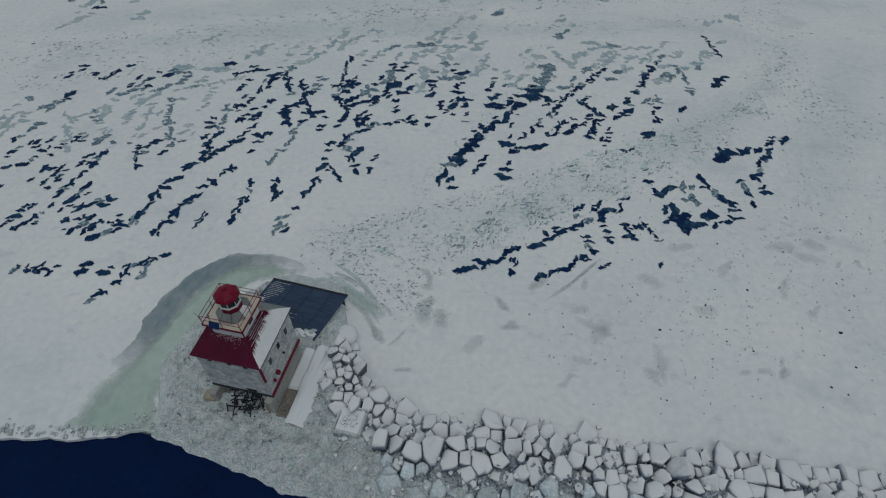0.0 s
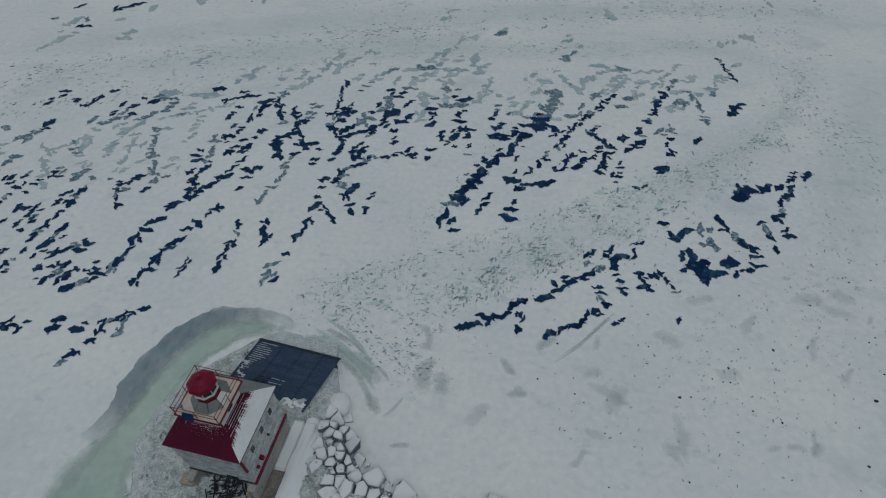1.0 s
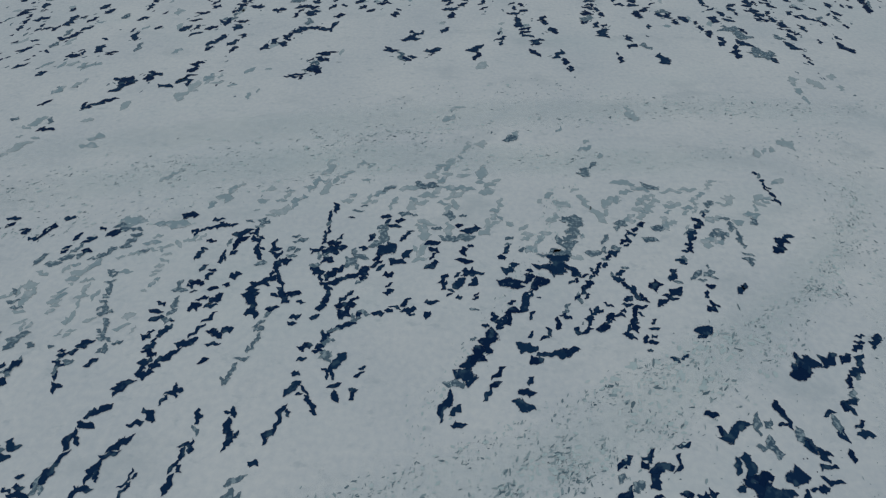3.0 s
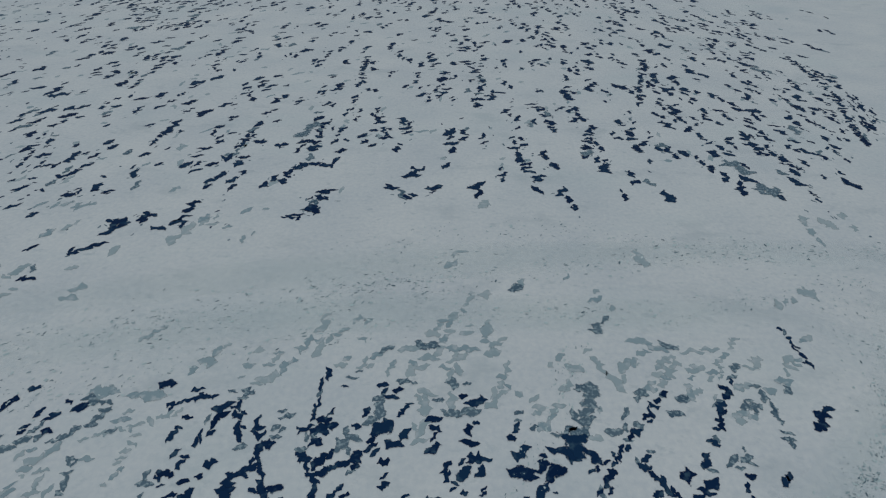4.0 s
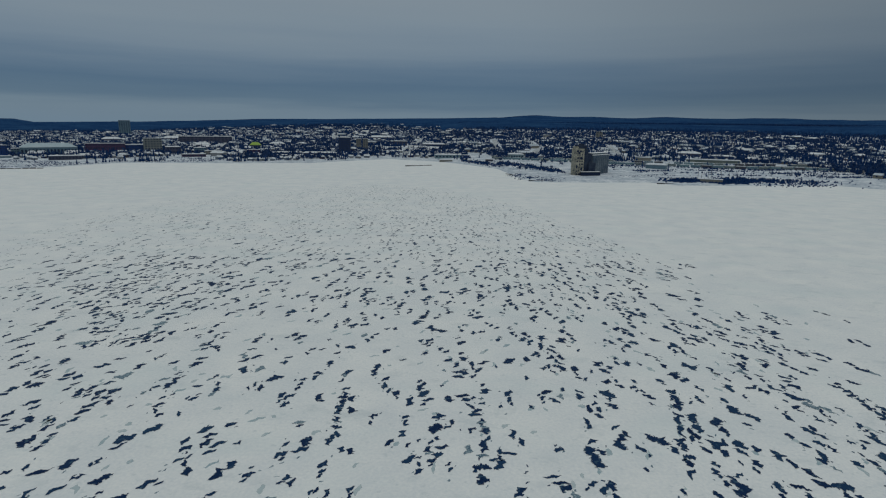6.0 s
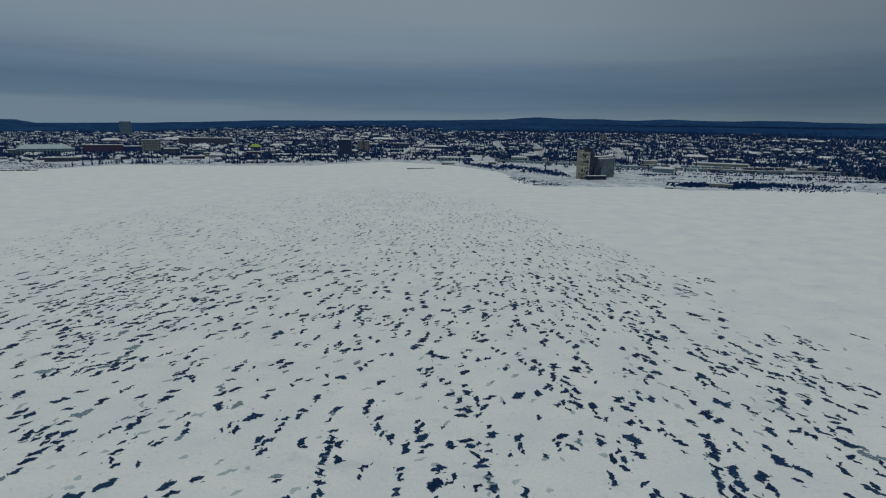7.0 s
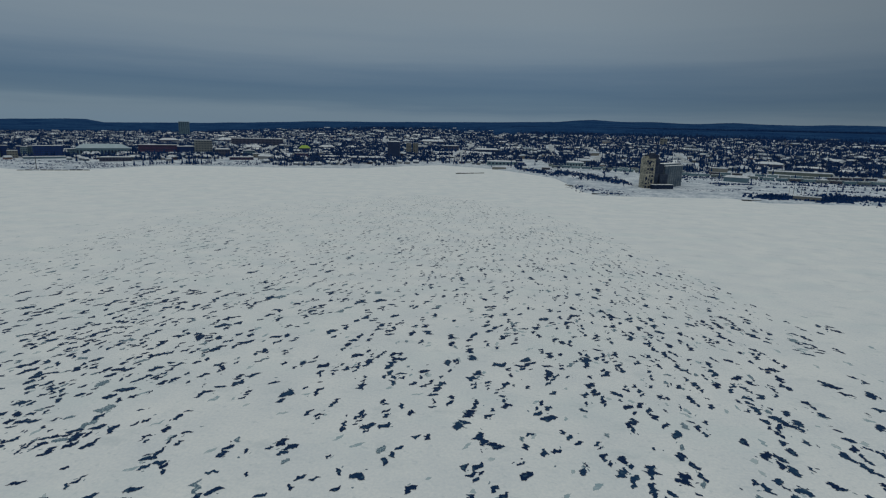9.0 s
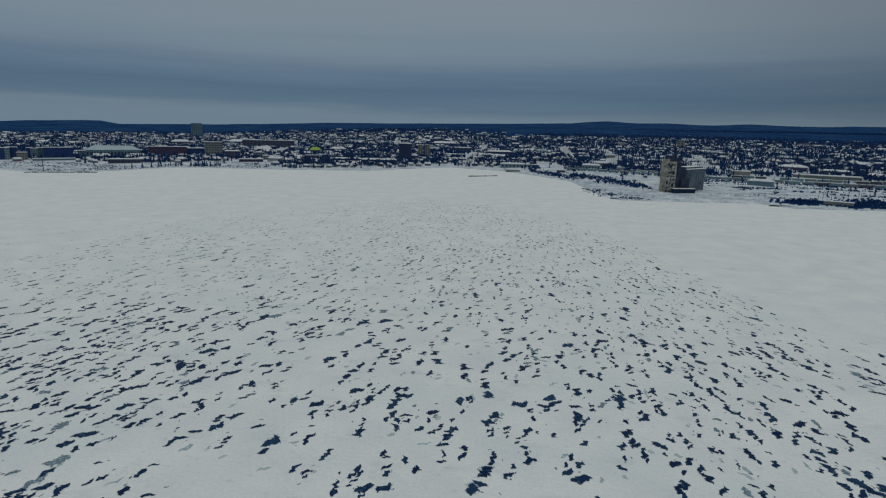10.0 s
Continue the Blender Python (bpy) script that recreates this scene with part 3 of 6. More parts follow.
def small_leads(rows, reach, table, rng):
    """Fills the lake with small leads to the share that the table gives, in short chains along the grain of the ice."""
    step = 2 * reach / len(table[0])
    chained = [(x, y, 0.3 * l * l) for laid in LAID.values() for x, y, l in laid]
    for i, shares in enumerate(table):
        for j, share in enumerate(shares):
            y0, y1, u0 = rows[i], rows[i + 1], -reach + j * step
            want = (y1 - y0) * step * ((y0 + y1) / 2 + 25) * share / 100 * (0.75 if y0 < 50 else 1.0)
            have = sum(c for x, y, c in chained if y0 <= y < y1 and u0 <= x / (y + 25) < u0 + step)
            tries = 0
            while have < want and tries < 900:
                y = rng.uniform(y0, y1)
                x = (u0 + rng.random() * step) * (y + 25)
                size, bend = rng.uniform(0.75, 1.35), rng.gauss(0, 12)
                for _ in range(rng.choice((2, 3, 4, 5, 6)) if y < 100 else rng.choice((1, 1, 1, 2, 2, 3))):
                    tries += 1
                    typical = size * float(np.interp(y, (20, 45, 70, 100, 150), (0.85, 0.95, 1.25, 1.7, 1.9)))
                    length = typical * min(1.6, rng.lognormvariate(0.0, 0.3))
                    length *= 1.0 if y < 100 else 1.15
                    width = length * (rng.uniform(0.28, 0.66) if y < 100 else rng.uniform(0.24, 0.5))
                    if y > 100:                          # the fan: lines run inland, leads lie aslant
                        way, lie = float(np.interp(x, (-150, -60, 0, 60, 130), (76, 84, 90, 98, 104))), float(np.interp(x, (-150, -60, 0, 40, 110), (68, 60, 55, 80, 112))) + rng.gauss(0, 28)
                    else:                                # the near fields: short dashes stacked into columns
                        way, lie = 68 if x < 15 else 45, 8 + rng.gauss(0, 22) if rng.random() < 0.65 else 60 + rng.gauss(0, 18)
                    if not crowded(x, y, 0.75 * length) and not (y < 105 and (y < north_edge(x) + 3 or crushed_band(x, y) or -25 < x < 1 and y < 36.5 or -15 < x < 0 and y < 44 or x > 38 and y < 52 or x > 27 and y < 40)):
                        pale = noise.noise((x * 0.06, y * 0.06, 3.0)) + float(np.interp(y, (48, 62, 76, 80, 118, 124), (-0.6, -0.05, 0.1, 0.5, 0.6, -0.6))) + (0.35 if x < -36 and 52 < y < 90 else 0)
                        lay_lead(rng, 2 if pale > 0.28 else 1 if pale > 0.14 or rng.random() < 0.06 else 0, x, y, length, width, lie)
                        have += 0.85 * length * width
                    way = radians(way + bend + rng.gauss(0, 12))
                    step_on = length * (rng.uniform(0.7, 1.0) if y < 100 else rng.uniform(1.0, 1.6))
                    x, y = x + step_on * math.cos(way), y + step_on * math.sin(way)


def placed_field(x, y):
    """The stretch of the fan that the tables cover."""
    return abs(x) < 0.54 * (y + 25) and y < 355


def far_field():
    """The wide fan of small leads further out: broken chains that fan out like the lines of a shell."""
    rng = random.Random(11)
    near_x, near_y = (-260, -150, -90, -66, -52, -29, -8, 18, 39, 63, 76, 100, 112, 130), (330, 190, 120, 99, 112, 118, 125, 132, 142, 138, 132, 150, 165, 260)
    right_y, right_x = (115, 165, 200, 232, 290, 340, 384, 519, 610, 689, 735), (95, 112, 119, 126, 128, 124, 112, 84, 48, 0, -84)
    left_y, left_x = (100, 200, 300, 400, 552, 631, 735), (-95, -165, -225, -262, -250, -175, -84)
    lean_x, lean = (-200, -100, -50, 0, 50, 120), (66, 60, 60, 60, 90, 108)
    line_x, line = (-200, -100, -50, 0, 50, 120), (76, 72, 82, 90, 98, 98)
    cells = {}
    for key, laid in LAID.items():
        if key[1] > 19:
            cells[key] = [(x, y) for x, y, _ in laid]
    made = 0
    for _ in range(19000):
        y = 100 + 640 * rng.random() ** 0.95
        lo, hi = np.interp(y, left_y, left_x), np.interp(y, right_y, right_x)
        x = rng.uniform(lo, hi) if rng.random() < 0.9 else hi - abs(rng.gauss(0, 5))
        gap = (4.6 if hi - x < 10 else 4.8 if x < -110 else 3.4) * float(np.interp(y, (100, 420, 560, 740), (1.0, 1.1, 1.3, 1.35))) * (1.05 + 0.85 * noise.noise(((x + 0.1 * y) * 0.05, y * 0.016, 4.0)))
        cx, cy = int(x // 6), int(y // 6)
        if any((a - x) ** 2 + (b - y) ** 2 < gap * gap for i in (-1, 0, 1) for j in (-1, 0, 1) for a, b in cells.get((cx + i, cy + j), ())):
            continue
        steps = rng.choice((1, 1, 1, 2, 2, 3))
        size, turn = rng.uniform(0.55, 1.3), rng.gauss(0, 10)
        for k in range(steps):
            lo, hi = np.interp(y, left_y, left_x), np.interp(y, right_y, right_x)
            way = float(np.interp(x, line_x, line)) + turn
            tilt = float(np.interp(x, lean_x, lean)) + turn + rng.gauss(0, 26)
            if lo < x < hi and np.interp(x, near_x, near_y) + 2 < y < 740 and not placed_field(x, y):
                edge = min(1.0, 0.65 + (x - lo) / 130)
                length = min(4.8, rng.lognormvariate(0.98, 0.42)) * size * edge * float(np.interp(y, (150, 300, 450, 700), (1.0, 0.95, 0.72, 0.5)))
                width = rng.uniform(0.26, 0.5) * length
                if hi - x < 8 and y < 420:               # drawn out along the field's edge
                    tilt = math.degrees(math.atan2(8, float(np.interp(y + 8, right_y, right_x) - hi))) + rng.gauss(0, 6)
                    length, width = length * 1.25, width * 0.75
                tone = 0 if rng.random() < float(np.interp(y, (300, 420, 600), (0.92, 0.85, 0.45))) * (0.55 if x < -120 else 1.0) else 1
                add_pool(tone, *pool_geometry(rng, x, y, length, width, tilt, 0.012 + 0.0006 * (made % 60), 14))
                cells.setdefault((int(x // 6), int(y // 6)), []).append((x, y))
                made += 1
                for _ in range(rng.choice((0, 0, 1, 1, 2))):  # splinters beside it
                    add_pool(rng.choice((0, 1)), *pool_geometry(rng, x + rng.gauss(0, 1.6), y + rng.gauss(0, 2.0), rng.uniform(0.5, 1.6), rng.uniform(0.25, 0.55), tilt, 0.011, 10))
            step = rng.uniform(1.8, 3.4)
            x, y = x + step * math.cos(radians(way)) + rng.gauss(0, 0.5), y + step * math.sin(radians(way))
    # faint stains of half-buried leads over the same field
    for _ in range(1100):
        y = 105 + 600 * rng.random()
        x = rng.uniform(np.interp(y, left_y, left_x) - 40, np.interp(y, right_y, right_x) + 10)
        if y > np.interp(x, near_x, near_y):
            add_pool(2, *pool_geometry(rng, x, y, rng.uniform(1.2, 4.0), rng.uniform(0.6, 1.3), float(np.interp(x, lean_x, lean)) + rng.gauss(0, 25), 0.009, 12))


lead_chains()
small_leads(NEAR_Y, 0.96, NEAR_COVER, random.Random(14))
small_leads(FAN_Y, 0.54, FAN_COVER, random.Random(15))
far_field()
for tone, words in enumerate(("dark navy leads of thin ice fanning over the lake", "half-frozen speckled leads over the lake ice", "pale grey stains of refrozen leads on the ice")):
    tagged(pool_mesh(("dark_leads", "speckled_leads", "grey_leads")[tone], *REST[tone], POOL[tone], words), kind="stuff")


# strands of crushed ice: their line on the lake, spread, number of slabs, number of splinters, largest size
STRANDS_NEAR = ((((-15, 36), (-3, 41), (11, 47), (27, 54), (47, 65), (63, 83)), 0.9, 900, 620, 0.55),
                (((-13, 34), (1, 37), (12, 42), (26, 48), (44, 60)), 1.7, 900, 800, 0.7),
                (((-3, 45), (5, 57), (13, 72), (19, 85)), 1.0, 420, 160, 0.5),
                (((3, 36), (11, 42), (17, 44)), 1.3, 320, 420, 0.8),
                (((19, 50), (28, 54), (38, 60)), 1.8, 260, 120, 1.3),
                (((-11, 34), (-5, 29), (-1, 27)), 1.6, 60, 190, 0.45),
                (((-8, 38), (-3, 33), (2, 32)), 2.0, 60, 160, 0.4),
                (((20, 22), (43, 34), (61, 60)), 5.0, 60, 560, 0.3))
STRANDS_FAR = ((((64, 95), (57, 74), (66, 60)), 3.2, 500, 520, 0.6),
               (((46, 66), (51, 65), (51, 69)), 1.2, 80, 160, 0.7),
               (((-70, 70), (-49, 76), (-19, 86), (6, 92), (33, 92), (70, 101)), 1.5, 800, 760, 0.7),
               (((-21, 96), (3, 99), (42, 107), (80, 108)), 1.7, 520, 600, 0.8),
               (((-75, 78), (-53, 84), (-33, 91), (1, 97)), 2.8, 700, 900, 0.8),
               (((-18, 106), (21, 113), (57, 106)), 2.6, 300, 420, 0.7))


def along(rng, line, spread):
    """A random place beside a line, and the line's direction there."""
    k = rng.random() * (len(line) - 1)
    a, b, w = line[int(k)], line[int(k) + 1], k % 1
    return a[0] + (b[0] - a[0]) * w + rng.gauss(0, spread), a[1] + (b[1] - a[1]) * w + rng.gauss(0, spread), math.atan2(b[1] - a[1], b[0] - a[0])


def crushed_ice():
    """Strands of crushed, refrozen slabs and thin dark splinters between the smooth fields."""
    rng = random.Random(21)
    slabs, splinters = ([], []), ([], [])

    def chip(store, x, y, r, slim, lie):
        v, f = store
        n, base, turn, tilt = rng.choice((4, 5, 5, 6)), len(v), rng.uniform(0, 6.28), rng.uniform(0.0, 0.05)
        for i in range(n):
            q = turn + 6.283 * i / n
            p, o = r * rng.uniform(0.7, 1.3) * math.cos(q), r * slim * rng.uniform(0.7, 1.3) * math.sin(q)
            v.append((x + p * math.cos(lie) - o * math.sin(lie), y + p * math.sin(lie) + o * math.cos(lie), 0.055 + tilt * math.cos(q)))
        v.append((x, y, -0.05))
        f.append(tuple(range(base, base + n)))
        f.extend((base + n, base + (i + 1) % n, base + i) for i in range(n))

    for line, spread, many, dark, size in STRANDS_NEAR + STRANDS_FAR:
        for _ in range(int(many * 0.5)):
            x, y, lie = along(rng, line, spread)
            chip(slabs, x, y, 0.06 + size * 0.5 * rng.random() ** 2.4, rng.uniform(0.3, 0.7), lie + rng.gauss(0, 0.6))
        for _ in range(int(dark * (1.25 if line[0][1] < 50 else 0.7))):
            x, y, lie = along(rng, line, spread)
            if noise.noise((x * 0.35, y * 0.35, 7.0)) > -0.15:
                chip(splinters, x, y, 0.07 + size * 0.45 * rng.random() ** 2.2, rng.uniform(0.16, 0.42), lie + rng.choice((0.0, 0.0, 0.9)) + rng.gauss(0, 0.35))
    for _ in range(120):                                 # stray dark chips on the smooth snow
        chip(splinters, rng.uniform(22, 78), rng.uniform(14, 62), rng.uniform(0.05, 0.14), 0.6, 0.0)
    tagged(mesh_of("crushed_ice", *slabs, CHIP), "strands of small crushed ice slabs, teal and grey", "ice", kind="stuff")
    tagged(mesh_of("ice_splinters", *splinters, DARK_CHIP), "dark splinters of broken ice among the snow", "ice", kind="stuff")


crushed_ice()

# ---------------------------------------------------------------- ice foot, slush and breakwater
def stone_zone(x, y):
    if x < -11.2 + (y - 15) * 0.25 or x < -8.6 and y < 17:
        return False
    return (ice_edge(x) + 2.4 if x > -4 else 12.0) < y < north_edge(x) - 0.1


def bank_height(x, y):
    """The crusted bank of ice and rubble under the stones and round the pier."""
    south = ice_edge(x)
    d = min(y - south, (north_edge(x) if x > -9.6 else 99) - y)
    if x < -9.6:
        west = float(np.interp(y, (8, 12.6, 19.3, 23.3, 27, 30.6, 31.6), (-24, -25.4, -27.4, -26.3, -23.3, -18.5, -15.5)))
        d = min(d, (x - west) * 0.8, (31.4 - 0.25 * (x + 15) - y) * 0.9)
    d = min(d, (70 - x) * 0.5 + noise.noise((y * 0.4, 0, 2)))
    if d < -1.6:
        return -1.6
    h = 1.25 * (1 - math.exp(-max(d, 0) / 1.5)) + (0.9 * d if d < 0 else 0)
    if stone_zone(x, y):                                 # snow fills some of the gaps between the stones
        h *= 0.38 + 0.30 * max(0.0, min(1.0, 0.5 + 1.6 * noise.noise((x * 0.45, y * 0.45, 11.0))))
    rough = noise.noise((x * 0.5, y * 0.5, 0)) * 0.4 + noise.noise((x * 1.5, y * 1.5, 5)) * 0.65 + abs(noise.noise((x * 2.6, y * 2.6, 9))) * 1.1
    a, b = (x + 16.45) * 0.978 - (y - 18.3) * 0.208, (x + 16.45) * 0.208 + (y - 18.3) * 0.978
    if 2.6 < a < 6.0 and -5.6 < b < 4.0:                 # kept below the pier's apron
        return min(h, 0.75)
    if math.hypot(x + 7.2, y - 13.5) < 2.3:              # level under the old foundation
        return min(h, 0.7)
    if x > -18 and y > 23:                               # smoother under the boathouse
        rough *= 0.3
    return h + rough * min(1.0, max(0.0, d * 0.5)) - 0.12


def ice_foot():
    step, x0, x1, y0, y1 = 0.27, -30.0, 72.0, -6.5, 33.0
    nx, ny = int((x1 - x0) / step), int((y1 - y0) / step)
    grid, index, verts, faces = {}, {}, [], []
    for i in range(nx):
        for j in range(ny):
            x, y = x0 + i * step, y0 + j * step
            grid[i, j] = bank_height(x, y)
    for i in range(nx - 1):
        for j in range(ny - 1):
            cell = [(i, j), (i + 1, j), (i + 1, j + 1), (i, j + 1)]
            if max(grid[c] for c in cell) > -0.95:
                for c in cell:
                    if c not in index:
                        index[c] = len(verts)
                        verts.append((x0 + c[0] * step, y0 + c[1] * step, grid[c]))
                faces.append(tuple(index[c] for c in cell))
    ob = mesh_of("ice_foot", verts, faces, [CRUST, BED], None, smooth=True)
    for f in ob.data.polygons:
        f.material_index = int(stone_zone(f.center.x, f.center.y) and (f.center.x < -4 or f.center.y > ice_edge(f.center.x) + 3.6 + 1.6 * noise.noise((f.center.x * 0.5, f.center.y * 0.5, 4))))
    tagged(ob, "lumpy white ice crust frozen along the breakwater and pier", "ice bank", kind="structure")


ice_foot()


def slush_patch(name, line, widths, mat, z, label, seed, crisp=False):
    """A winding patch of slush along a line, with ragged sides."""
    rng = random.Random(seed)
    line, fade = soften(soften(list(line))), 5 if name == "green_slush" else 22
    verts, faces, thick = [], [], []
    n, sides = 70, (-1, -0.85, -0.6, -0.25, 0.25, 0.6, 0.85, 1)
    for i in range(n):
        k = i / (n - 1) * (len(line) - 1)
        j = min(int(k), len(line) - 2)
        w = k - j
        a, b = Vector(line[j]), Vector(line[j + 1])
        p, d = a.lerp(b, w), (b - a).normalized()
        half = np.interp(i / (n - 1), np.linspace(0, 1, len(widths)), widths) / 2
        for side in sides:
            q = half * side * (1 + 0.25 * noise.noise((i * 0.17, side * 4, seed)) + 0.06 * rng.uniform(-1, 1))
            verts.append((p.x - d.y * q, p.y + d.x * q, z))
            across = (1 - max(0.0, side) ** 1.3) * (0.55 if side == -1 else 1.0) if crisp else 1 - abs(side) ** 1.5
            thick.append(across * min(1.0, i / 22, (n - 1 - i) / fade))
        if i:
            m = len(sides)
            faces += [(m * (i - 1) + s, m * i + s, m * i + s + 1, m * (i - 1) + s + 1) for s in range(m - 1)]
    ob = mesh_of(name, verts, faces, mat, ICE, label)
    ob.data.attributes.new("thickness", "FLOAT", "POINT").data.foreach_set("value", thick)


slush_patch("grey_slush", ((-14.8, 31.8), (-18.5, 33.0), (-22.3, 32.9), (-25.4, 31.6), (-28.0, 28.0), (-28.9, 25.0), (-28.9, 22.6), (-29.9, 20.6), (-31.6, 18.8)), (1.4, 2.6, 3.2, 3.8, 3.8, 4.0, 3.8, 3.4, 2.6), GREY_ICE, 0.02, "grey wet ice along the bank", 3, True)
slush_patch("green_slush", ((-15.8, 31.7), (-19.5, 31.9), (-23.0, 30.4), (-25.8, 26.8), (-27.6, 21.5), (-29.2, 16.5), (-29.4, 12.4)), (1.4, 2.8, 3.6, 3.8, 4.0, 8.5, 11.0), GREEN_ICE, 0.045, "pale green slush beside the bank", 4)
STROKES = ((((-2.0, 32.4), (-0.8, 32.2), (-0.2, 31.0), (-0.5, 29.7), (-1.5, 29.9)), (0.4, 0.9, 1.0, 1.1, 0.4)), (((0.7, 28.1), (-0.4, 27.9), (-1.0, 26.6), (-0.5, 24.4)), (0.6, 1.4, 2.0, 2.4, 1.2)),
           (((0.9, 27.0), (1.1, 25.6), (0.8, 24.3)), (1.0, 2.0, 2.0, 0.9)), (((-11.5, 32.0), (-10.0, 30.9), (-8.3, 30.0)), (0.4, 1.0, 0.6)), (((-7.2, 27.7), (-6.4, 27.1), (-5.6, 26.6)), (0.3, 0.7, 0.4)))
FAINT = ((((-5.7, 27.5), (-4.9, 26.8), (-4.2, 25.8)), (0.3, 0.6, 0.4)), (((-2.7, 28.9), (-1.8, 28.8), (-0.9, 28.5)), (0.3, 0.6, 0.4)), (((-10.4, 29.3), (-8.2, 28.1), (-6.6, 27.1), (-5.2, 25.5)), (1.0, 2.6, 2.4, 1.2)),
           (((-14.0, 30.6), (-12.6, 30.4), (-11.2, 30.6)), (0.5, 1.5, 0.7)), (((-3.8, 19.2), (-2.8, 19.35), (-1.8, 19.3)), (0.2, 0.7, 0.5)), (((7.2, 28.6), (7.8, 27.4), (8.6, 26.6)), (0.4, 1.3, 0.7)),
           (((7.4, 24.5), (8.6, 24.7), (9.6, 24.6)), (0.5, 1.2, 0.6)), (((11, 29.6), (12, 30.6), (13.4, 31)), (0.5, 1.5, 0.8)), (((13, 28.6), (16.8, 31.3), (20, 34.4)), (0.15, 0.35, 0.2)), (((-6.4, 24.6), (-5.6, 23.4), (-5.0, 22.2)), (0.6, 1.6, 0.6)))
for k, (line, wide) in enumerate(((((-16, 36), (-7, 40), (8, 41), (24, 50), (42, 62), (54, 73), (64, 84), (70, 100)), 8.0), (((-70, 76), (-58, 82), (-34, 88), (-8, 92), (25, 91), (49, 94), (64, 86)), 9.0),
                                   (((-90, 84), (-40, 98), (0, 104), (40, 108), (85, 108)), 10.0), (((48, 40), (60, 62), (75, 85)), 12.0))):
    slush_patch("crushed_band", line, (wide * 0.7, wide, wide * 1.2, wide * 0.8, wide), TEAL_BAND, 0.006 + 0.001 * k, "teal band of crushed ice", 90 + k)
SWEEPS = ((((-12.0, 33.4), (-9.6, 31.8), (-7.6, 29.8), (-6.0, 27.4)), (0.2, 0.6, 0.7, 0.2)), (((-12.6, 31.8), (-9.8, 29.9), (-7.4, 27.6), (-5.4, 24.6)), (0.3, 1.0, 0.9, 0.2)),
          (((-10.6, 31.6), (-8.6, 30.4), (-6.6, 28.4)), (0.15, 0.4, 0.2)), (((-9.4, 28.2), (-7.6, 26.6), (-6.2, 24.4), (-5.6, 22.4)), (0.3, 0.9, 0.8, 0.3)), (((-4.6, 22.0), (-3.6, 22.8), (-2.6, 24.2)), (0.15, 0.5, 0.2)),
          (((12.4, 28.0), (15.2, 29.8), (18.0, 32.6), (20.6, 34.8)), (0.1, 0.35, 0.6, 0.3)))
for k, (line, widths) in enumerate(STROKES + FAINT + SWEEPS):
    slush_patch("slush_stain", line, widths, TEAL_STAIN if k in (7, 8, 15, 16) else STAIN, 0.03 + 0.001 * k, "", 60 + k)


def faint_blots():
    """Soft grey blots where meltwater has come through the smooth snow."""
    rng = random.Random(404)
    for k in range(34):
        x, y = rng.uniform(4, 58), rng.uniform(15, 40)
        if y < north_edge(x) + 2.5:
            continue
        r, q = rng.uniform(0.5, 1.7), rng.gauss(0.1, 0.5)
        line = [(x + s * r * math.cos(q) + rng.uniform(-0.3, 0.3) * r, y + s * r * math.sin(q) + rng.uniform(-0.6, 0.6) * r) for s in (-1.2, -0.4, 0.4, 1.1)]
        slush_patch("slush_stain", line, (0.3, rng.uniform(0.7, 1.6) * r, rng.uniform(0.4, 1.6) * r, 0.4), BLOT, 0.012 + 0.0006 * k, "", 300 + k)


faint_blots()


def clipped(cell, p, q):
    """The part of a cell that lies nearer to p than to q."""
    mid, way = (p + q) / 2, q - p
    out = []
    for a, b in zip(cell, cell[1:] + cell[:1]):
        da, db = (a - mid).dot(way), (b - mid).dot(way)
        if da <= 0:
            out.append(a)
        if da * db < 0:
            out.append(a.lerp(b, da / (da - db)))
    return out


def fitted_stone(rng, cell, centre, high, mat):
    """A blocky stone with a worn, slightly tilted top that fills its cell up to a narrow joint."""
    tilt = (rng.gauss(0, 0.32), rng.gauss(0.1, 0.34))
    gap = rng.uniform(0.01, 0.07)
    flat = [(v - centre) for v in cell]
    flat = [v * max(0.3, 1 - gap / max(v.length, 0.2)) * rng.uniform(0.88, 1.06) for v in flat]
    bm = bmesh.new()
    rings = []
    shift = Vector((rng.gauss(0, 0.06), rng.gauss(0, 0.06)))
    for scale, z in ((0.92, -0.9), (1.0, 0.25 * high), (0.99, 0.62 * high), (0.94, 0.84 * high), (0.83, 0.95 * high), (0.6, high)):
        rings.append([(v.x * scale + shift.x * z, v.y * scale + shift.y * z, z + (tilt[0] * v.x + tilt[1] * v.y) * (z > 0) * scale + rng.uniform(-0.07, 0.07)) for v in flat])
    prism(bm, rings)
    bm.faces.ensure_lookup_table()
    top = max(bm.faces, key=lambda f: f.calc_center_median().z)
    for v in bmesh.ops.poke(bm, faces=[top])["verts"]:
        v.co += Vector((rng.uniform(-0.15, 0.15), rng.uniform(-0.15, 0.15), rng.uniform(-0.04, 0.12)))
    me = bpy.data.meshes.new("armour_stone")
    bm.normal_update()
    bm.to_mesh(me)
    bm.free()
    me.materials.append(mat)
    me.polygons.foreach_set("use_smooth", [True] * len(me.polygons))
    return me


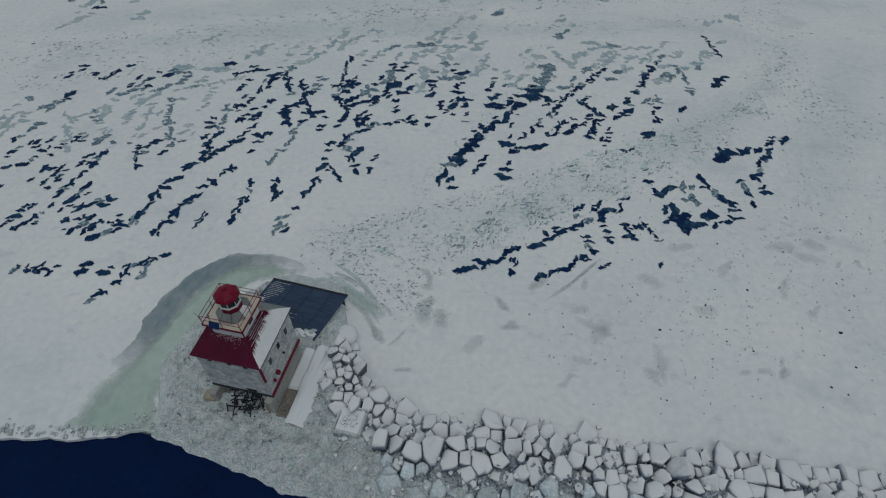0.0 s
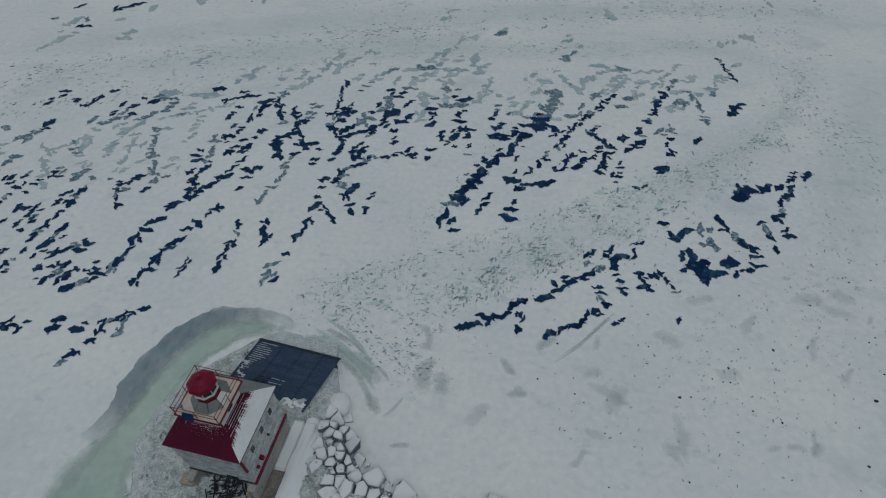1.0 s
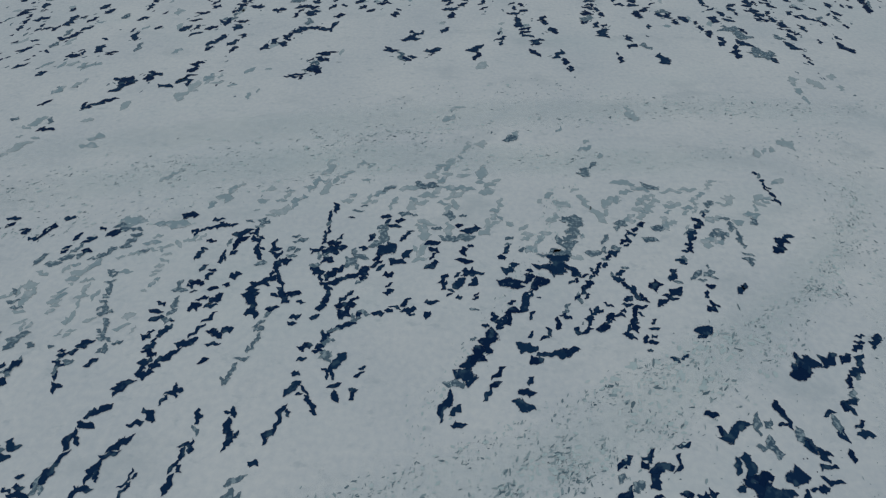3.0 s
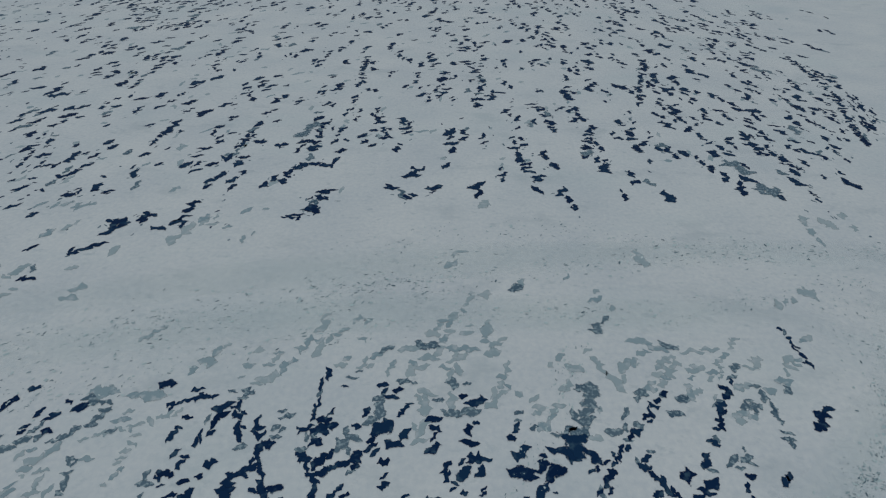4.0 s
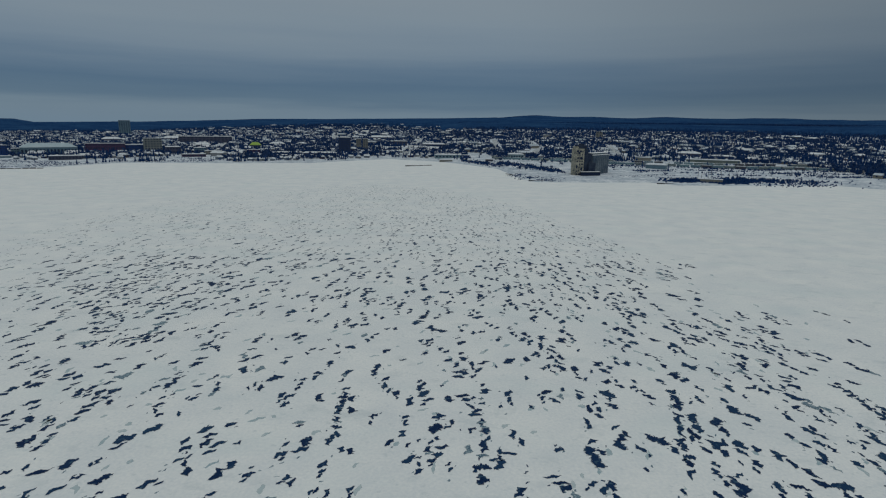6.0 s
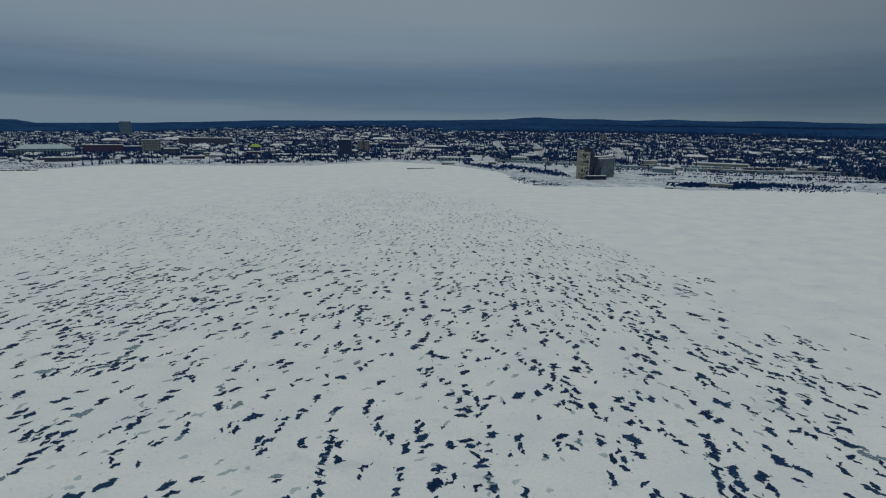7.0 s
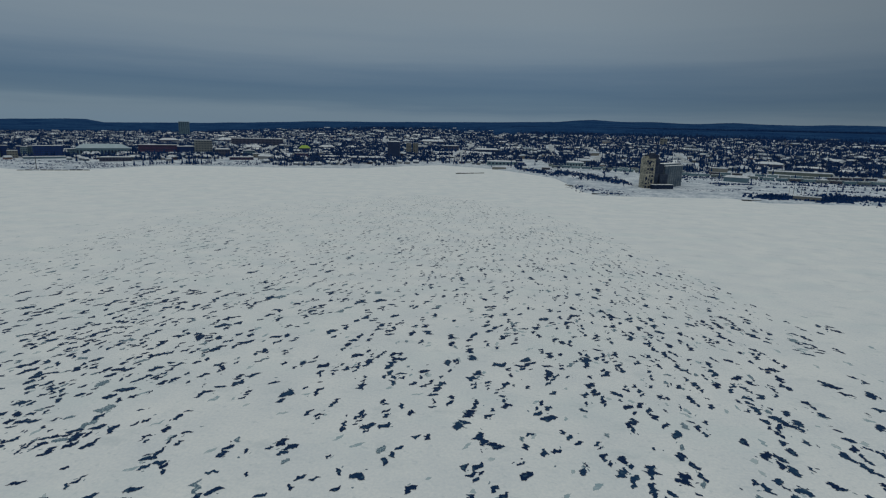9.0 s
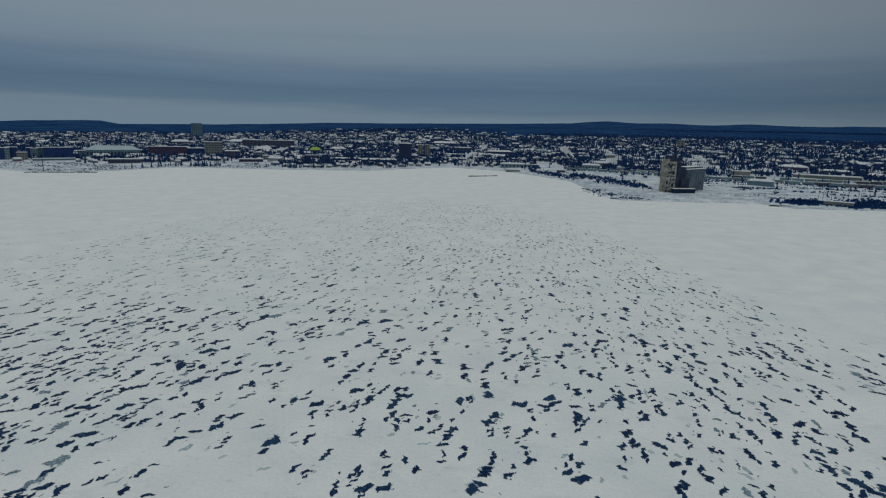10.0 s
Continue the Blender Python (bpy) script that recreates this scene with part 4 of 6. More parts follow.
def breakwater():
    rng = random.Random(8)
    root = thing("breakwater", Matrix(), "breakwater of large snow-capped grey armour stones", "breakwater", kind="structure")
    placed = []

    def lay(x, y, r):
        if x < -8.6 and y < 17 or x < -11.0 + (y - 15) * 0.25 or math.hypot(x + 7.2, y - 13.5) < 1.75:
            return
        if all((x - p[0]) ** 2 + (y - p[1]) ** 2 > (0.66 * (r + p[2])) ** 2 for p in placed) and len(placed) < 420:
            placed.append((x, y, r))

    for _ in range(900):                                 # small stones at the root of the breakwater
        lay(rng.uniform(-11.5, -6.4), rng.uniform(15.6, 24.5) if rng.random() < 0.8 else rng.uniform(13.5, 16), rng.uniform(0.4, 0.68))
    placed = [p for p in placed if p[1] < north_edge(p[0]) + 0.3]
    for row in range(8):                                 # rough courses of large blocks
        x = -7.4 + rng.uniform(0, 1)
        while x < 44:
            r = rng.choice((rng.uniform(0.34, 0.55), rng.uniform(0.5, 0.8), rng.uniform(0.6, 1.05)))
            x += r
            y = north_edge(x) - 0.5 - 1.24 * row + rng.gauss(0, 0.24)
            if y > (ice_edge(x) + 1.9 if x > -4 else 11.2):
                lay(x, y, r)
            x += r * 0.82
    for x, y, r in placed:
        p, turn, slim = Vector((x, y)), rng.uniform(0, 1.5), rng.uniform(0.72, 1.0)
        cell = [p + Matrix.Rotation(turn, 2) @ Vector((math.cos(1.571 * i + 0.785), slim * math.sin(1.571 * i + 0.785))) * r * rng.uniform(1.65, 2.1) for i in range(4)]
        for a, b, s in placed:
            if 0 < (a - x) ** 2 + (b - y) ** 2 < 20:
                q = Vector((a, b))
                cell = clipped(cell, p, p + (q - p) * (2 * r / (r + s)))
        if len(cell) < 3:
            continue
        ob = new("armour_stone", fitted_stone(rng, cell, p, rng.uniform(0.4, 1.1) * min(1.0, 0.45 + 0.6 * r), ICED_STONE if x > -6 and y < ice_edge(x) + rng.uniform(3.4, 5.6) else ROCK))
        ob.parent = root
        ob.location = (x, y, max(0.0, bank_height(x, y)) + rng.uniform(-0.15, 0.25) - (0.45 if x > -6 and y < ice_edge(x) + 5.0 else 0.32 if y > north_edge(x) - 1.0 and x > -5 else 0))

    # small snow-dusted rubble that fills the gaps between the large stones
    verts, faces = [], []
    for _ in range(900):
        x = rng.uniform(-12, 50)
        y = rng.uniform(ice_edge(x) + 1.0, north_edge(x) + 0.9)
        if not stone_zone(x, y) and rng.random() < 0.75 or x < -9.5 and y < 17:
            continue
        r = rng.uniform(0.12, 0.34)
        m = pose(x, y, max(0.0, bank_height(x, y)) + r * 0.2, rng.gauss(0, 25), rng.gauss(0, 25), rng.uniform(0, 360)) @ Matrix.Scale(r, 4)
        base = len(verts)
        verts += [m @ (Vector(c) * rng.uniform(0.7, 1.2)) for c in ((1, 0, 0), (0, 1, 0), (-1, 0, 0), (0, -1, 0), (0.6, 0.5, 0.7), (-0.6, 0.5, 0.7), (-0.5, -0.6, 0.7), (0.6, -0.5, 0.7))]
        faces += [(base + a, base + b, base + c, base + d) for a, b, c, d in ((0, 1, 5, 4), (1, 2, 6, 5), (2, 3, 7, 6), (3, 0, 4, 7), (4, 5, 6, 7))]
    for row in range(6):                                 # the further blocks of the breakwater, out to its end
        x = 44.0
        while x < 67:
            x += rng.uniform(0.9, 1.7)
            y = north_edge(x) - 0.6 - 1.3 * row + rng.gauss(0, 0.2)
            if y < ice_edge(x) + 1.8:
                continue
            m = pose(x, y, max(0.0, bank_height(x, y)) + 0.1, rng.gauss(0, 12), rng.gauss(0, 12), rng.uniform(0, 360)) @ Matrix.Scale(rng.uniform(0.6, 1.0), 4)
            base = len(verts)
            verts += [m @ (Vector(c) * rng.uniform(0.8, 1.1)) for c in ((1, 0, -0.6), (0, 1, -0.6), (-1, 0, -0.6), (0, -1, -0.6), (0.9, 0.1, 0.6), (0.1, 0.9, 0.6), (-0.9, 0, 0.6), (0, -0.9, 0.6))]
            faces += [(base + a, base + b, base + c, base + d) for a, b, c, d in ((0, 1, 5, 4), (1, 2, 6, 5), (2, 3, 7, 6), (3, 0, 4, 7), (4, 5, 6, 7))]
    tagged(mesh_of("rubble", verts, faces, ROCK, root, "small snow-dusted rubble between the stones"), kind="stuff")


breakwater()


def edge_ice():
    """Crumbled lumps of white ice thrown up along the water's edge."""
    rng = random.Random(88)
    verts, faces = [], []
    for _ in range(900):
        x = rng.uniform(-80, 60)
        y = ice_edge(x) + 0.25 + abs(rng.gauss(0, 0.7))
        r = rng.uniform(0.06, 0.3)
        m = pose(x, y, max(0.0, bank_height(x, y) if x > -28 else 0.0) + r * 0.1, rng.gauss(0, 20), rng.gauss(0, 20), rng.uniform(0, 360)) @ Matrix.Scale(r, 4)
        base = len(verts)
        verts += [m @ (Vector(c) * rng.uniform(0.7, 1.25)) for c in ((1, 0, -0.3), (0, 1, -0.3), (-1, 0, -0.3), (0, -1, -0.3), (0.6, 0.5, 0.7), (-0.6, 0.5, 0.7), (-0.5, -0.6, 0.7), (0.6, -0.5, 0.7))]
        faces += [(base + a, base + b, base + c, base + d) for a, b, c, d in ((0, 1, 5, 4), (1, 2, 6, 5), (2, 3, 7, 6), (3, 0, 4, 7), (4, 5, 6, 7))]
    tagged(mesh_of("edge_ice", verts, faces, CRUST), "crumbled white ice lumps along the water's edge", "ice", kind="stuff")


edge_ice()

# ---------------------------------------------------------------- lighthouse
RED = material("red_paint", (0.15, 0.003, 0.022), (0.20, 0.006, 0.030), scale=1.2, rough=0.5, bump=0.1, fine=12)
ROOF_RED = material("red_metal_roof", (0.075, 0.003, 0.022), (0.11, 0.005, 0.030), scale=0.9, rough=0.5, bump=0.1, fine=10)
SIDING = material("iced_white_siding", (0.26, 0.29, 0.30), (0.72, 0.735, 0.72), scale=1.3, rough=0.75, bump=0.5, fine=5, stretch=(1, 1, 1.4))
WHITE = material("white_paint", (0.66, 0.67, 0.66), (0.76, 0.76, 0.74), scale=1.5, rough=0.6, bump=0.05)
CREAM = material("cream_deck", (0.50, 0.45, 0.37), (0.62, 0.57, 0.49), scale=1.5, rough=0.7, bump=0.1)
GREY = material("grey_panel", (0.16, 0.18, 0.18), (0.25, 0.26, 0.26), scale=1.5, rough=0.6)
GLASS = material("dark_glass", (0.015, 0.022, 0.03), (0.03, 0.04, 0.05), scale=2, rough=0.08)
CONCRETE = material("weathered_concrete", (0.30, 0.30, 0.28), (0.46, 0.45, 0.42), scale=0.7, rough=0.85, bump=0.3)
APRON = snowed(material("stained_apron", (0.36, 0.37, 0.36), (0.58, 0.57, 0.54), scale=0.6, rough=0.85, bump=0.2), 0.35, 0.7)
GUTTER = material("wet_brown_concrete", (0.09, 0.085, 0.08), (0.26, 0.24, 0.21), scale=0.8, rough=0.7, bump=0.2)
RUST = material("rust_stained_concrete", (0.22, 0.18, 0.115), (0.42, 0.38, 0.30), scale=0.9, rough=0.85, bump=0.2)
TIMBER = material("dark_wet_timber", (0.018, 0.022, 0.028), (0.05, 0.055, 0.06), scale=1.2, rough=0.7, bump=0.3)
PANEL_BLUE = material("blue_solar_panel", (0.012, 0.03, 0.10), (0.02, 0.045, 0.13), scale=2, rough=0.25)
DECKING = material("dark_roof_sheet", (0.026, 0.050, 0.098), (0.060, 0.092, 0.15), scale=0.8, rough=0.45, bump=0.15, stretch=(0.4, 2.5, 1))
HOUSE = pose(-16.45, 18.3, 0, 0, 0, -12.0)


def lighthouse():
    root = thing("lighthouse", HOUSE, "white lighthouse with iced walls, dark red hip roof and red lantern", "lighthouse")
    w, base, eave = 2.98, 3.2, 8.55          # half width of the walls, their foot and their top
    part("house_wall", box(-w, w, -w, w, base, eave, 0.04), SIDING, root, "white siding crusted with ice")
    part("floor_frame", box(-w - 0.06, w + 0.06, -w - 0.06, w + 0.06, base - 0.3, base - 0.004, 0.03), TIMBER, root, "dark timber floor frame")
    part("base_trim", box(w + 0.003, w + 0.12, -w - 0.1, w + 0.1, base - 0.05, base + 0.28, 0.02), RED, root, "red skirting board along the wall foot")
    part("corner_trim", box(w - 0.14, w + 0.06, -w - 0.06, -w + 0.12, base + 2.6, eave - 0.1, 0.02), RED, root, "red corner board")
    # hip roof: four slopes that stop at the tower
    r, t, rise = 3.22, 1.42, 10.0
    for k in range(4):
        turn = Matrix.Rotation(k * math.pi / 2, 4, "Z")
        bm = bmesh.new()
        low, high = [Vector(p) for p in ((-r, -r, eave), (r, -r, eave), (r, -r, eave - 0.14), (-r, -r, eave - 0.14))], [Vector(p) for p in ((-t, -t, rise), (t, -t, rise))]
        v = [bm.verts.new(turn @ p) for p in low + high + [Vector((-t, -t, rise - 0.14)), Vector((t, -t, rise - 0.14))]]
        for f in ((0, 1, 5, 4), (3, 2, 1, 0), (6, 7, 2, 3), (4, 5, 7, 6), (0, 4, 6, 3), (1, 2, 7, 5)):
            bm.faces.new([v[i] for i in f])
        # The back slope lies unlit; that shade is put into its grey colour.
        slope = part("roof_slope", bm, ROOF_RED if k != 2 else GREY, root, "back roof slope, grey for its unlit side" if k == 2 else "")
        # ribs along the slope
        if k in (0, 1, 3):
            for i in range(1, 13):
                q = i / 13
                x, y, z = r - (r - t) * q, -r + (r - t) * q, eave + (rise - eave) * q + 0.02
                part("rib", rod(turn @ Vector((-x, y, z)), turn @ Vector((x, y, z)), 0.028, 4), ROOF_RED, slope)
    # snow drift on the east slope, thick at the eave and frayed towards the tower
    bm = bmesh.new()
    rng = random.Random(3)
    rows = []
    for i in range(131):
        s = -1 + 2 * i / 130
        y = s * (r - 0.05)
        line = []
        top = 0.66 + 0.08 * noise.noise((s * 3, 2, 0)) + 0.12 * s + rng.uniform(-0.15, 0.07)
        for j in range(7):
            q = j / 6
            reach = q * max(0.02, top)
            x = r + 0.02 - (r - t) * reach
            yy = s * (x - 0.02)
            line.append(bm.verts.new((x, yy, eave + (rise - eave) * reach + 0.05 + 0.07 * math.sin(q * 3.1) - 0.045 * q)))
        rows.append(line)
    for a, b in zip(rows, rows[1:]):
        for j in range(6):
            bm.faces.new((a[j], b[j], b[j + 1], a[j + 1]))
    part("roof_snow", bm, SNOW, root, "white snow drift on one roof slope", smooth=True)
    # streaks of snow held between the upper ribs
    for i in range(7, 13):
        for k in range(3):
            q = (i + 0.5) / 13
            x, half = r - (r - t) * q, (r - (r - t) * q) * 0.92
            a = rng.uniform(-half, half * 0.6)
            b = min(half, a + rng.uniform(0.4, 1.8))
            z = eave + (rise - eave) * q + 0.012
            part("snow_streak", rod((x, a, z), (x, b, z), 0.02, 4), SNOW, root)
    # thin streaks of snow on the front slope below the tower
    bm = bmesh.new()
    for i in range(240):
        x, q = rng.gauss(0.1, 0.75), 1.0 - abs(rng.gauss(0.02, 0.16))
        if not 0.4 < q < 0.99 or abs(x) > 1.9:
            continue
        y = -r + (r - t) * q
        s = rng.uniform(0.02, 0.10) * q
        z = eave + (rise - eave) * q + 0.012
        d = Vector((rng.uniform(-0.3, 0.3), (r - t), rise - eave)).normalized() * s
        e = Vector((rng.uniform(0.004, 0.014), 0, 0))
        p = Vector((x, y, z))
        bm.faces.new([bm.verts.new(c) for c in (p - e, p + e, p + e + d, p - e + d)])
    tagged(part("snow_dusting", bm, SNOW, root), kind="stuff")
    # tower between roof and gallery
    tw, deck = 1.42, 11.55
    part("tower", box(-tw, tw, -tw, tw, 9.5, deck - 0.12, 0.03), WHITE, root, "white square tower walls")
    part("tower_edge", box(tw - 0.06, tw + 0.04, -tw - 0.04, -tw + 0.06, 9.9, deck - 0.14, 0.01), RED, root)
    g = 1.76
    part("gallery", box(-g, g, -g, g, deck - 0.1, deck, 0.02), CREAM, root, "cream gallery deck")
    for k in range(4):
        turn = Matrix.Rotation(k * math.pi / 2, 4, "Z")
        part("gallery_edge", box(-g - 0.05, g + 0.05, -g - 0.06, -g + 0.002, deck - 0.17, deck + 0.05, 0.01, m=turn), RED, root, "red gallery edge")
    # railing
    for k in range(4):
        turn = Matrix.Rotation(k * math.pi / 2, 4, "Z")
        corner = turn @ Vector((-g + 0.05, -g + 0.05, deck))
        part("rail_post", rod(corner, corner + Vector((0, 0, 1.15)), 0.035), RED, root)
        mid = turn @ Vector((0.05, -g + 0.05, deck))
        part("rail_post", rod(mid, mid + Vector((0, 0, 1.1)), 0.026), RED, root)
        for h in (0.6, 1.12):
            a, b = turn @ Vector((-g + 0.05, -g + 0.05, deck + h)), turn @ Vector((g - 0.05, -g + 0.05, deck + h))
            part("rail", rod(a, b, 0.024), RED, root)
    # skirt of grey panels round the lantern
    cx, cy, o = 0.12, 0.12, math.pi / 8
    for k in range(8):
        a, b = o + k * math.pi / 4 + 0.02, o + (k + 1) * math.pi / 4 - 0.02
        pts = [(cx + q * math.cos(s), cy + q * math.sin(s), z) for q, z in ((1.5, deck + 0.012), (0.9, deck + 0.62)) for s in (a, b)]
        bm = bmesh.new()
        v = [bm.verts.new(p) for p in pts] + [bm.verts.new((p[0], p[1], p[2] - 0.05)) for p in pts]
        for f in ((0, 1, 3, 2), (4, 6, 7, 5), (0, 4, 5, 1), (2, 3, 7, 6), (0, 2, 6, 4), (1, 5, 7, 3)):
            bm.faces.new([v[i] for i in f])
        part("skirt_panel", bm, WHITE if k == 7 else GREY, root, "grey sloping panel" if k != 7 else "snow-covered sloping panel")
    # lantern
    bm = prism(bmesh.new(), [ring(0.86, deck + 0.05, 8, o, cx, cy), ring(0.86, deck + 1.25, 8, o, cx, cy)])
    lantern = part("lantern", bm, RED, root, "red octagonal lantern wall")
    part("lantern_glass", prism(bmesh.new(), [ring(0.80, deck + 1.25, 8, o, cx, cy), ring(0.80, deck + 2.15, 8, o, cx, cy)]), GLASS, lantern, "dark lantern glazing")
    for k in range(8):
        s = o + k * math.pi / 4
        x, y = cx + 0.84 * math.cos(s), cy + 0.84 * math.sin(s)
        part("glazing_bar", rod((x, y, deck + 1.2), (x, y, deck + 2.2), 0.035, 5), WHITE, lantern)
    part("lantern_sill", prism(bmesh.new(), [ring(0.93, deck + 1.2, 8, o, cx, cy), ring(0.93, deck + 1.29, 8, o, cx, cy)]), WHITE, lantern)
    bm = prism(bmesh.new(), [ring(1.06, deck + 2.1, 8, o, cx, cy), ring(1.08, deck + 2.22, 8, o, cx, cy), ring(0.95, deck + 2.42, 8, o, cx, cy), ring(0.6, deck + 2.72, 8, o, cx, cy), ring(0.2, deck + 2.88, 8, o, cx, cy)])
    part("lantern_roof", bm, RED, lantern, "red domed lantern roof")
    part("vent_ball", prism(bmesh.new(), [ring(0.17, deck + 2.86, 8, 0, cx, cy), ring(0.2, deck + 2.98, 8, 0, cx, cy), ring(0.08, deck + 3.1, 8, 0, cx, cy)]), RED, lantern)
    # solar panel, lamp stand and aerial on the gallery rail
    part("solar_panel", box(-0.45, 0.45, -0.03, 0.03, -0.32, 0.32, 0.01, m=pose(-0.5, -g - 0.12, deck + 0.42, -28)), PANEL_BLUE, root, "dark blue solar panel")
    part("lamp_stand", rod((-1.25, -1.35, deck), (-1.25, -1.35, deck + 0.55), 0.03), GREY, root)
    part("lamp_head", prism(bmesh.new(), [ring(0.1, deck + 0.55, 8, 0, -1.25, -1.35), ring(0.14, deck + 0.75, 8, 0, -1.25, -1.35), ring(0.05, deck + 0.9, 8, 0, -1.25, -1.35)]), GREY, root)
    part("aerial", rod((-g + 0.03, -g + 0.03, deck + 0.9), (-g - 0.12, -g - 0.05, deck + 1.8), 0.014, 4), TIMBER, root)
    # tower windows and house windows
    part("tower_window", box(tw + 0.004, tw + 0.05, -0.35, 0.3, 10.4, 11.2, 0.01), GLASS, root, "small dark tower window")
    for y in (-1.5, 0.1, 1.7):
        win = part("window", box(w + 0.004, w + 0.05, y - 0.2, y + 0.2, 6.5, 7.5, 0.01), GLASS, root, "dark window pane")
        for z in (6.42, 7.5):
            part("frame", box(w + 0.004, w + 0.08, y - 0.27, y + 0.27, z, z + 0.08, 0.01), WHITE, win)
    for x in (-1.7, 0.1, 1.6):
        win = part("window", box(x - 0.15, x + 0.15, -w - 0.05, -w - 0.004, 7.85, 8.2, 0.01), GLASS, root, "small dark window pane under the eave")
        part("frame", box(x - 0.2, x + 0.2, -w - 0.08, -w - 0.004, 7.78, 7.84, 0.01), TIMBER, win)
    part("vent_slot", box(0.5, 1.5, -w - 0.04, -w - 0.004, base + 0.15, base + 0.5, 0.01), GLASS, root, "dark opening at the wall foot")
    for y, z, s in ((-1.35, 4.75, 0.34), (-2.05, 4.5, 0.24)):
        part("vent_hood", box(w + 0.004, w + s, y - s / 2, y + s / 2, z - s * 0.6, z + s * 0.6, 0.03), RED, root, "red vent box")
    part("wall_lamp", box(w + 0.004, w + 0.22, 0.25, 0.42, 5.3, 5.5, 0.03), TIMBER, root, "small dark wall lamp")
    return root


lighthouse()


def pier():
    """Concrete legs and walls under the house, with wreckage of timber between."""
    root = thing("lighthouse_pier", HOUSE, "weathered concrete pier with rust-stained walls under the lighthouse", "pier")
    part("west_leg", box(-3.0, -2.35, -3.9, 2.8, -0.6, 2.88, 0.08), CONCRETE, root)
    part("east_leg", box(2.3, 3.0, -3.6, 2.9, -0.6, 2.88, 0.08), CONCRETE, root)
    part("stained_face", box(2.28, 2.5, -3.75, -3.604, 0.2, 2.6, 0.03), RUST, root, "rust-stained concrete face")
    part("back_wall", box(-2.34, 2.29, 1.8, 2.5, -0.6, 2.88, 0.05), CONCRETE, root)
    part("apron", box(4.3, 5.4, -4.1, 3.6, -0.8, 1.4, 0.15), APRON, root, "long concrete apron")
    bm, rows = bmesh.new(), []
    for i in range(23):
        y = -4.4 + 0.43 * i
        rows.append([bm.verts.new((x + 0.15 * noise.noise((y * 0.7, x, 3.0)), y, float(np.interp(x, (4.32, 4.9, 5.6, 7.2, 8.2), (1.40, 1.55, 1.25, 0.75, 0.2))) + 0.16 * noise.noise((x * 1.3, y * 0.9, 1.0)) - 0.012 * (y + 0.8) ** 2)) for x in (4.32, 4.6, 4.9, 5.25, 5.6, 6.1, 6.6, 7.2, 7.7, 8.2)])
    for p, q in zip(rows, rows[1:]):
        for j in range(9):
            bm.faces.new((p[j], p[j + 1], q[j + 1], q[j]))
    part("apron_snow", bm, APRON, root, "snow drifted over the apron and down to the stones", smooth=True)
    part("gutter", box(3.02, 4.28, -3.8, -1.0, -0.8, 0.9, 0.05), GUTTER, root, "dark stained gutter beside the wall")
    part("gutter_snow", box(3.02, 4.28, -0.98, 3.7, -0.8, 1.1, 0.2), APRON, root, "snow drifted into the gutter")
    part("sloping_wing", box(-4.2, -2.9, -3.8, -2.9, -0.6, 1.9, 0.1, m=pose(0, 0, 0, 0, 0, 4)), RUST, root, "stained sloping wing wall")
    return root


pier()


def wreckage():
    rng = random.Random(17)
    root = thing("timber_wreckage", HOUSE, "tangled dark timbers and ice lumps under the house, dark lumps for shade", "timber pile")
    for i in range(110):
        p = Vector((rng.gauss(0.4, 0.75), rng.uniform(-4.4, -1.0), 1.1 + rng.uniform(0, 0.9)))
        d = Vector((rng.gauss(0, 0.5), rng.gauss(0, 0.7), rng.gauss(0, 0.5)))
        part("timber", rod(p - d * 0.6, p + d * 0.6, rng.uniform(0.03, 0.075), 4), TIMBER, root)
    # Every sixth lump is ice; the dark ones are added as the cavity's shade.
    for i in range(44):
        bm = bmesh.new()
        bmesh.ops.create_icosphere(bm, subdivisions=1, radius=rng.uniform(0.08, 0.24))
        for v in bm.verts:
            v.co *= rng.uniform(0.6, 1.3)
        bmesh.ops.translate(bm, verts=bm.verts, vec=(rng.gauss(0.3, 1.0), rng.uniform(-4.5, -2.0), 1.3 + rng.uniform(0, 0.5)))
        part("ice_and_shade_lump", bm, CRUST if i % 6 == 0 else RUBBLE, root)


wreckage()


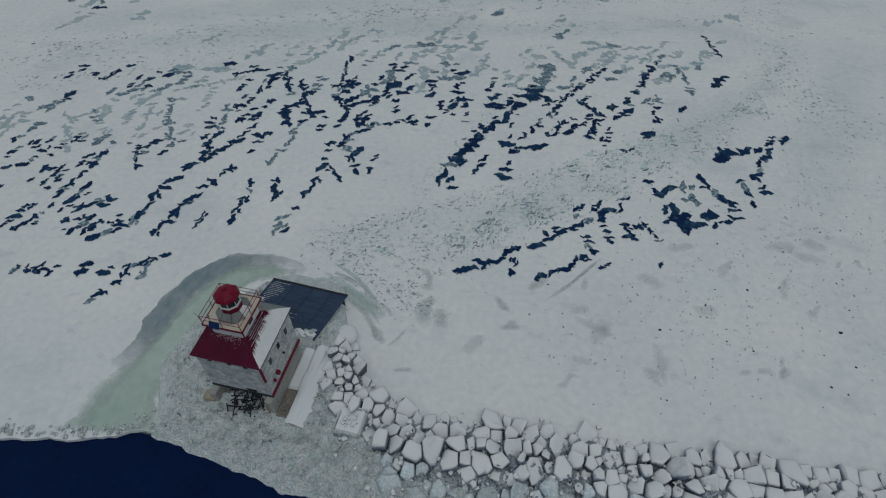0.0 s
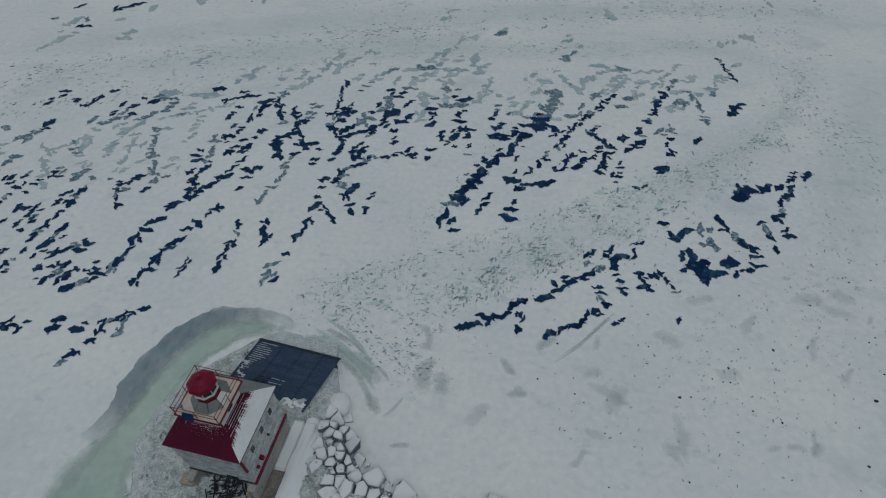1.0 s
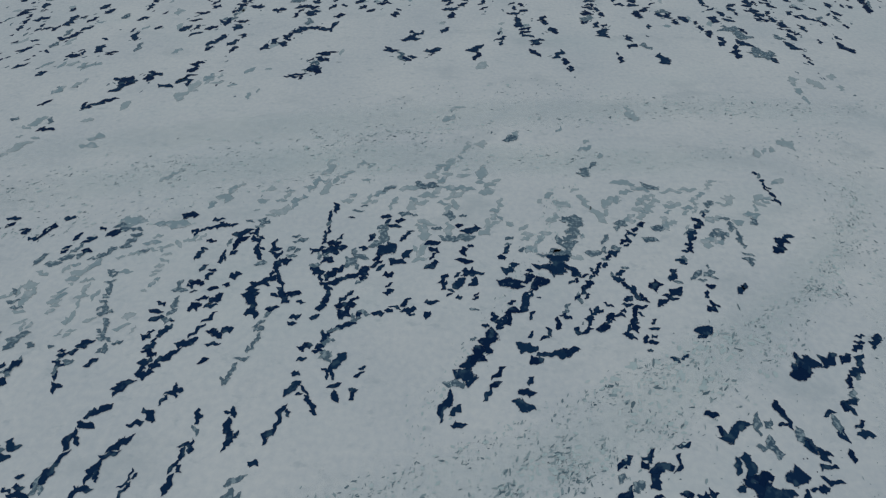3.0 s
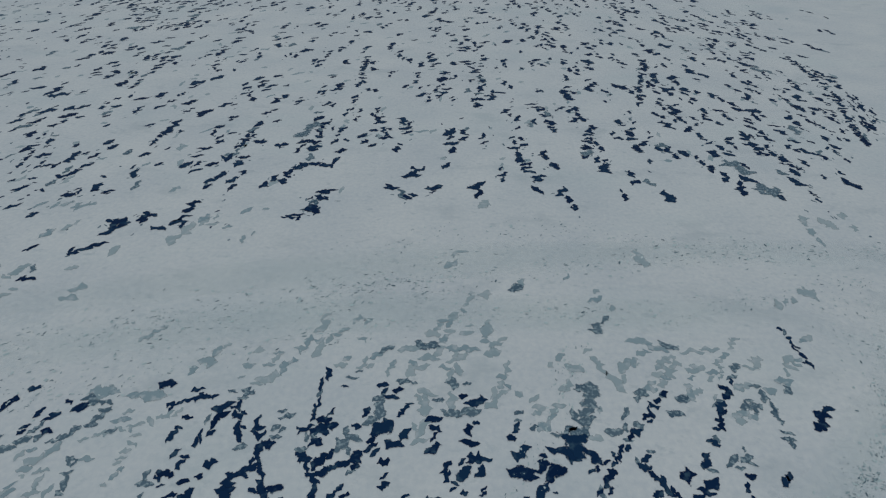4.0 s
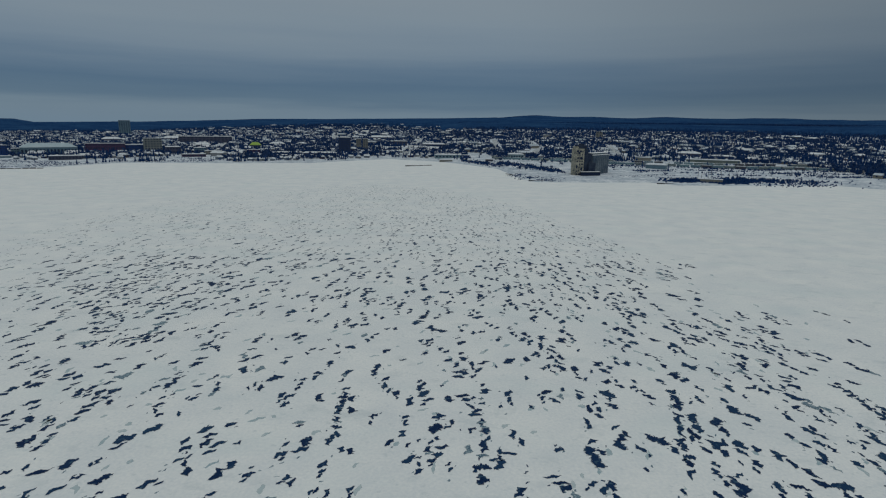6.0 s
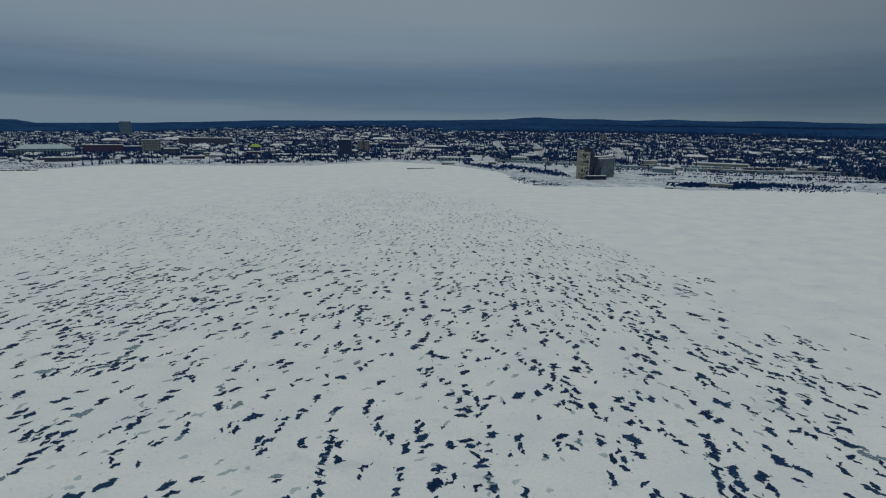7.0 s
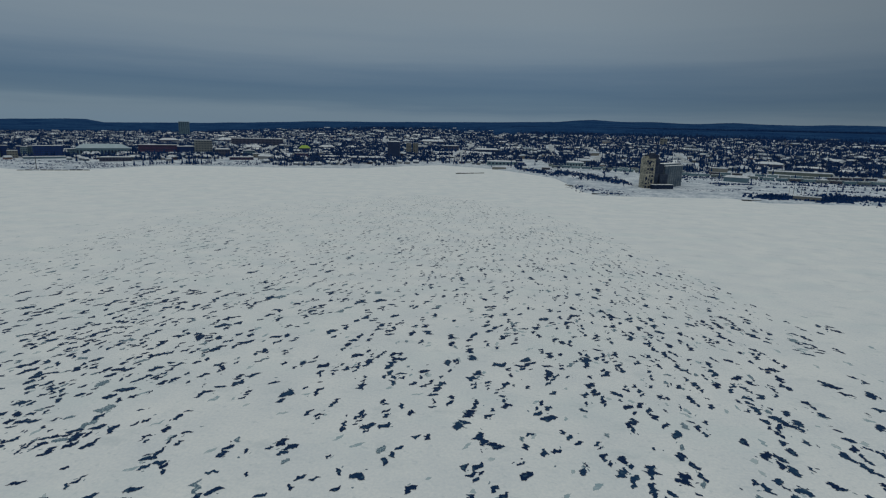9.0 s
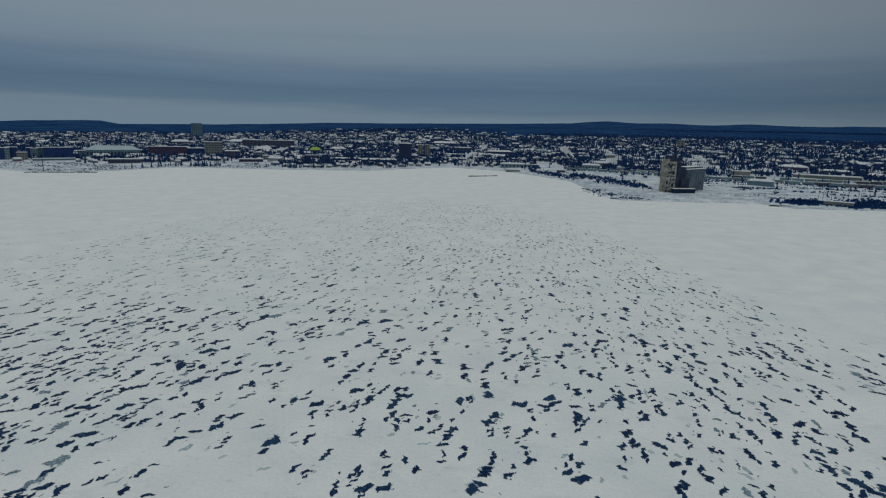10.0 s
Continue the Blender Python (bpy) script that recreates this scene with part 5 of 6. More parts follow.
def boathouse_roof():
    """Low shed behind the house, its sheet roof laid in battens."""
    a, b, c = Vector((-17.5, 29.35, 0)), Vector((-9.15, 27.2, 0)), Vector((-11.95, 21.8, 0))
    ux, uy = (b - a), (c - b)
    turn = math.degrees(math.atan2(ux.y, ux.x))
    root = thing("boathouse", pose(a.x, a.y, 0, 0, 0, turn), "low boathouse with a dark corrugated sheet roof", "shed")
    length = ux.length
    shear = uy.dot(ux.normalized())                       # how far the near edge is set along
    deep = abs(uy.dot(Vector((-ux.y, ux.x, 0)).normalized()))

    def at(s, q, z):
        return Vector((s * length + shear * q, -deep * q, z + 1.75 - 0.45 * q))
    bm = bmesh.new()
    v = [bm.verts.new(at(s, q, z)) for z in (0, -0.14) for s, q in ((0, 0), (1, 0), (1, 1), (0, 1))]
    for f in ((3, 2, 1, 0), (4, 5, 6, 7), (0, 1, 5, 4), (1, 2, 6, 5), (2, 3, 7, 6), (3, 0, 4, 7)):
        bm.faces.new([v[i] for i in f])
    roof = part("roof", bm, DECKING, root, "dark blue-black sheet roof")
    for i in range(27):
        q = 0.02 + 0.96 * i / 26
        part("batten", rod(at(0.005, q, 0.02), at(0.995, q, 0.02), 0.035, 4), DECKING, roof)
    for s in (0.0, 0.30, 0.55, 0.80, 1.0):
        part("seam", rod(at(s, 0, 0.05), at(s, 1, 0.05), 0.07, 4), DECKING, roof)
    part("ridge_cap", rod(at(-0.01, 0.0, 0.05), at(1.01, 0.0, 0.05), 0.11, 5), TIMBER, roof)
    # strips of snow caught between the battens
    rng = random.Random(6)
    for i in range(22):
        q = 0.03 + 0.96 * (i + 0.5) / 26
        s0 = rng.uniform(0.01, 0.05)
        s1 = s0 + rng.uniform(0.05, 0.24 if i < 10 else 0.10)
        if i in (15, 17, 19, 20):
            s0, s1 = 0.34 + rng.uniform(0, 0.1), 0.55 + rng.uniform(-0.05, 0.12)
        part("snow_strip", rod(at(s0, q, 0.012), at(s1, q, 0.012), 0.026, 4), SNOW, roof)
    bm = bmesh.new()
    pts = [at(0.70 + 0.28 * (i % 6) / 5, 0.86 + 0.14 * (i // 6) / 3 - 0.02 * math.sin(i * 2.1), 0.02 + 0.16 * math.sin((i % 6) / 5 * 3.1)) for i in range(24)]
    v = [bm.verts.new(p) for p in pts]
    for j in range(3):
        for i in range(5):
            bm.faces.new((v[j * 6 + i], v[j * 6 + i + 6], v[j * 6 + i + 7], v[j * 6 + i + 1]))
    part("snow_drift", bm, SNOW, roof, smooth=True)
    bm = bmesh.new()
    lo = [at(s, q, -0.16) for s, q in ((0.03, 0.04), (0.97, 0.04), (0.97, 0.96), (0.03, 0.96))]
    prism(bm, [[(p.x, p.y, -0.4) for p in reversed(lo)], [tuple(p) for p in reversed(lo)]])
    part("walls", bm, TIMBER, root, "dark timber walls")
    # ladder lying on the roof
    a0, b0 = at(0.30, 0.62, 0.12), at(0.16, 0.98, 0.12)
    a1, b1 = at(0.42, 0.62, 0.12), at(0.28, 0.98, 0.12)
    ladder = new("ladder")
    tagged(ladder, "dark wooden ladder lying on the sheet roof", "ladder")
    ladder.matrix_world = root.matrix_world
    part("stile", rod(a0, b0, 0.05, 4), TIMBER, ladder)
    part("stile", rod(a1, b1, 0.05, 4), TIMBER, ladder)
    for i in range(10):
        w = i / 9
        part("rung", rod(a0.lerp(b0, w), a1.lerp(b1, w), 0.035, 4), TIMBER, ladder)


boathouse_roof()


def snow_dome():
    bm = bmesh.new()
    bmesh.ops.create_icosphere(bm, subdivisions=3, radius=1.15)
    for v in bm.verts:
        v.co *= 1 + 0.12 * noise.noise(v.co * 1.4) + 0.04 * noise.noise(v.co * 5)
        v.co.z *= 0.6
    ob = part("snow_mound", bm, SNOW, None, smooth=True)
    ob.location = (-8.7, 22.9, 0.75)
    tagged(ob, "round snow-covered boulder beside the boathouse", "boulder")


snow_dome()


def foundation():
    """Old square concrete kerb on the breakwater, snow and stones inside it."""
    m = pose(-7.2, 13.5, 1.0, 0, 0, -14)
    root = thing("concrete_foundation", m, "square snow-filled concrete foundation with stones inside", "foundation")
    for k in range(4):
        part("kerb", box(-1.35, 1.15, -1.35, -1.18, -0.8, 0.16, 0.06, m=Matrix.Rotation(k * math.pi / 2, 4, "Z")), CRUST, root)
    part("snow_fill", box(-1.14, 1.14, -1.14, 1.14, -0.6, 0.04, 0.1), SNOW, root)
    rng = random.Random(31)
    for k in range(22):
        q, r = k * 0.55, rng.uniform(0.2, 0.8)
        bm = bmesh.new()
        bmesh.ops.create_icosphere(bm, subdivisions=1, radius=rng.uniform(0.08, 0.2))
        for v in bm.verts:
            v.co *= rng.uniform(0.75, 1.2)
        bmesh.ops.translate(bm, verts=bm.verts, vec=(r * math.cos(q), r * math.sin(q), 0.07))
        part("stone", bm, ROCK, root)


foundation()


def ice_chunks():
    """Scattered lumps of dirty ice on the snow."""
    rng = random.Random(55)
    verts, faces = [], []
    spots = [(24.6, 24.5, 0.22), (44, 24.4, 0.25), (36, 30, 0.2), (40, 18, 0.18), (30.5, 27.8, 0.16)]
    spots += [(rng.uniform(10, 62), rng.uniform(14, 44), rng.uniform(0.05, 0.15)) for _ in range(80)]
    for x, y, r in spots:
        base = len(verts)
        n = 6
        verts += [(x + r * rng.uniform(0.6, 1.3) * math.cos(6.283 * i / n), y + r * rng.uniform(0.6, 1.3) * math.sin(6.283 * i / n), -0.02) for i in range(n)] + [(x, y, r * 0.9)]
        faces += [(base + i, base + (i + 1) % n, base + n) for i in range(n)]
    tagged(mesh_of("ice_chunks", verts, faces, RUBBLE), "scattered dark lumps of dirty ice on the snow", "ice", kind="stuff")


ice_chunks()

# ---------------------------------------------------------------- land, hills and town
SHORE_X = (-4800, -1500, -900, -750, -655, -600, -560, -500, -350, -240, -184, -110, 0, 50, 100, 112, 130, 215, 285, 300, 396, 530, 563, 700, 1000, 4800)
SHORE_Y = (600, 800, 860, 885, 855, 905, 1015, 1032, 1055, 1085, 1160, 1240, 1175, 1095, 1000, 810, 782, 790, 800, 765, 772, 786, 742, 720, 650, 300)
RIDGE_U = (-2.0, -0.96, -0.84, -0.75, -0.715, -0.51, -0.30, -0.11, 0.07, 0.17, 0.29, 0.46, 0.60, 2.0)
RIDGE_Z = (50, 62, 75, 79, 61, 75, 104, 121, 140, 164, 152, 154, 152, 120)


def land_height(x, y):
    d = y - np.interp(x, SHORE_X, SHORE_Y)
    rise = np.interp(d, (-40, 0, 12, 80, 400, 1100, 2400, 3000), (-2.0, -0.3, 1.2, 2.5, 10, 29, 80, 88))
    u = x / np.maximum(y, 1.0)
    k = np.interp(u, (-1.0, -0.55, -0.1, 0.25, 0.8), (0.2, 0.28, 1.0, 1.15, 1.25))
    return np.where(d > 12, 1.2 + (rise - 1.2) * k, rise)


def ground_at(x, y):
    return float(land_height(x, y))


LAND = material("snowy_town_ground", (0.26, 0.32, 0.40), (0.70, 0.73, 0.76), scale=0.05, rough=0.85, fine=6, gloss=0.0)
# Distance haze over the wooded hills is put into this blue base colour.
HAZY_FOREST = material("hazy_forest_hill", (0.008, 0.032, 0.105), (0.028, 0.078, 0.175), scale=0.008, rough=0.95, fine=9, bump=1.0, reach=8, gloss=0.0)


def land():
    ds = np.concatenate((np.linspace(-30, 40, 8), np.linspace(55, 400, 24), np.linspace(440, 2600, 50)))
    verts, faces = [], []
    for i, x in enumerate(np.concatenate((np.linspace(-4700, -1400, 24), np.linspace(-1380, 1100, 310), np.linspace(1150, 4700, 24)))):
        ys = float(np.interp(x, SHORE_X, SHORE_Y))
        for d in ds:
            y = ys + d
            z = ground_at(x, y) + (0.6 * noise.noise((x * 0.02, y * 0.02, 0)) if d > 12 else 0.35 * noise.noise((x * 0.08, y * 0.08, 0)))
            verts.append((x, y, z))
    n = len(ds)
    faces = [(i * n + j, (i + 1) * n + j, (i + 1) * n + j + 1, i * n + j + 1) for i in range(357) for j in range(n - 1)]
    tagged(mesh_of("ground", verts, faces, LAND, None, smooth=True), "snow-covered town ground rising from the lake shore", "ground", kind="structure")


land()


def hills():
    """Wooded hills behind the town, out to the horizon, their distance haze held in the colour."""
    us = np.concatenate((np.linspace(-2.0, -1.02, 30), np.linspace(-1.0, 0.75, 420), np.linspace(0.78, 2.0, 30)))
    rs = (2300, 2700, 3100, 3500, 3900, 4200, 4450, 4600)
    verts = []
    for u in us:
        c, s = 1 / math.hypot(1, u), u / math.hypot(1, u)
        top = float(np.interp(u, RIDGE_U, RIDGE_Z))
        for k, r in enumerate(rs):
            x, y = s * r, c * r
            w = (0.0, 0.05, 0.12, 0.2, 0.42, 0.75, 1.0, 0.6)[k]
            town = min(84.0, ground_at(x, y)) - (22 if k == 0 else (8 if u < -0.1 else -5 if u > 0.0 else 2) if k < 3 else -2)
            z = town * (1 - w) + top * w
            z += (5 + (7 if u > 0.1 else 0)) * w * noise.noise((u * 14, k * 0.7, 0)) + 1.4 * noise.noise((u * 300, k * 3.0, 2))
            verts.append((x, y, z if k < 7 else -20))
    n = len(rs)
    faces = [(i * n + j, (i + 1) * n + j, (i + 1) * n + j + 1, i * n + j + 1) for i in range(len(us) - 1) for j in range(n - 1)]
    tagged(mesh_of("hills", verts, faces, HAZY_FOREST, None, smooth=True), "wooded hills on the horizon, blue haze in their colour", "hills", kind="structure")


hills()

WALLS = by_island("painted_house_walls", [(0.07, 0.085, 0.12), (0.24, 0.23, 0.20), (0.13, 0.07, 0.075), (0.34, 0.34, 0.33), (0.09, 0.14, 0.19), (0.17, 0.17, 0.17), (0.12, 0.20, 0.23)], 0.8)
ROOFS = by_island("snowy_roofs", [(0.60, 0.64, 0.68), (0.36, 0.41, 0.47), (0.74, 0.76, 0.77), (0.13, 0.16, 0.21), (0.50, 0.55, 0.60), (0.70, 0.72, 0.74), (0.24, 0.30, 0.36)], 0.8)
ROOF_SNOW = material("thin_roof_snow", (0.42, 0.46, 0.51), (0.72, 0.74, 0.76), scale=0.15, rough=0.85, gloss=0.0)
# Conifers and bare crowns carry the far haze as blue in their tones.
HAZY_PINE = by_island("hazy_conifer", [(0.006, 0.026, 0.095), (0.012, 0.038, 0.120), (0.022, 0.055, 0.145)], 0.9)
HAZY_TWIG = by_island("hazy_bare_crown", [(0.012, 0.038, 0.120), (0.028, 0.060, 0.15), (0.052, 0.088, 0.185)], 0.9)
BARK = material("tree_bark", (0.03, 0.026, 0.022), (0.07, 0.06, 0.05), scale=1.5, rough=0.9)


def house_geometry(rng, w, d, h, pitch):
    """Wall block and gable roof with eaves, about the foot's centre."""
    x, y, o = w / 2, d / 2, 0.5
    wall_v = [(-x, -y, -1), (x, -y, -1), (x, y, -1), (-x, y, -1), (-x, -y, h), (x, -y, h), (x, y, h), (-x, y, h), (-x, 0, h + pitch), (x, 0, h + pitch)]
    wall_f = [(0, 1, 5, 4), (1, 2, 6, 9, 5), (2, 3, 7, 6), (3, 0, 4, 8, 7)]
    roof_v = [(-x - o, -y - o, h - 0.2), (x + o, -y - o, h - 0.2), (x + o, 0, h + pitch + 0.3), (-x - o, 0, h + pitch + 0.3), (x + o, y + o, h - 0.2), (-x - o, y + o, h - 0.2),
              (-x - o, -y - o, h - 0.55), (x + o, -y - o, h - 0.55), (x + o, y + o, h - 0.55), (-x - o, y + o, h - 0.55)]
    roof_f = [(0, 1, 2, 3), (3, 2, 4, 5), (6, 7, 1, 0), (8, 9, 5, 4), (0, 3, 5, 9, 6), (1, 7, 8, 4, 2)]
    return wall_v, wall_f, roof_v, roof_f


def put(v, x, y, z, turn):
    c, s = math.cos(turn), math.sin(turn)
    return [(x + c * a - s * b, y + s * a + c * b, z + e) for a, b, e in v]


# ground plans of large buildings, to keep houses and trees off them: centre, direction, half width and half depth
TAKEN = [(235, 900, 1, 0, 70, 50)]


def free(x, y, r=0):
    for a, b, c, s, w, d in TAKEN:
        e, g = (x - a) * c + (y - b) * s, (y - b) * c - (x - a) * s
        if abs(e) < w + r and -d - 24 - r < g < d + r:
            return False
    return True


# streets that climb from the shore: x, y at both ends
STREETS = ((-83, 1336, -90, 1586), (-90, 1586, -77, 1775), (-77, 1775, -75, 2083), (252, 1465, 276, 1874), (182, 1195, 252, 1465), (129, 1342, 173, 1830), (-358, 1916, -440, 2400), (362, 1152, 459, 1562), (-560, 1450, -760, 2100))


def road_near(x, y, wide=15.0):
    for ax, ay, bx, by in STREETS:
        k = max(0.0, min(1.0, ((x - ax) * (bx - ax) + (y - ay) * (by - ay)) / ((bx - ax) ** 2 + (by - ay) ** 2)))
        if math.hypot(x - ax - k * (bx - ax), y - ay - k * (by - ay)) < wide:
            return True
    return False


STREET = material("packed_snow_street", (0.22, 0.25, 0.28), (0.56, 0.58, 0.60), scale=0.05, rough=0.8, gloss=0.0)


def streets():
    for ax, ay, bx, by in STREETS:
        d = Vector((bx - ax, by - ay, 0))
        side = Vector((-d.y, d.x, 0)).normalized() * 7.0
        n = 30
        pts = [Vector((ax, ay, 0)) + d * (i / n) for i in range(n + 1)]
        verts = [(q.x, q.y, ground_at(q.x, q.y) + 0.75) for p in pts for q in (p - side, p + side)]
        faces = [(2 * i, 2 * i + 2, 2 * i + 3, 2 * i + 1) for i in range(n)]
        tagged(mesh_of("road", verts, faces, STREET), "snow-packed street climbing from the shore", "road", kind="structure")


streets()



# ---------------------------------------------------------------- large buildings
WINDOW = material("dull_window_glass", (0.012, 0.022, 0.05), (0.03, 0.045, 0.08), scale=0.3, rough=0.35)
# Red and brown brick hold the blue cast of distance in their base colours.
BLUED_BRICK = material("blued_red_brick", (0.050, 0.032, 0.075), (0.085, 0.055, 0.105), scale=0.2, rough=0.85)
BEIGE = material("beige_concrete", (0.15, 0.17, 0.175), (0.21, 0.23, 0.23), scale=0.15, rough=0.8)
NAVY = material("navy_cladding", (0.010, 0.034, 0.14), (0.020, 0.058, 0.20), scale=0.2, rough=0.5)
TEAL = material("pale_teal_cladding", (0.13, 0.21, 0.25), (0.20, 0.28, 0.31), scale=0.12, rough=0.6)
BLUED_BROWN = material("blued_brown_brick", (0.040, 0.050, 0.090), (0.085, 0.090, 0.13), scale=0.15, rough=0.85)
LIME = material("lime_roof", (0.22, 0.34, 0.06), (0.30, 0.42, 0.08), scale=0.2, rough=0.6)
BLUEGREY = material("blue_grey_metal", (0.08, 0.14, 0.19), (0.13, 0.20, 0.25), scale=0.1, rough=0.5)


TAN = material("tan_stucco", (0.15, 0.155, 0.15), (0.23, 0.23, 0.21), scale=0.15, rough=0.8)
DULLYELLOW = material("dull_yellow_cladding", (0.09, 0.115, 0.115), (0.16, 0.18, 0.16), scale=0.12, rough=0.7)
ARENA_ROOF = material("pale_arena_roof", (0.28, 0.37, 0.42), (0.40, 0.48, 0.52), scale=0.08, rough=0.6)
# Dark brick, with the same blue cast mixed into its colour.
BLUED_DARKBRICK = material("blued_dark_brick", (0.016, 0.032, 0.085), (0.03, 0.05, 0.11), scale=0.15, rough=0.85)


def block(name, x, y, turn, w, d, h, wall, label, category, storeys=0, bays=0, pitch=0.0):
    """A large building with a snowed roof, flat or hipped, and rows of windows."""
    root = thing(name, pose(x, y, ground_at(x, y) - 0.5, 0, 0, turn), label, category)
    TAKEN.append((x, y, math.cos(math.radians(turn)), math.sin(math.radians(turn)), w / 2, d / 2))
    part("wall", box(-w / 2, w / 2, -d / 2, d / 2, -2.5, h, 0.15), wall, root)
    a, b, o, top = w / 2 + 0.5, d / 2 + 0.5, min(d, w) * 0.46, max(0.5, pitch)
    cover = LIME if name == "lime_building" else ARENA_ROOF if name == "arena" else ROOF_SNOW
    if pitch > 1.4:
        rings = [[(-a, -b, h + e), (a, -b, h + e), (a, b, h + e), (-a, b, h + e)] for e in (0.004, 0.5)]
        rings.append([(-a + o * 0.6, -b + o, h + top), (a - o * 0.6, -b + o, h + top), (a - o * 0.6, b - o, h + top), (-a + o * 0.6, b - o, h + top)])
        part("roof", prism(bmesh.new(), rings), cover, root, "lime metal roof" if cover is LIME else "pale blue-grey hipped roof" if cover is ARENA_ROOF else "snow-covered hipped roof")
    else:
        part("roof", box(-a, a, -b, b, h + 0.004, h + top, 0.1), cover, root, "snow-covered flat roof")
    for k in range(storeys):
        z0 = h * (k + 0.3) / storeys
        for i in range(bays):
            s = -w / 2 + w * (i + 0.22) / bays
            part("window", box(s, s + w * 0.56 / bays, -d / 2 - 0.15, -d / 2 - 0.004, z0, z0 + h * 0.45 / storeys), WINDOW, root)
    return root


def large_buildings():
    block("waterfront_flats", -905, 1044, 42, 26, 16, 21.1, NAVY, "dark blue waterfront apartment block", "apartment block", 5, 5, 0.0)
    block("waterfront_flats", -893, 1050, 39, 6, 14, 21.3, TEAL, "narrow pale teal apartment wing", "apartment block", 5, 2, 0.0)
    block("waterfront_flats", -898, 1067, 43, 13, 16, 21.6, NAVY, "dark blue waterfront apartment block", "apartment block", 5, 4, 0.0)
    block("waterfront_flats", -869, 1055, 39, 15, 14, 13.7, TAN, "tan low waterfront apartment block", "apartment block", 3, 4, 0.0)
    block("waterfront_flats", -900, 1103, 37, 7, 16, 19.2, NAVY, "dark blue waterfront apartment block", "apartment block", 5, 2, 0.0)
    block("waterfront_flats", -893, 1107, 42, 11, 14, 18.2, TEAL, "pale teal apartment wing", "apartment block", 5, 3, 0.0)
    block("waterfront_flats", -896, 1126, 49, 13, 16, 18.5, BLUEGREY, "blue-grey waterfront apartment block", "apartment block", 5, 4, 0.0)
    block("waterfront_flats", -849, 1113, 46, 46, 18, 20.9, NAVY, "long dark blue waterfront apartment block", "apartment block", 5, 12, 0.0)
    block("marina_shed", -814, 1063, 46, 63, 10, 3.6, BLUEGREY, "long low grey-blue marina shed", "shed", 0, 0, 1.0)
    block("office_block", -836, 1162, 36, 21, 20, 13.4, BLUEGREY, "blue-grey low office block by the arena", "office block", 3, 5, 0.6)
    block("arena", -801, 1199, 38, 94, 50, 14.8, BLUEGREY, "long arena with a white hipped roof and columned front", "arena", 1, 16, 8.0)
    block("cottage", -799, 1148, 36, 14, 12, 5.0, BLUED_BROWN, "small dark house with a steep snowy roof", "house", 0, 0, 5.0)
    block("cottage", -785, 1155, 34, 16, 12, 5.0, BLUED_BROWN, "small dark house with a steep snowy roof", "house", 0, 0, 5.0)
    block("station", -670, 1053, 31, 49, 12, 7.4, BLUED_BROWN, "long low dark station building with snowy roof", "station", 1, 10, 1.5)
    block("brick_block", -737, 1285, 29, 75, 20, 19.7, BLUED_BRICK, "long red brick building, blue cast in its wall colour", "building", 3, 16, 0.6)
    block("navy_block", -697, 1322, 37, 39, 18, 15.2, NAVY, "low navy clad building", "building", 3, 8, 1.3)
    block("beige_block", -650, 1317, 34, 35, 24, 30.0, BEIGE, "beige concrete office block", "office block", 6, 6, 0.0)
    block("hall", -1038, 1817, 36, 54, 40, 9.0, BLUED_BROWN, "hall with a broad snowy roof", "hall", 0, 0, 6.3)
    block("hall", -867, 1861, 31, 55, 40, 9.1, BLUED_BROWN, "hall with a broad snowy roof", "hall", 0, 0, 7.3)
    block("brown_mall", -692, 1702, 20, 144, 30, 19.7, BLUED_BROWN, "long brown brick building behind the waterfront, blue cast in its colour", "building", 3, 14, 0.8)
    block("white_hall", -624, 1519, 22, 38, 30, 5.8, BLUED_BROWN, "low hall with a thick snowy roof", "hall", 1, 6, 5.8)
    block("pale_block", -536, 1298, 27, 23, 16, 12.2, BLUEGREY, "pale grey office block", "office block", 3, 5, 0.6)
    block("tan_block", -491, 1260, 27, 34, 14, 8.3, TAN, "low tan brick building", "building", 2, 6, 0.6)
    block("red_shed", -501, 1187, 31, 44, 14, 5.5, BLUED_BRICK, "low red shed by the shore", "shed", 1, 6, 0.9)
    block("grey_block", -583, 1272, 33, 29, 20, 14.4, BLUED_BROWN, "low dark block with a snowy roof", "building", 2, 5, 1.8)
    block("lime_building", -472, 1476, 14, 26, 24, 9.7, BLUED_BROWN, "low building with a bright lime roof", "building", 1, 4, 7.0)
    block("red_block", -412, 1282, 21, 27, 14, 10.1, BLUED_BRICK, "small dull red building", "building", 2, 5, 0.6)
    block("hall", -455, 1608, 20, 41, 36, 6.1, BLUED_BROWN, "hall with a broad snowy roof", "hall", 0, 0, 5.3)
    block("pavilion", -342, 1301, 16, 65, 14, 3.6, BLUED_BROWN, "long low pavilion with a snowy roof", "pavilion", 1, 12, 2.4)
    block("pavilion", -316, 1223, 12, 45, 12, 3.4, BLUED_BROWN, "long low pavilion with a snowy roof", "pavilion", 1, 10, 1.7)
    block("pavilion", -263, 1270, 13, 71, 16, 5.8, BLUED_BROWN, "long low pavilion with a snowy roof", "pavilion", 1, 12, 2.9)
    block("dark_hotel", -224, 1358, 5, 26, 22, 36.1, BLUED_DARKBRICK, "brick block with a snowy roof among trees, blue cast in its colour", "building", 8, 6, 1.9)
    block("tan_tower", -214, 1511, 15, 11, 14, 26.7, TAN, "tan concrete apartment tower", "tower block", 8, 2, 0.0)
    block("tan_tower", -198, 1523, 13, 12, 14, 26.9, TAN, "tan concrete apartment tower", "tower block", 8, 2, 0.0)
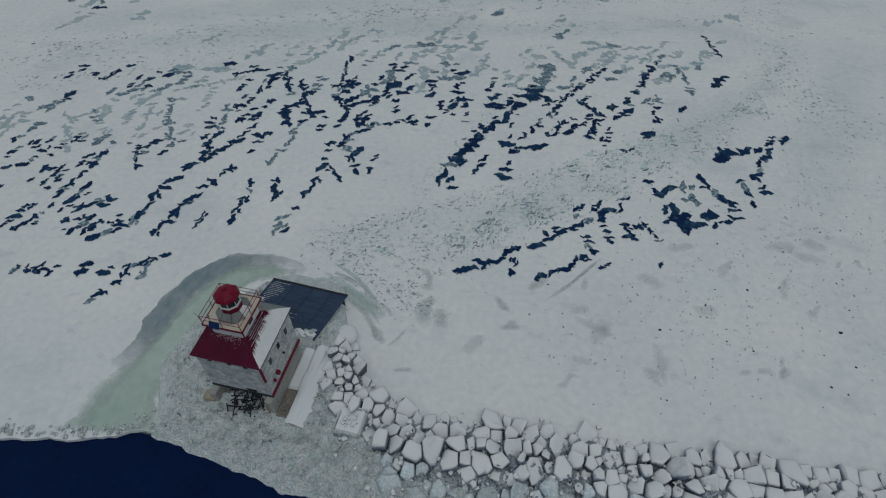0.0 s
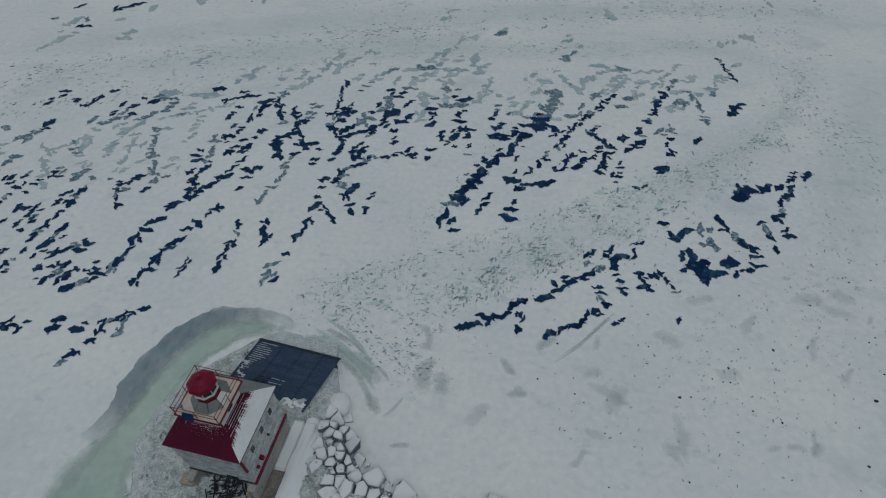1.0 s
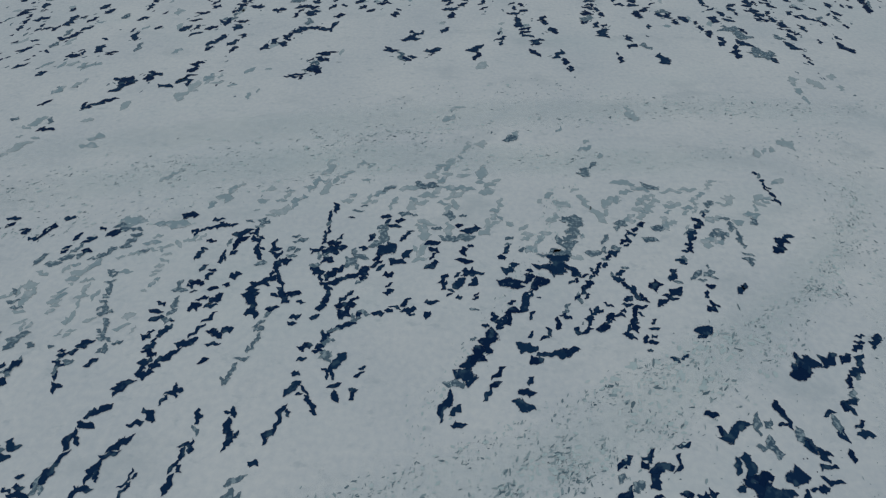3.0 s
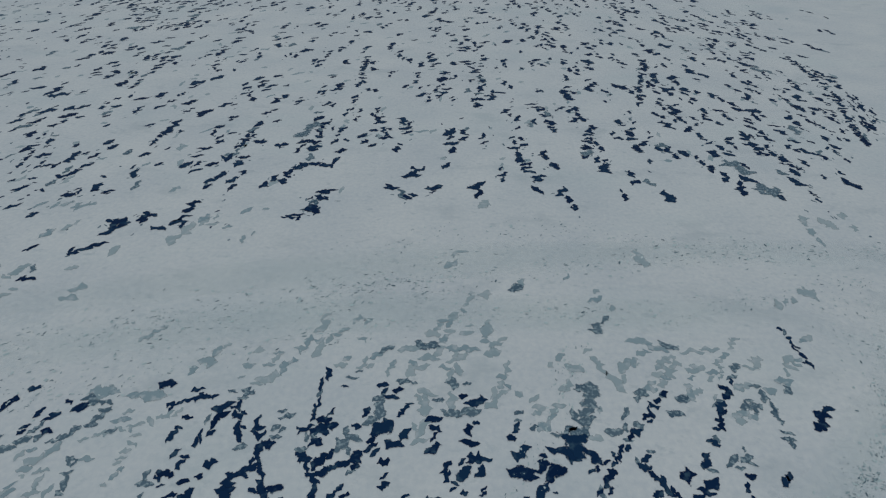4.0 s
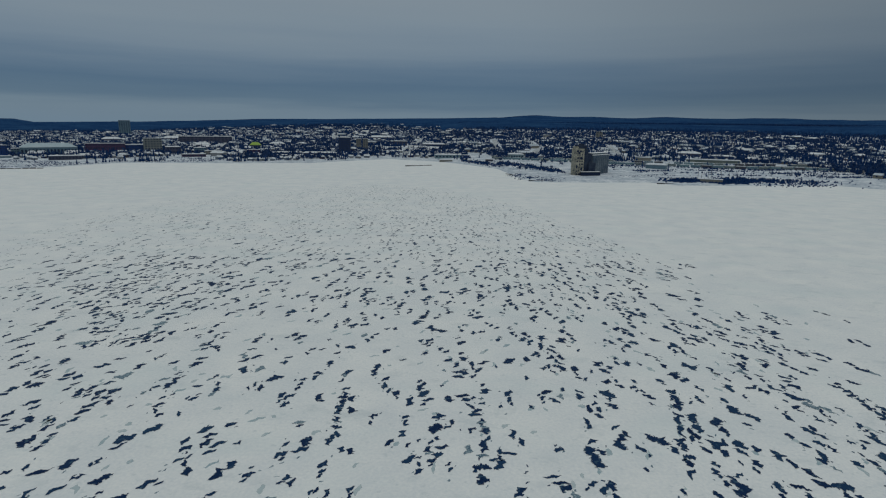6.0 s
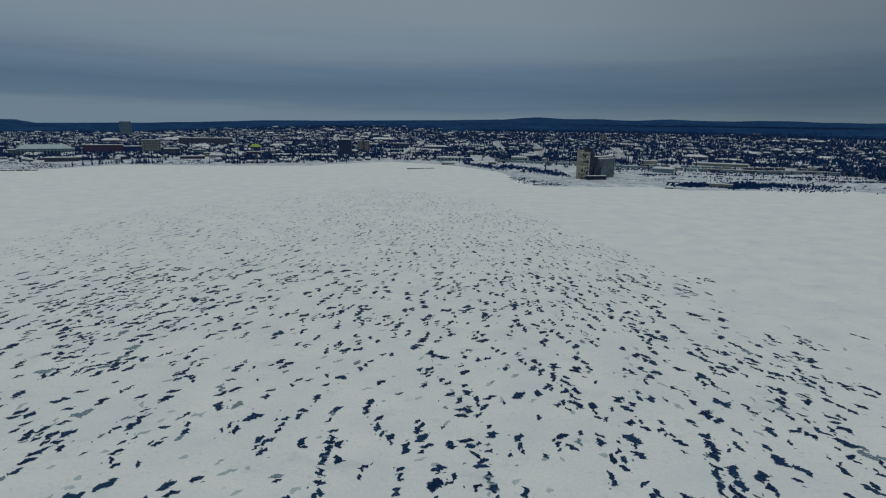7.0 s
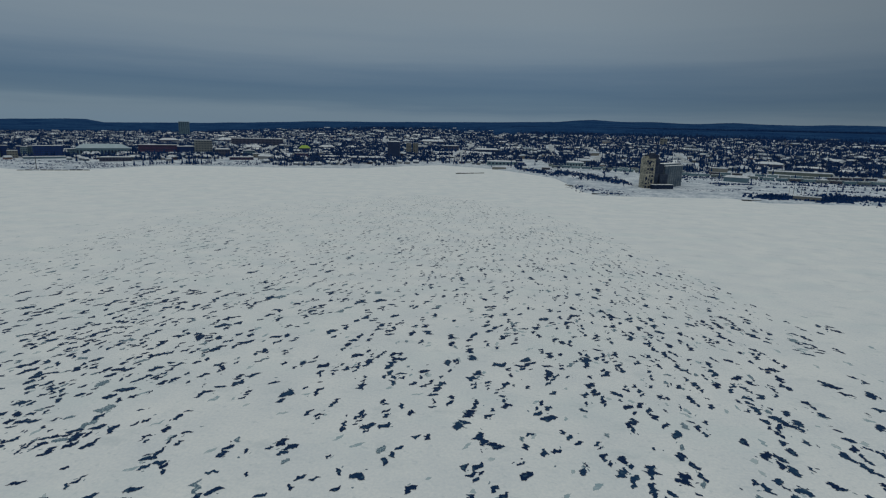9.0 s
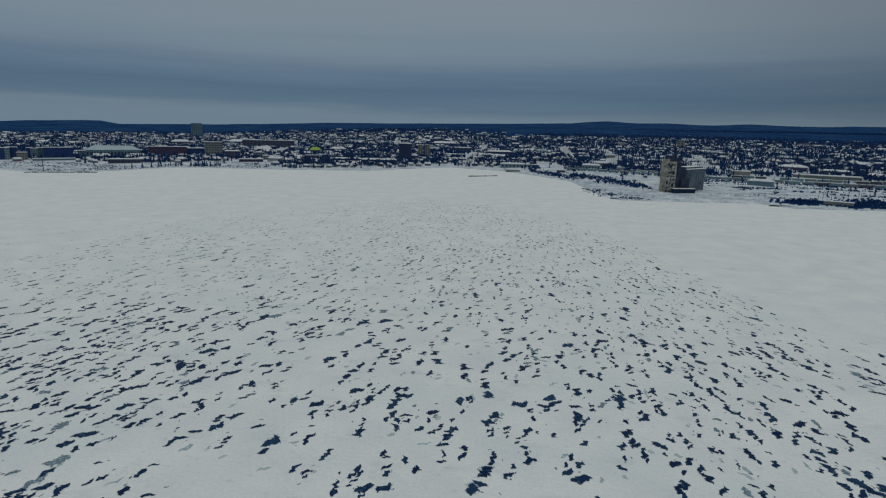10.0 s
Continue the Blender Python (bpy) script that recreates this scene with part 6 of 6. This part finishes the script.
    block("hall", -208, 2002, 7, 81, 40, 7.5, BLUED_BROWN, "long hall with a snowy roof", "hall", 0, 0, 5.7)
    block("brown_block", -121, 1721, 1, 42, 20, 12.8, BLUED_BROWN, "brown low brick block with snow, blue cast in its colour", "building", 2, 6, 1.6)
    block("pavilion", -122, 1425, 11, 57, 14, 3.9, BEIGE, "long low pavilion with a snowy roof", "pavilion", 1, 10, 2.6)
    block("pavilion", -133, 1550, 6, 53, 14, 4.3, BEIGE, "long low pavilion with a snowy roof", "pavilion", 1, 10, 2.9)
    block("school", -19, 1611, 6, 64, 26, 10.3, BLUED_DARKBRICK, "long dark school building with snowy roof", "school", 2, 10, 3.7)
    block("warehouse", 17, 1261, 4, 59, 24, 7.3, TEAL, "pale teal lakefront warehouse", "warehouse", 1, 8, 2.2)
    block("warehouse", 55, 1240, -3, 14, 16, 7.1, NAVY, "small blue warehouse by the lake", "warehouse", 1, 3, 0.5)
    block("tan_shed", 11, 1172, -2, 26, 10, 3.6, TAN, "low tan shed at the shore", "shed", 0, 0, 0.7)
    block("warehouse", 148, 1152, -7, 30, 24, 8.9, TEAL, "pale teal warehouse by the rail yard", "warehouse", 1, 6, 2.5)
    block("red_house", 194, 1301, -11, 11, 12, 6.9, BLUED_BRICK, "red house with a snowy roof", "house", 1, 2, 2.9)
    block("long_shed", 394, 1133, -27, 28, 16, 6.7, TAN, "long tan shed by the rail yard", "shed", 0, 0, 1.0)
    block("hall", 546, 1276, -29, 48, 40, 5.3, BLUED_BROWN, "long hall with a broad snowy roof", "hall", 0, 0, 4.3)
    block("yellow_warehouse", 521, 1116, -25, 92, 22, 5.2, DULLYELLOW, "long dull yellow warehouse by the tracks", "warehouse", 0, 0, 1.1)
    block("blue_shed", 360, 980, -30, 32, 18, 6.8, BLUEGREY, "low blue-grey shed with snow on its roof", "shed", 0, 0, 2.8)
    block("tan_tower", 547, 1971, -23, 20, 14, 21.4, TAN, "tan church tower up in the town", "tower", 3, 2, 0.0)
    block("hall", 588, 1212, -28, 45, 30, 4.0, BLUED_BROWN, "hall with a broad snowy roof", "hall", 0, 0, 2.5)
    block("tower_block", -1376, 2490, 27, 43, 28, 60.5, BLUEGREY, "tall blue-grey apartment tower on the town's rise", "tower block", 12, 5, 0.0)
    block("scrap_shed", 364, 800, -28, 27, 8, 4.5, TAN, "low tan shed among scrap heaps on the spit", "shed")


large_buildings()


def town():
    rng = random.Random(41)
    proto = []
    for k in range(10):
        wv, wf, rv, rf = house_geometry(rng, rng.uniform(6.5, 11), rng.uniform(5.5, 8), rng.uniform(3.4, 5.6), rng.uniform(1.3, 2.5))
        proto.append((wv, wf, rv, rf))
    walls, roofs = ([], []), ([], [])
    count = 0
    row = 70.0
    paints = [material("house_paint", tuple(c * 0.8 for c in tone), tone, scale=0.3, rough=0.8) for tone in ((0.22, 0.23, 0.25), (0.06, 0.05, 0.075), (0.15, 0.19, 0.24), (0.28, 0.29, 0.31), (0.08, 0.105, 0.15))]
    while row < 2500:
        x = -1.0 * (1100 + row)
        while x < 0.72 * (1100 + row):
            x += rng.uniform(10, 18) * (1.15 if row > 1200 else 1)
            y = float(np.interp(x, SHORE_X, SHORE_Y)) + row + rng.uniform(-7, 7) + 0.05 * x
            u = x / y
            dense = noise.noise((x * 0.010, y * 0.006, 3.0)) + 0.22 + (0.2 if u < -0.3 else 0) - (0.25 if u > 0.02 and row > 800 else 0) - (0.5 if u > 0.05 and row > 1500 + 600 * (0.3 - u) else 0) - (0.5 if row > 2000 else 0) - (1.2 if 60 < x < 640 and row < 330 else 0) - (1.2 if x < -430 and row < 190 else 0)
            if x < -430 and row < 190 or rng.random() > 0.30 + dense * 0.8 or not free(x, y, 9) or road_near(x, y):
                continue
            turn = rng.choice((0, math.pi / 2)) + 0.35 * math.sin(x * 0.002) + rng.gauss(0, 0.06)
            z = ground_at(x, y)
            wv, wf, rv, rf = rng.choice(proto)
            big = rng.uniform(0.8, 1.25) if rng.random() > 0.12 else rng.uniform(1.6, 3.2) if row > 150 else 1.3
            wv, rv = [(a * big, b * big, c * (1 + 0.25 * (big - 1))) for a, b, c in wv], [(a * big, b * big, c * (1 + 0.25 * (big - 1))) for a, b, c in rv]
            if count < 230 and row < 360 and -0.75 < u < 0.5:
                root = thing("house", pose(x, y, z, 0, 0, math.degrees(turn)), "small town house with a snow-covered gable roof", "house", "houses by the shore")
                mesh_of("wall", wv, wf, rng.choice(paints), root)
                mesh_of("roof", rv, rf, ROOF_SNOW, root, "snow-covered roof")
                count += 1
            else:
                for store, (v, f) in ((walls, (wv, wf)), (roofs, (rv, rf))):
                    base = len(store[0])
                    store[0].extend(put(v, x, y, z, turn))
                    store[1].extend([tuple(i + base for i in q) for q in f])
        row += rng.uniform(26, 36) * (1 + row / 3000)
    tagged(mesh_of("town_house_walls", *walls, WALLS), "painted walls of many small town houses", "houses", kind="stuff")
    tagged(mesh_of("town_house_roofs", *roofs, ROOFS), "snow-covered gable roofs of many town houses", "roofs", kind="stuff")


town()


def conifer(rng, h):
    """Tiers of drooping boughs, each tier a ragged skirt."""
    v, f = [], []
    tiers = 4
    for k in range(tiers):
        z0, z1, r = h * (0.10 + 0.22 * k), h * (0.42 + 0.195 * k), h * 0.19 * (1 - 0.21 * k)
        base, n = len(v), 7
        v += [(r * rng.uniform(0.6, 1.25) * math.cos(6.283 * i / n + k), r * rng.uniform(0.6, 1.25) * math.sin(6.283 * i / n + k), z0 + rng.uniform(-0.04, 0.04) * h) for i in range(n)] + [(0, 0, min(h, z1))]
        f += [(base + i, base + (i + 1) % n, base + n) for i in range(n)]
    return v, f


def bare_tree(rng, h):
    """A crown of many thin upward sprays, with gaps."""
    v, f = [], []
    for k in range(16):
        q, e = rng.uniform(0, 6.283), rng.uniform(0.25, 1.0)
        r = h * 0.36 * math.sqrt(rng.random())
        z = h * (0.35 + 0.55 * rng.random() * (1 - (r / (h * 0.5)) ** 2))
        p = (r * math.cos(q), r * math.sin(q), z)
        s = h * rng.uniform(0.08, 0.17)
        t = q + rng.uniform(-1, 1)
        base = len(v)
        v += [(p[0] * 0.6, p[1] * 0.6, p[2] - s * 1.6), (p[0] + s * math.cos(t + 1.6), p[1] + s * math.sin(t + 1.6), p[2]), (p[0] * 1.1, p[1] * 1.1, p[2] + s), (p[0] - s * math.cos(t + 1.6), p[1] - s * math.sin(t + 1.6), p[2])]
        f.append((base, base + 1, base + 2, base + 3))
    base = len(v)
    w = h * 0.02
    v += [(-w, 0, -0.5), (w, 0, -0.5), (0, w, -0.5), (0, 0, h * 0.7)]
    f += [(base, base + 1, base + 3), (base + 1, base + 2, base + 3), (base + 2, base, base + 3)]
    return v, f


def woods():
    rng = random.Random(77)
    pines, bare = [conifer(rng, 1.0) for _ in range(8)], [bare_tree(rng, 1.0) for _ in range(8)]
    dark, thin = ([], []), ([], [])
    for _ in range(96000):
        row = 25 + 2650 * rng.random() ** 1.15
        x = rng.uniform(-1.0, 0.72) * (1100 + row)
        y = float(np.interp(x, SHORE_X, SHORE_Y)) + row
        u = x / y
        clump = noise.noise((x * 0.025, y * 0.012, 8.0))
        far = max(0, (row - 900) / 1600)
        if row < 90 and rng.random() < 0.94 or 60 < x < 640 and row < 330 and rng.random() < 0.975 or x < -430 and row < 190 and rng.random() < (0.997 if x < -600 else 0.95):
            continue
        if rng.random() > (0.82 if u < -0.3 else 0.9) + 1.1 * clump + 0.5 * far - road_near(x, y) or not free(x, y, 4):
            continue
        z, turn = ground_at(x, y), rng.uniform(0, 6.28)
        pine = noise.noise((x * 0.004, y * 0.004, 1.0)) + rng.uniform(-0.5, 0.5) > -0.05
        v, f = rng.choice(pines if pine else bare)
        h = rng.uniform(5, 14.5) if pine else rng.uniform(6, 11)
        wide = h * (1.0 if pine else 1.2)
        store = dark if pine else thin
        base = len(store[0])
        store[0].extend(put([(a * wide, b * wide, c * h) for a, b, c in v], x, y, z, turn))
        store[1].extend([tuple(i + base for i in q) for q in f])
    tagged(mesh_of("conifers", *dark, HAZY_PINE), "dark conifers scattered through the town, tinted haze blue", "trees", kind="stuff")
    tagged(mesh_of("bare_trees", *thin, HAZY_TWIG), "bare deciduous trees through the town, tinted haze blue", "trees", kind="stuff")


woods()

# ---------------------------------------------------------------- grain elevator and large buildings
OLD_CONCRETE = material("stained_old_concrete", (0.045, 0.06, 0.075), (0.50, 0.47, 0.37), scale=0.11, rough=0.85, fine=5, bump=0.2)
DARK_CONCRETE = material("dark_concrete", (0.008, 0.018, 0.048), (0.050, 0.066, 0.095), scale=0.14, rough=0.85, fine=6)
SILO = material("grey_silo_concrete", (0.045, 0.075, 0.12), (0.17, 0.205, 0.235), scale=0.06, rough=0.85, fine=6)
DARK = material("dark_void", (0.006, 0.016, 0.045), (0.013, 0.028, 0.065), scale=0.3, rough=0.8)


def grain_elevator():
    root = thing("grain_elevator", pose(206, 871, 1.0, 0, 0, 14), "derelict concrete grain elevator with a tall workhouse and silos", "grain elevator")
    tower = part("workhouse", box(-9, 4, 0, 15, -2, 40, 0.4), OLD_CONCRETE, root, "tan stained workhouse tower")
    part("headhouse", box(-6.5, 8.5, 2, 12, 40.004, 45.0, 0.3), DARK_CONCRETE, root, "ragged top storey of the tower")
    part("lift_shaft", box(-2.5, 4.6, 4, 8, 45.004, 47.2, 0.2), DARK_CONCRETE, root)
    part("broken_storey", box(-8.4, -5.6, 5, 13, 40.004, 43, 0.3), OLD_CONCRETE, root)
    for x, h in ((-8.8, 41.6), (-7.2, 40.9), (-6.6, 42.6), (-7.9, 43.4)):
        part("broken_pier", box(x, x + 0.9, 0.6, 1.8, 40.004, h, 0.1), OLD_CONCRETE, tower, "stump of a broken wall pier")
    rng = random.Random(12)
    for k in range(8):                                   # broken windows and torn openings
        z = 2 + 4.7 * k
        for i in range(3):
            if rng.random() < 0.72:
                s, t = rng.uniform(1.2, 3.4), rng.uniform(1.6, 3.8)
                a = -8.6 + 3.9 * i + rng.uniform(-0.3, 1.2)
                e = min(3.8, a + s)
                m = (a + e) / 2
                rim = [(a, z + t * 0.2), (a + 0.3 * s, z), (e - 0.1 * s, z + 0.1 * t), (e, z + 0.55 * t), (m + 0.2 * s, min(39.5, z + t)), (m - 0.15 * s, min(39.5, z + 0.75 * t)), (a + 0.05 * s, min(39.5, z + 0.9 * t))]
                part("broken_window", prism(bmesh.new(), [[(p, q, r) for p, r in rim] for q in (-0.004, -0.14)]), DARK, tower)
            if rng.random() < 0.6:
                part("broken_window", box(4.004, 4.12, 1 + 4.6 * i, 3.8 + 4.6 * i, z, z + rng.uniform(1.4, 3.6)), DARK, tower)
    for x, z, w, h in ((-8.9, 12, 3.4, 5), (-2, 24, 4, 5), (-1.5, 8, 3.5, 5), (-6, 32, 3.6, 4)):
        rim = [(x, z + 0.3 * h), (x + 0.4 * w, z), (x + w, z + 0.25 * h), (x + 0.8 * w, z + 0.7 * h), (x + 0.5 * w, z + h), (x + 0.1 * w, z + 0.8 * h)]
        part("torn_hole", prism(bmesh.new(), [[(p, q, r) for p, r in rim] for q in (-0.004, -0.18)]), DARK, tower)
    back = pose(19.6, 0.3, 0, 0, 0, 33)                  # the silo block runs back from its near corner
    # The body's dark colour stands in for shade in the gaps between silos.
    part("silo_body", box(0, 50, 2.6, 17, -2, 30, 0.3, m=back), DARK_CONCRETE, root)
    for k in range(8):
        x, y, _ = back @ Vector((3.1 + 6.2 * k, 1.9, 0))
        part("silo", prism(bmesh.new(), [ring(2.72, z, 16, 0, x, y) for z in (-2, 30.3)]), SILO, root)
    for k in range(3):
        x, y, _ = back @ Vector((0, 5.2 + 4.8 * k, 0))
        part("silo", prism(bmesh.new(), [ring(2.4, z, 16, 0, x, y) for z in (-2, 30.25)]), SILO, root)
    part("silo_gallery", box(0, 50, 5, 14, 30.35, 33, 0.2, m=back), SILO, root, "long gallery over the silos")
    part("gallery_snow", box(-0.3, 50.3, 4.6, 14.4, 33.004, 33.6, 0.2, m=back), SNOW, root, "snow on the gallery roof")
    part("silo_snow", box(-1, 51, 0.2, 4.55, 30.35, 30.9, 0.15, m=back), SNOW, root)
    part("dark_annex", box(4.14, 10.6, 1, 12, -2, 39.9, 0.3), DARK_CONCRETE, root, "dark annex between tower and silos")
    part("dark_annex", box(10.62, 17.0, 1, 12, -2, 33.5, 0.3), DARK_CONCRETE, root, "stepped dark annex beside the silos")
    part("dark_annex", box(10.7, 22, -2, 0.98, -2, 20, 0.3), DARK_CONCRETE, root, "lower dark annex before the silos")
    part("shed_annex", box(-2, 27, -9, -2.1, -2, 7, 0.3), DARK, root, "low dark loading shed")
    part("annex_snow", box(-2.2, 27.2, -9.2, -2.0, 7.004, 7.4, 0.1), SNOW, root)


grain_elevator()


def railway():
    """Standing lines of goods wagons behind the shore."""
    rng = random.Random(9)
    colours = [material("wagon_paint", tuple(c * 0.8 for c in t), t, scale=0.4, rough=0.6) for t in ((0.12, 0.20, 0.25), (0.15, 0.19, 0.20), (0.07, 0.075, 0.10), (0.17, 0.26, 0.30))]
    for line, (x0, y0, x1, y1) in enumerate(((95, 1138, 330, 1050), (110, 1168, 330, 1082), (300, 1042, 640, 975), (330, 1078, 700, 1010), (420, 1010, 700, 950))):
        n = int(math.hypot(x1 - x0, y1 - y0) / 17)
        turn = math.degrees(math.atan2(y1 - y0, x1 - x0))
        for k in range(n):
            if rng.random() < 0.12:
                continue
            x, y = x0 + (x1 - x0) * k / n, y0 + (y1 - y0) * k / n
            root = thing("rail_wagon", pose(x, y, ground_at(x, y), 0, 0, turn), "standing covered goods wagon with snow on top", "rail wagon", "goods wagons")
            part("body", box(-7.6, 7.6, -1.5, 1.5, 0.9, 4.6, 0.2), rng.choice(colours), root)
            part("roof_snow", box(-7.5, 7.5, -1.4, 1.4, 4.604, 4.8, 0.08), SNOW, root)
            for s in (-5.4, 5.4):
                part("bogie", box(s - 1.2, s + 1.2, -1.2, 1.2, -0.2, 0.9, 0.1), DARK, root)


railway()


def shore_things():
    rng = random.Random(66)
    # dark heaps of brush and scrap on the spits
    v, f = [], []

    def chunk(x, y, s, h, sink=0.3):
        z, t, base = max(0.1, ground_at(x, y)), rng.uniform(0, 3.1), len(v)
        for i in range(4):
            q = t + 1.571 * i
            v.append((x + s * math.cos(q) * rng.uniform(0.5, 1.3), y + s * math.sin(q) * rng.uniform(0.4, 0.9), z - sink))
        v.append((x + rng.uniform(-0.6, 0.6) * s, y + rng.uniform(-0.4, 0.4) * s, z + h))
        v.append((x + rng.uniform(-0.6, 0.6) * s, y + rng.uniform(-0.4, 0.4) * s, z + h * rng.uniform(0.6, 1.0)))
        f.extend(((base, base + 1, base + 4), (base + 1, base + 5, base + 4), (base + 1, base + 2, base + 5), (base + 2, base + 3, base + 5), (base + 3, base + 4, base + 5), (base + 3, base, base + 4)))

    # centre, spread, count and height of each heap
    for cx, cy, sx, sy, n, top in ((330, 808, 11, 8, 330, 5.0), (347, 822, 12, 12, 200, 3.5), (380, 794, 11, 6, 240, 4.0), (398, 812, 16, 12, 300, 4.2), (425, 830, 24, 16, 300, 4.0), (470, 815, 40, 22, 420, 4.0),
                                   (300, 868, 26, 7, 60, 1.2), (330, 878, 16, 4, 40, 1.4), (318, 842, 8, 3, 30, 1.5), (120, 830, 9, 9, 50, 1.8), (142, 802, 9, 5, 60, 1.6), (158, 822, 8, 5, 30, 1.2), (112, 868, 7, 9, 50, 1.6)):
        for _ in range(n):
            x, y = rng.gauss(cx, sx), rng.gauss(cy, sy)
            near = math.exp(-((x - cx) / sx) ** 2 - ((y - cy) / sy) ** 2)
            chunk(x, y, rng.uniform(0.7, 2.6), top * rng.uniform(0.25, 0.6) + top * 0.5 * near * rng.random())
    for k in range(1700):                                # brush on the point by the warehouses
        x = rng.uniform(42, 190)
        y = np.interp(x, (42, 110, 190), (1185, 1035, 915)) + rng.gauss(12, 24)
        if y > np.interp(x, SHORE_X, SHORE_Y) + 6 and noise.noise((x * 0.05, y * 0.05, 2)) > -0.3:
            chunk(x, y, rng.uniform(0.8, 2.4), rng.uniform(0.6, 2.6))
    for k in range(9000):                                # scrub along the rail yard
        x = rng.uniform(255, 720)
        y = np.interp(x, (255, 400, 720), (985, 960, 880)) + rng.uniform(-60, 150)
        streak = noise.noise((x * 0.012 + y * 0.004, y * 0.06, 4))
        if streak > rng.uniform(-0.05, 0.35) and free(x, y, 1):
            chunk(x, y, rng.uniform(0.8, 2.2), rng.uniform(0.5, 2.4))
    for k in range(2600):                                # reeds and brush on the marina's flats
        x = rng.uniform(-880, -420)
        y = float(np.interp(x, SHORE_X, SHORE_Y)) + rng.uniform(14, 150)
        if noise.noise((x * 0.02, y * 0.03, 6)) > -0.08 and free(x, y, 1):
            chunk(x, y, rng.uniform(0.8, 2.4), rng.uniform(0.3, 1.0))
    # The brush shares the conifers' tones, haze blue included.
    tagged(mesh_of("brush_heaps", v, f, HAZY_PINE), "heaps of brush and scrap along the shore, tinted haze blue", "brush", kind="stuff")
    # wharf remains and docks standing out of the ice
    for x0, y0, x1, y1, w, name, words in ((-62, 1039, -16, 1069, 2.2, "dock", "narrow dark dock in the ice"), (-676, 854, -593, 890, 2.6, "jetty", "long dark stone jetty"), (118, 800, 150, 792, 3, "wharf", "broken dark timber wharf in ice"),
                                         (112, 845, 142, 815, 3, "wharf", "broken dark timber wharf in ice"), (100, 905, 128, 850, 2.5, "wharf", "broken dark timber wharf in ice"), (137, 910, 190, 906, 2.5, "wharf", "long dark timber wharf in the snow"), (285, 786, 316, 779, 4, "wharf", "snowy wharf edge by the spit")):
        length, turn = math.hypot(x1 - x0, y1 - y0), math.degrees(math.atan2(y1 - y0, x1 - x0))
        root = thing(name, pose((x0 + x1) / 2, (y0 + y1) / 2, 0, 0, 0, turn), words, name)
        n = max(2, int(length / 9))
        for k in range(n):
            a = -length / 2 + length * k / n
            part("deck", box(a + rng.uniform(0, 1.2), a + length / n - rng.uniform(0, 1.2), -w / 2, w / 2, -0.4, rng.uniform(0.7, 1.5), 0.15), TIMBER, root)
    mast = thing("mast", pose(-662, 872, 0.6), "slender dark mast on the jetty", "mast")
    part("pole", rod((0, 0, -0.6), (0, 0, 21), 0.5, 6, r2=0.25), TIMBER, mast)
    for x in (368, 374, 383, 391, 402, 415, 428):          # bare poles by the heaps
        y = 850 + 6 * math.sin(x)
        pole = thing("pole", pose(x, y, ground_at(x, y)), "bare dark timber pole in the snow", "pole", "timber poles")
        part("shaft", rod((0, 0, -0.5), (0.2, 0, rng.uniform(8, 12)), 0.28, 5, r2=0.16), TIMBER, pole)
    # shore trees
    for k in range(95):
        x = rng.choice((rng.gauss(-575, 8), rng.gauss(-525, 16), rng.gauss(-530, 14), rng.gauss(-520, 12), rng.gauss(-372, 8), rng.gauss(-205, 12), rng.gauss(-330, 60)))
        y = float(np.interp(x, SHORE_X, SHORE_Y)) + rng.uniform(16, 50)
        if not free(x, y, 5):
            continue
        h = rng.uniform(5, 11)
        root = thing("conifer", pose(x, y, ground_at(x, y)), "conifer on the snowy shore, tinted haze blue", "tree", "shore trees")
        part("trunk", rod((0, 0, -0.5), (0, 0, h * 0.8), 0.28, 5, r2=0.06), BARK, root)
        cv, cf = conifer(rng, h)
        cv2, cf2 = conifer(rng, h * 0.92)
        c, s = math.cos(0.4), math.sin(0.4)
        base = len(cv)
        cv += [(c * a - s * b, s * a + c * b, e + 0.3) for a, b, e in cv2]
        cf += [tuple(i + base for i in q) for q in cf2]
        mesh_of("crown", cv, cf, HAZY_PINE, root)


shore_things()
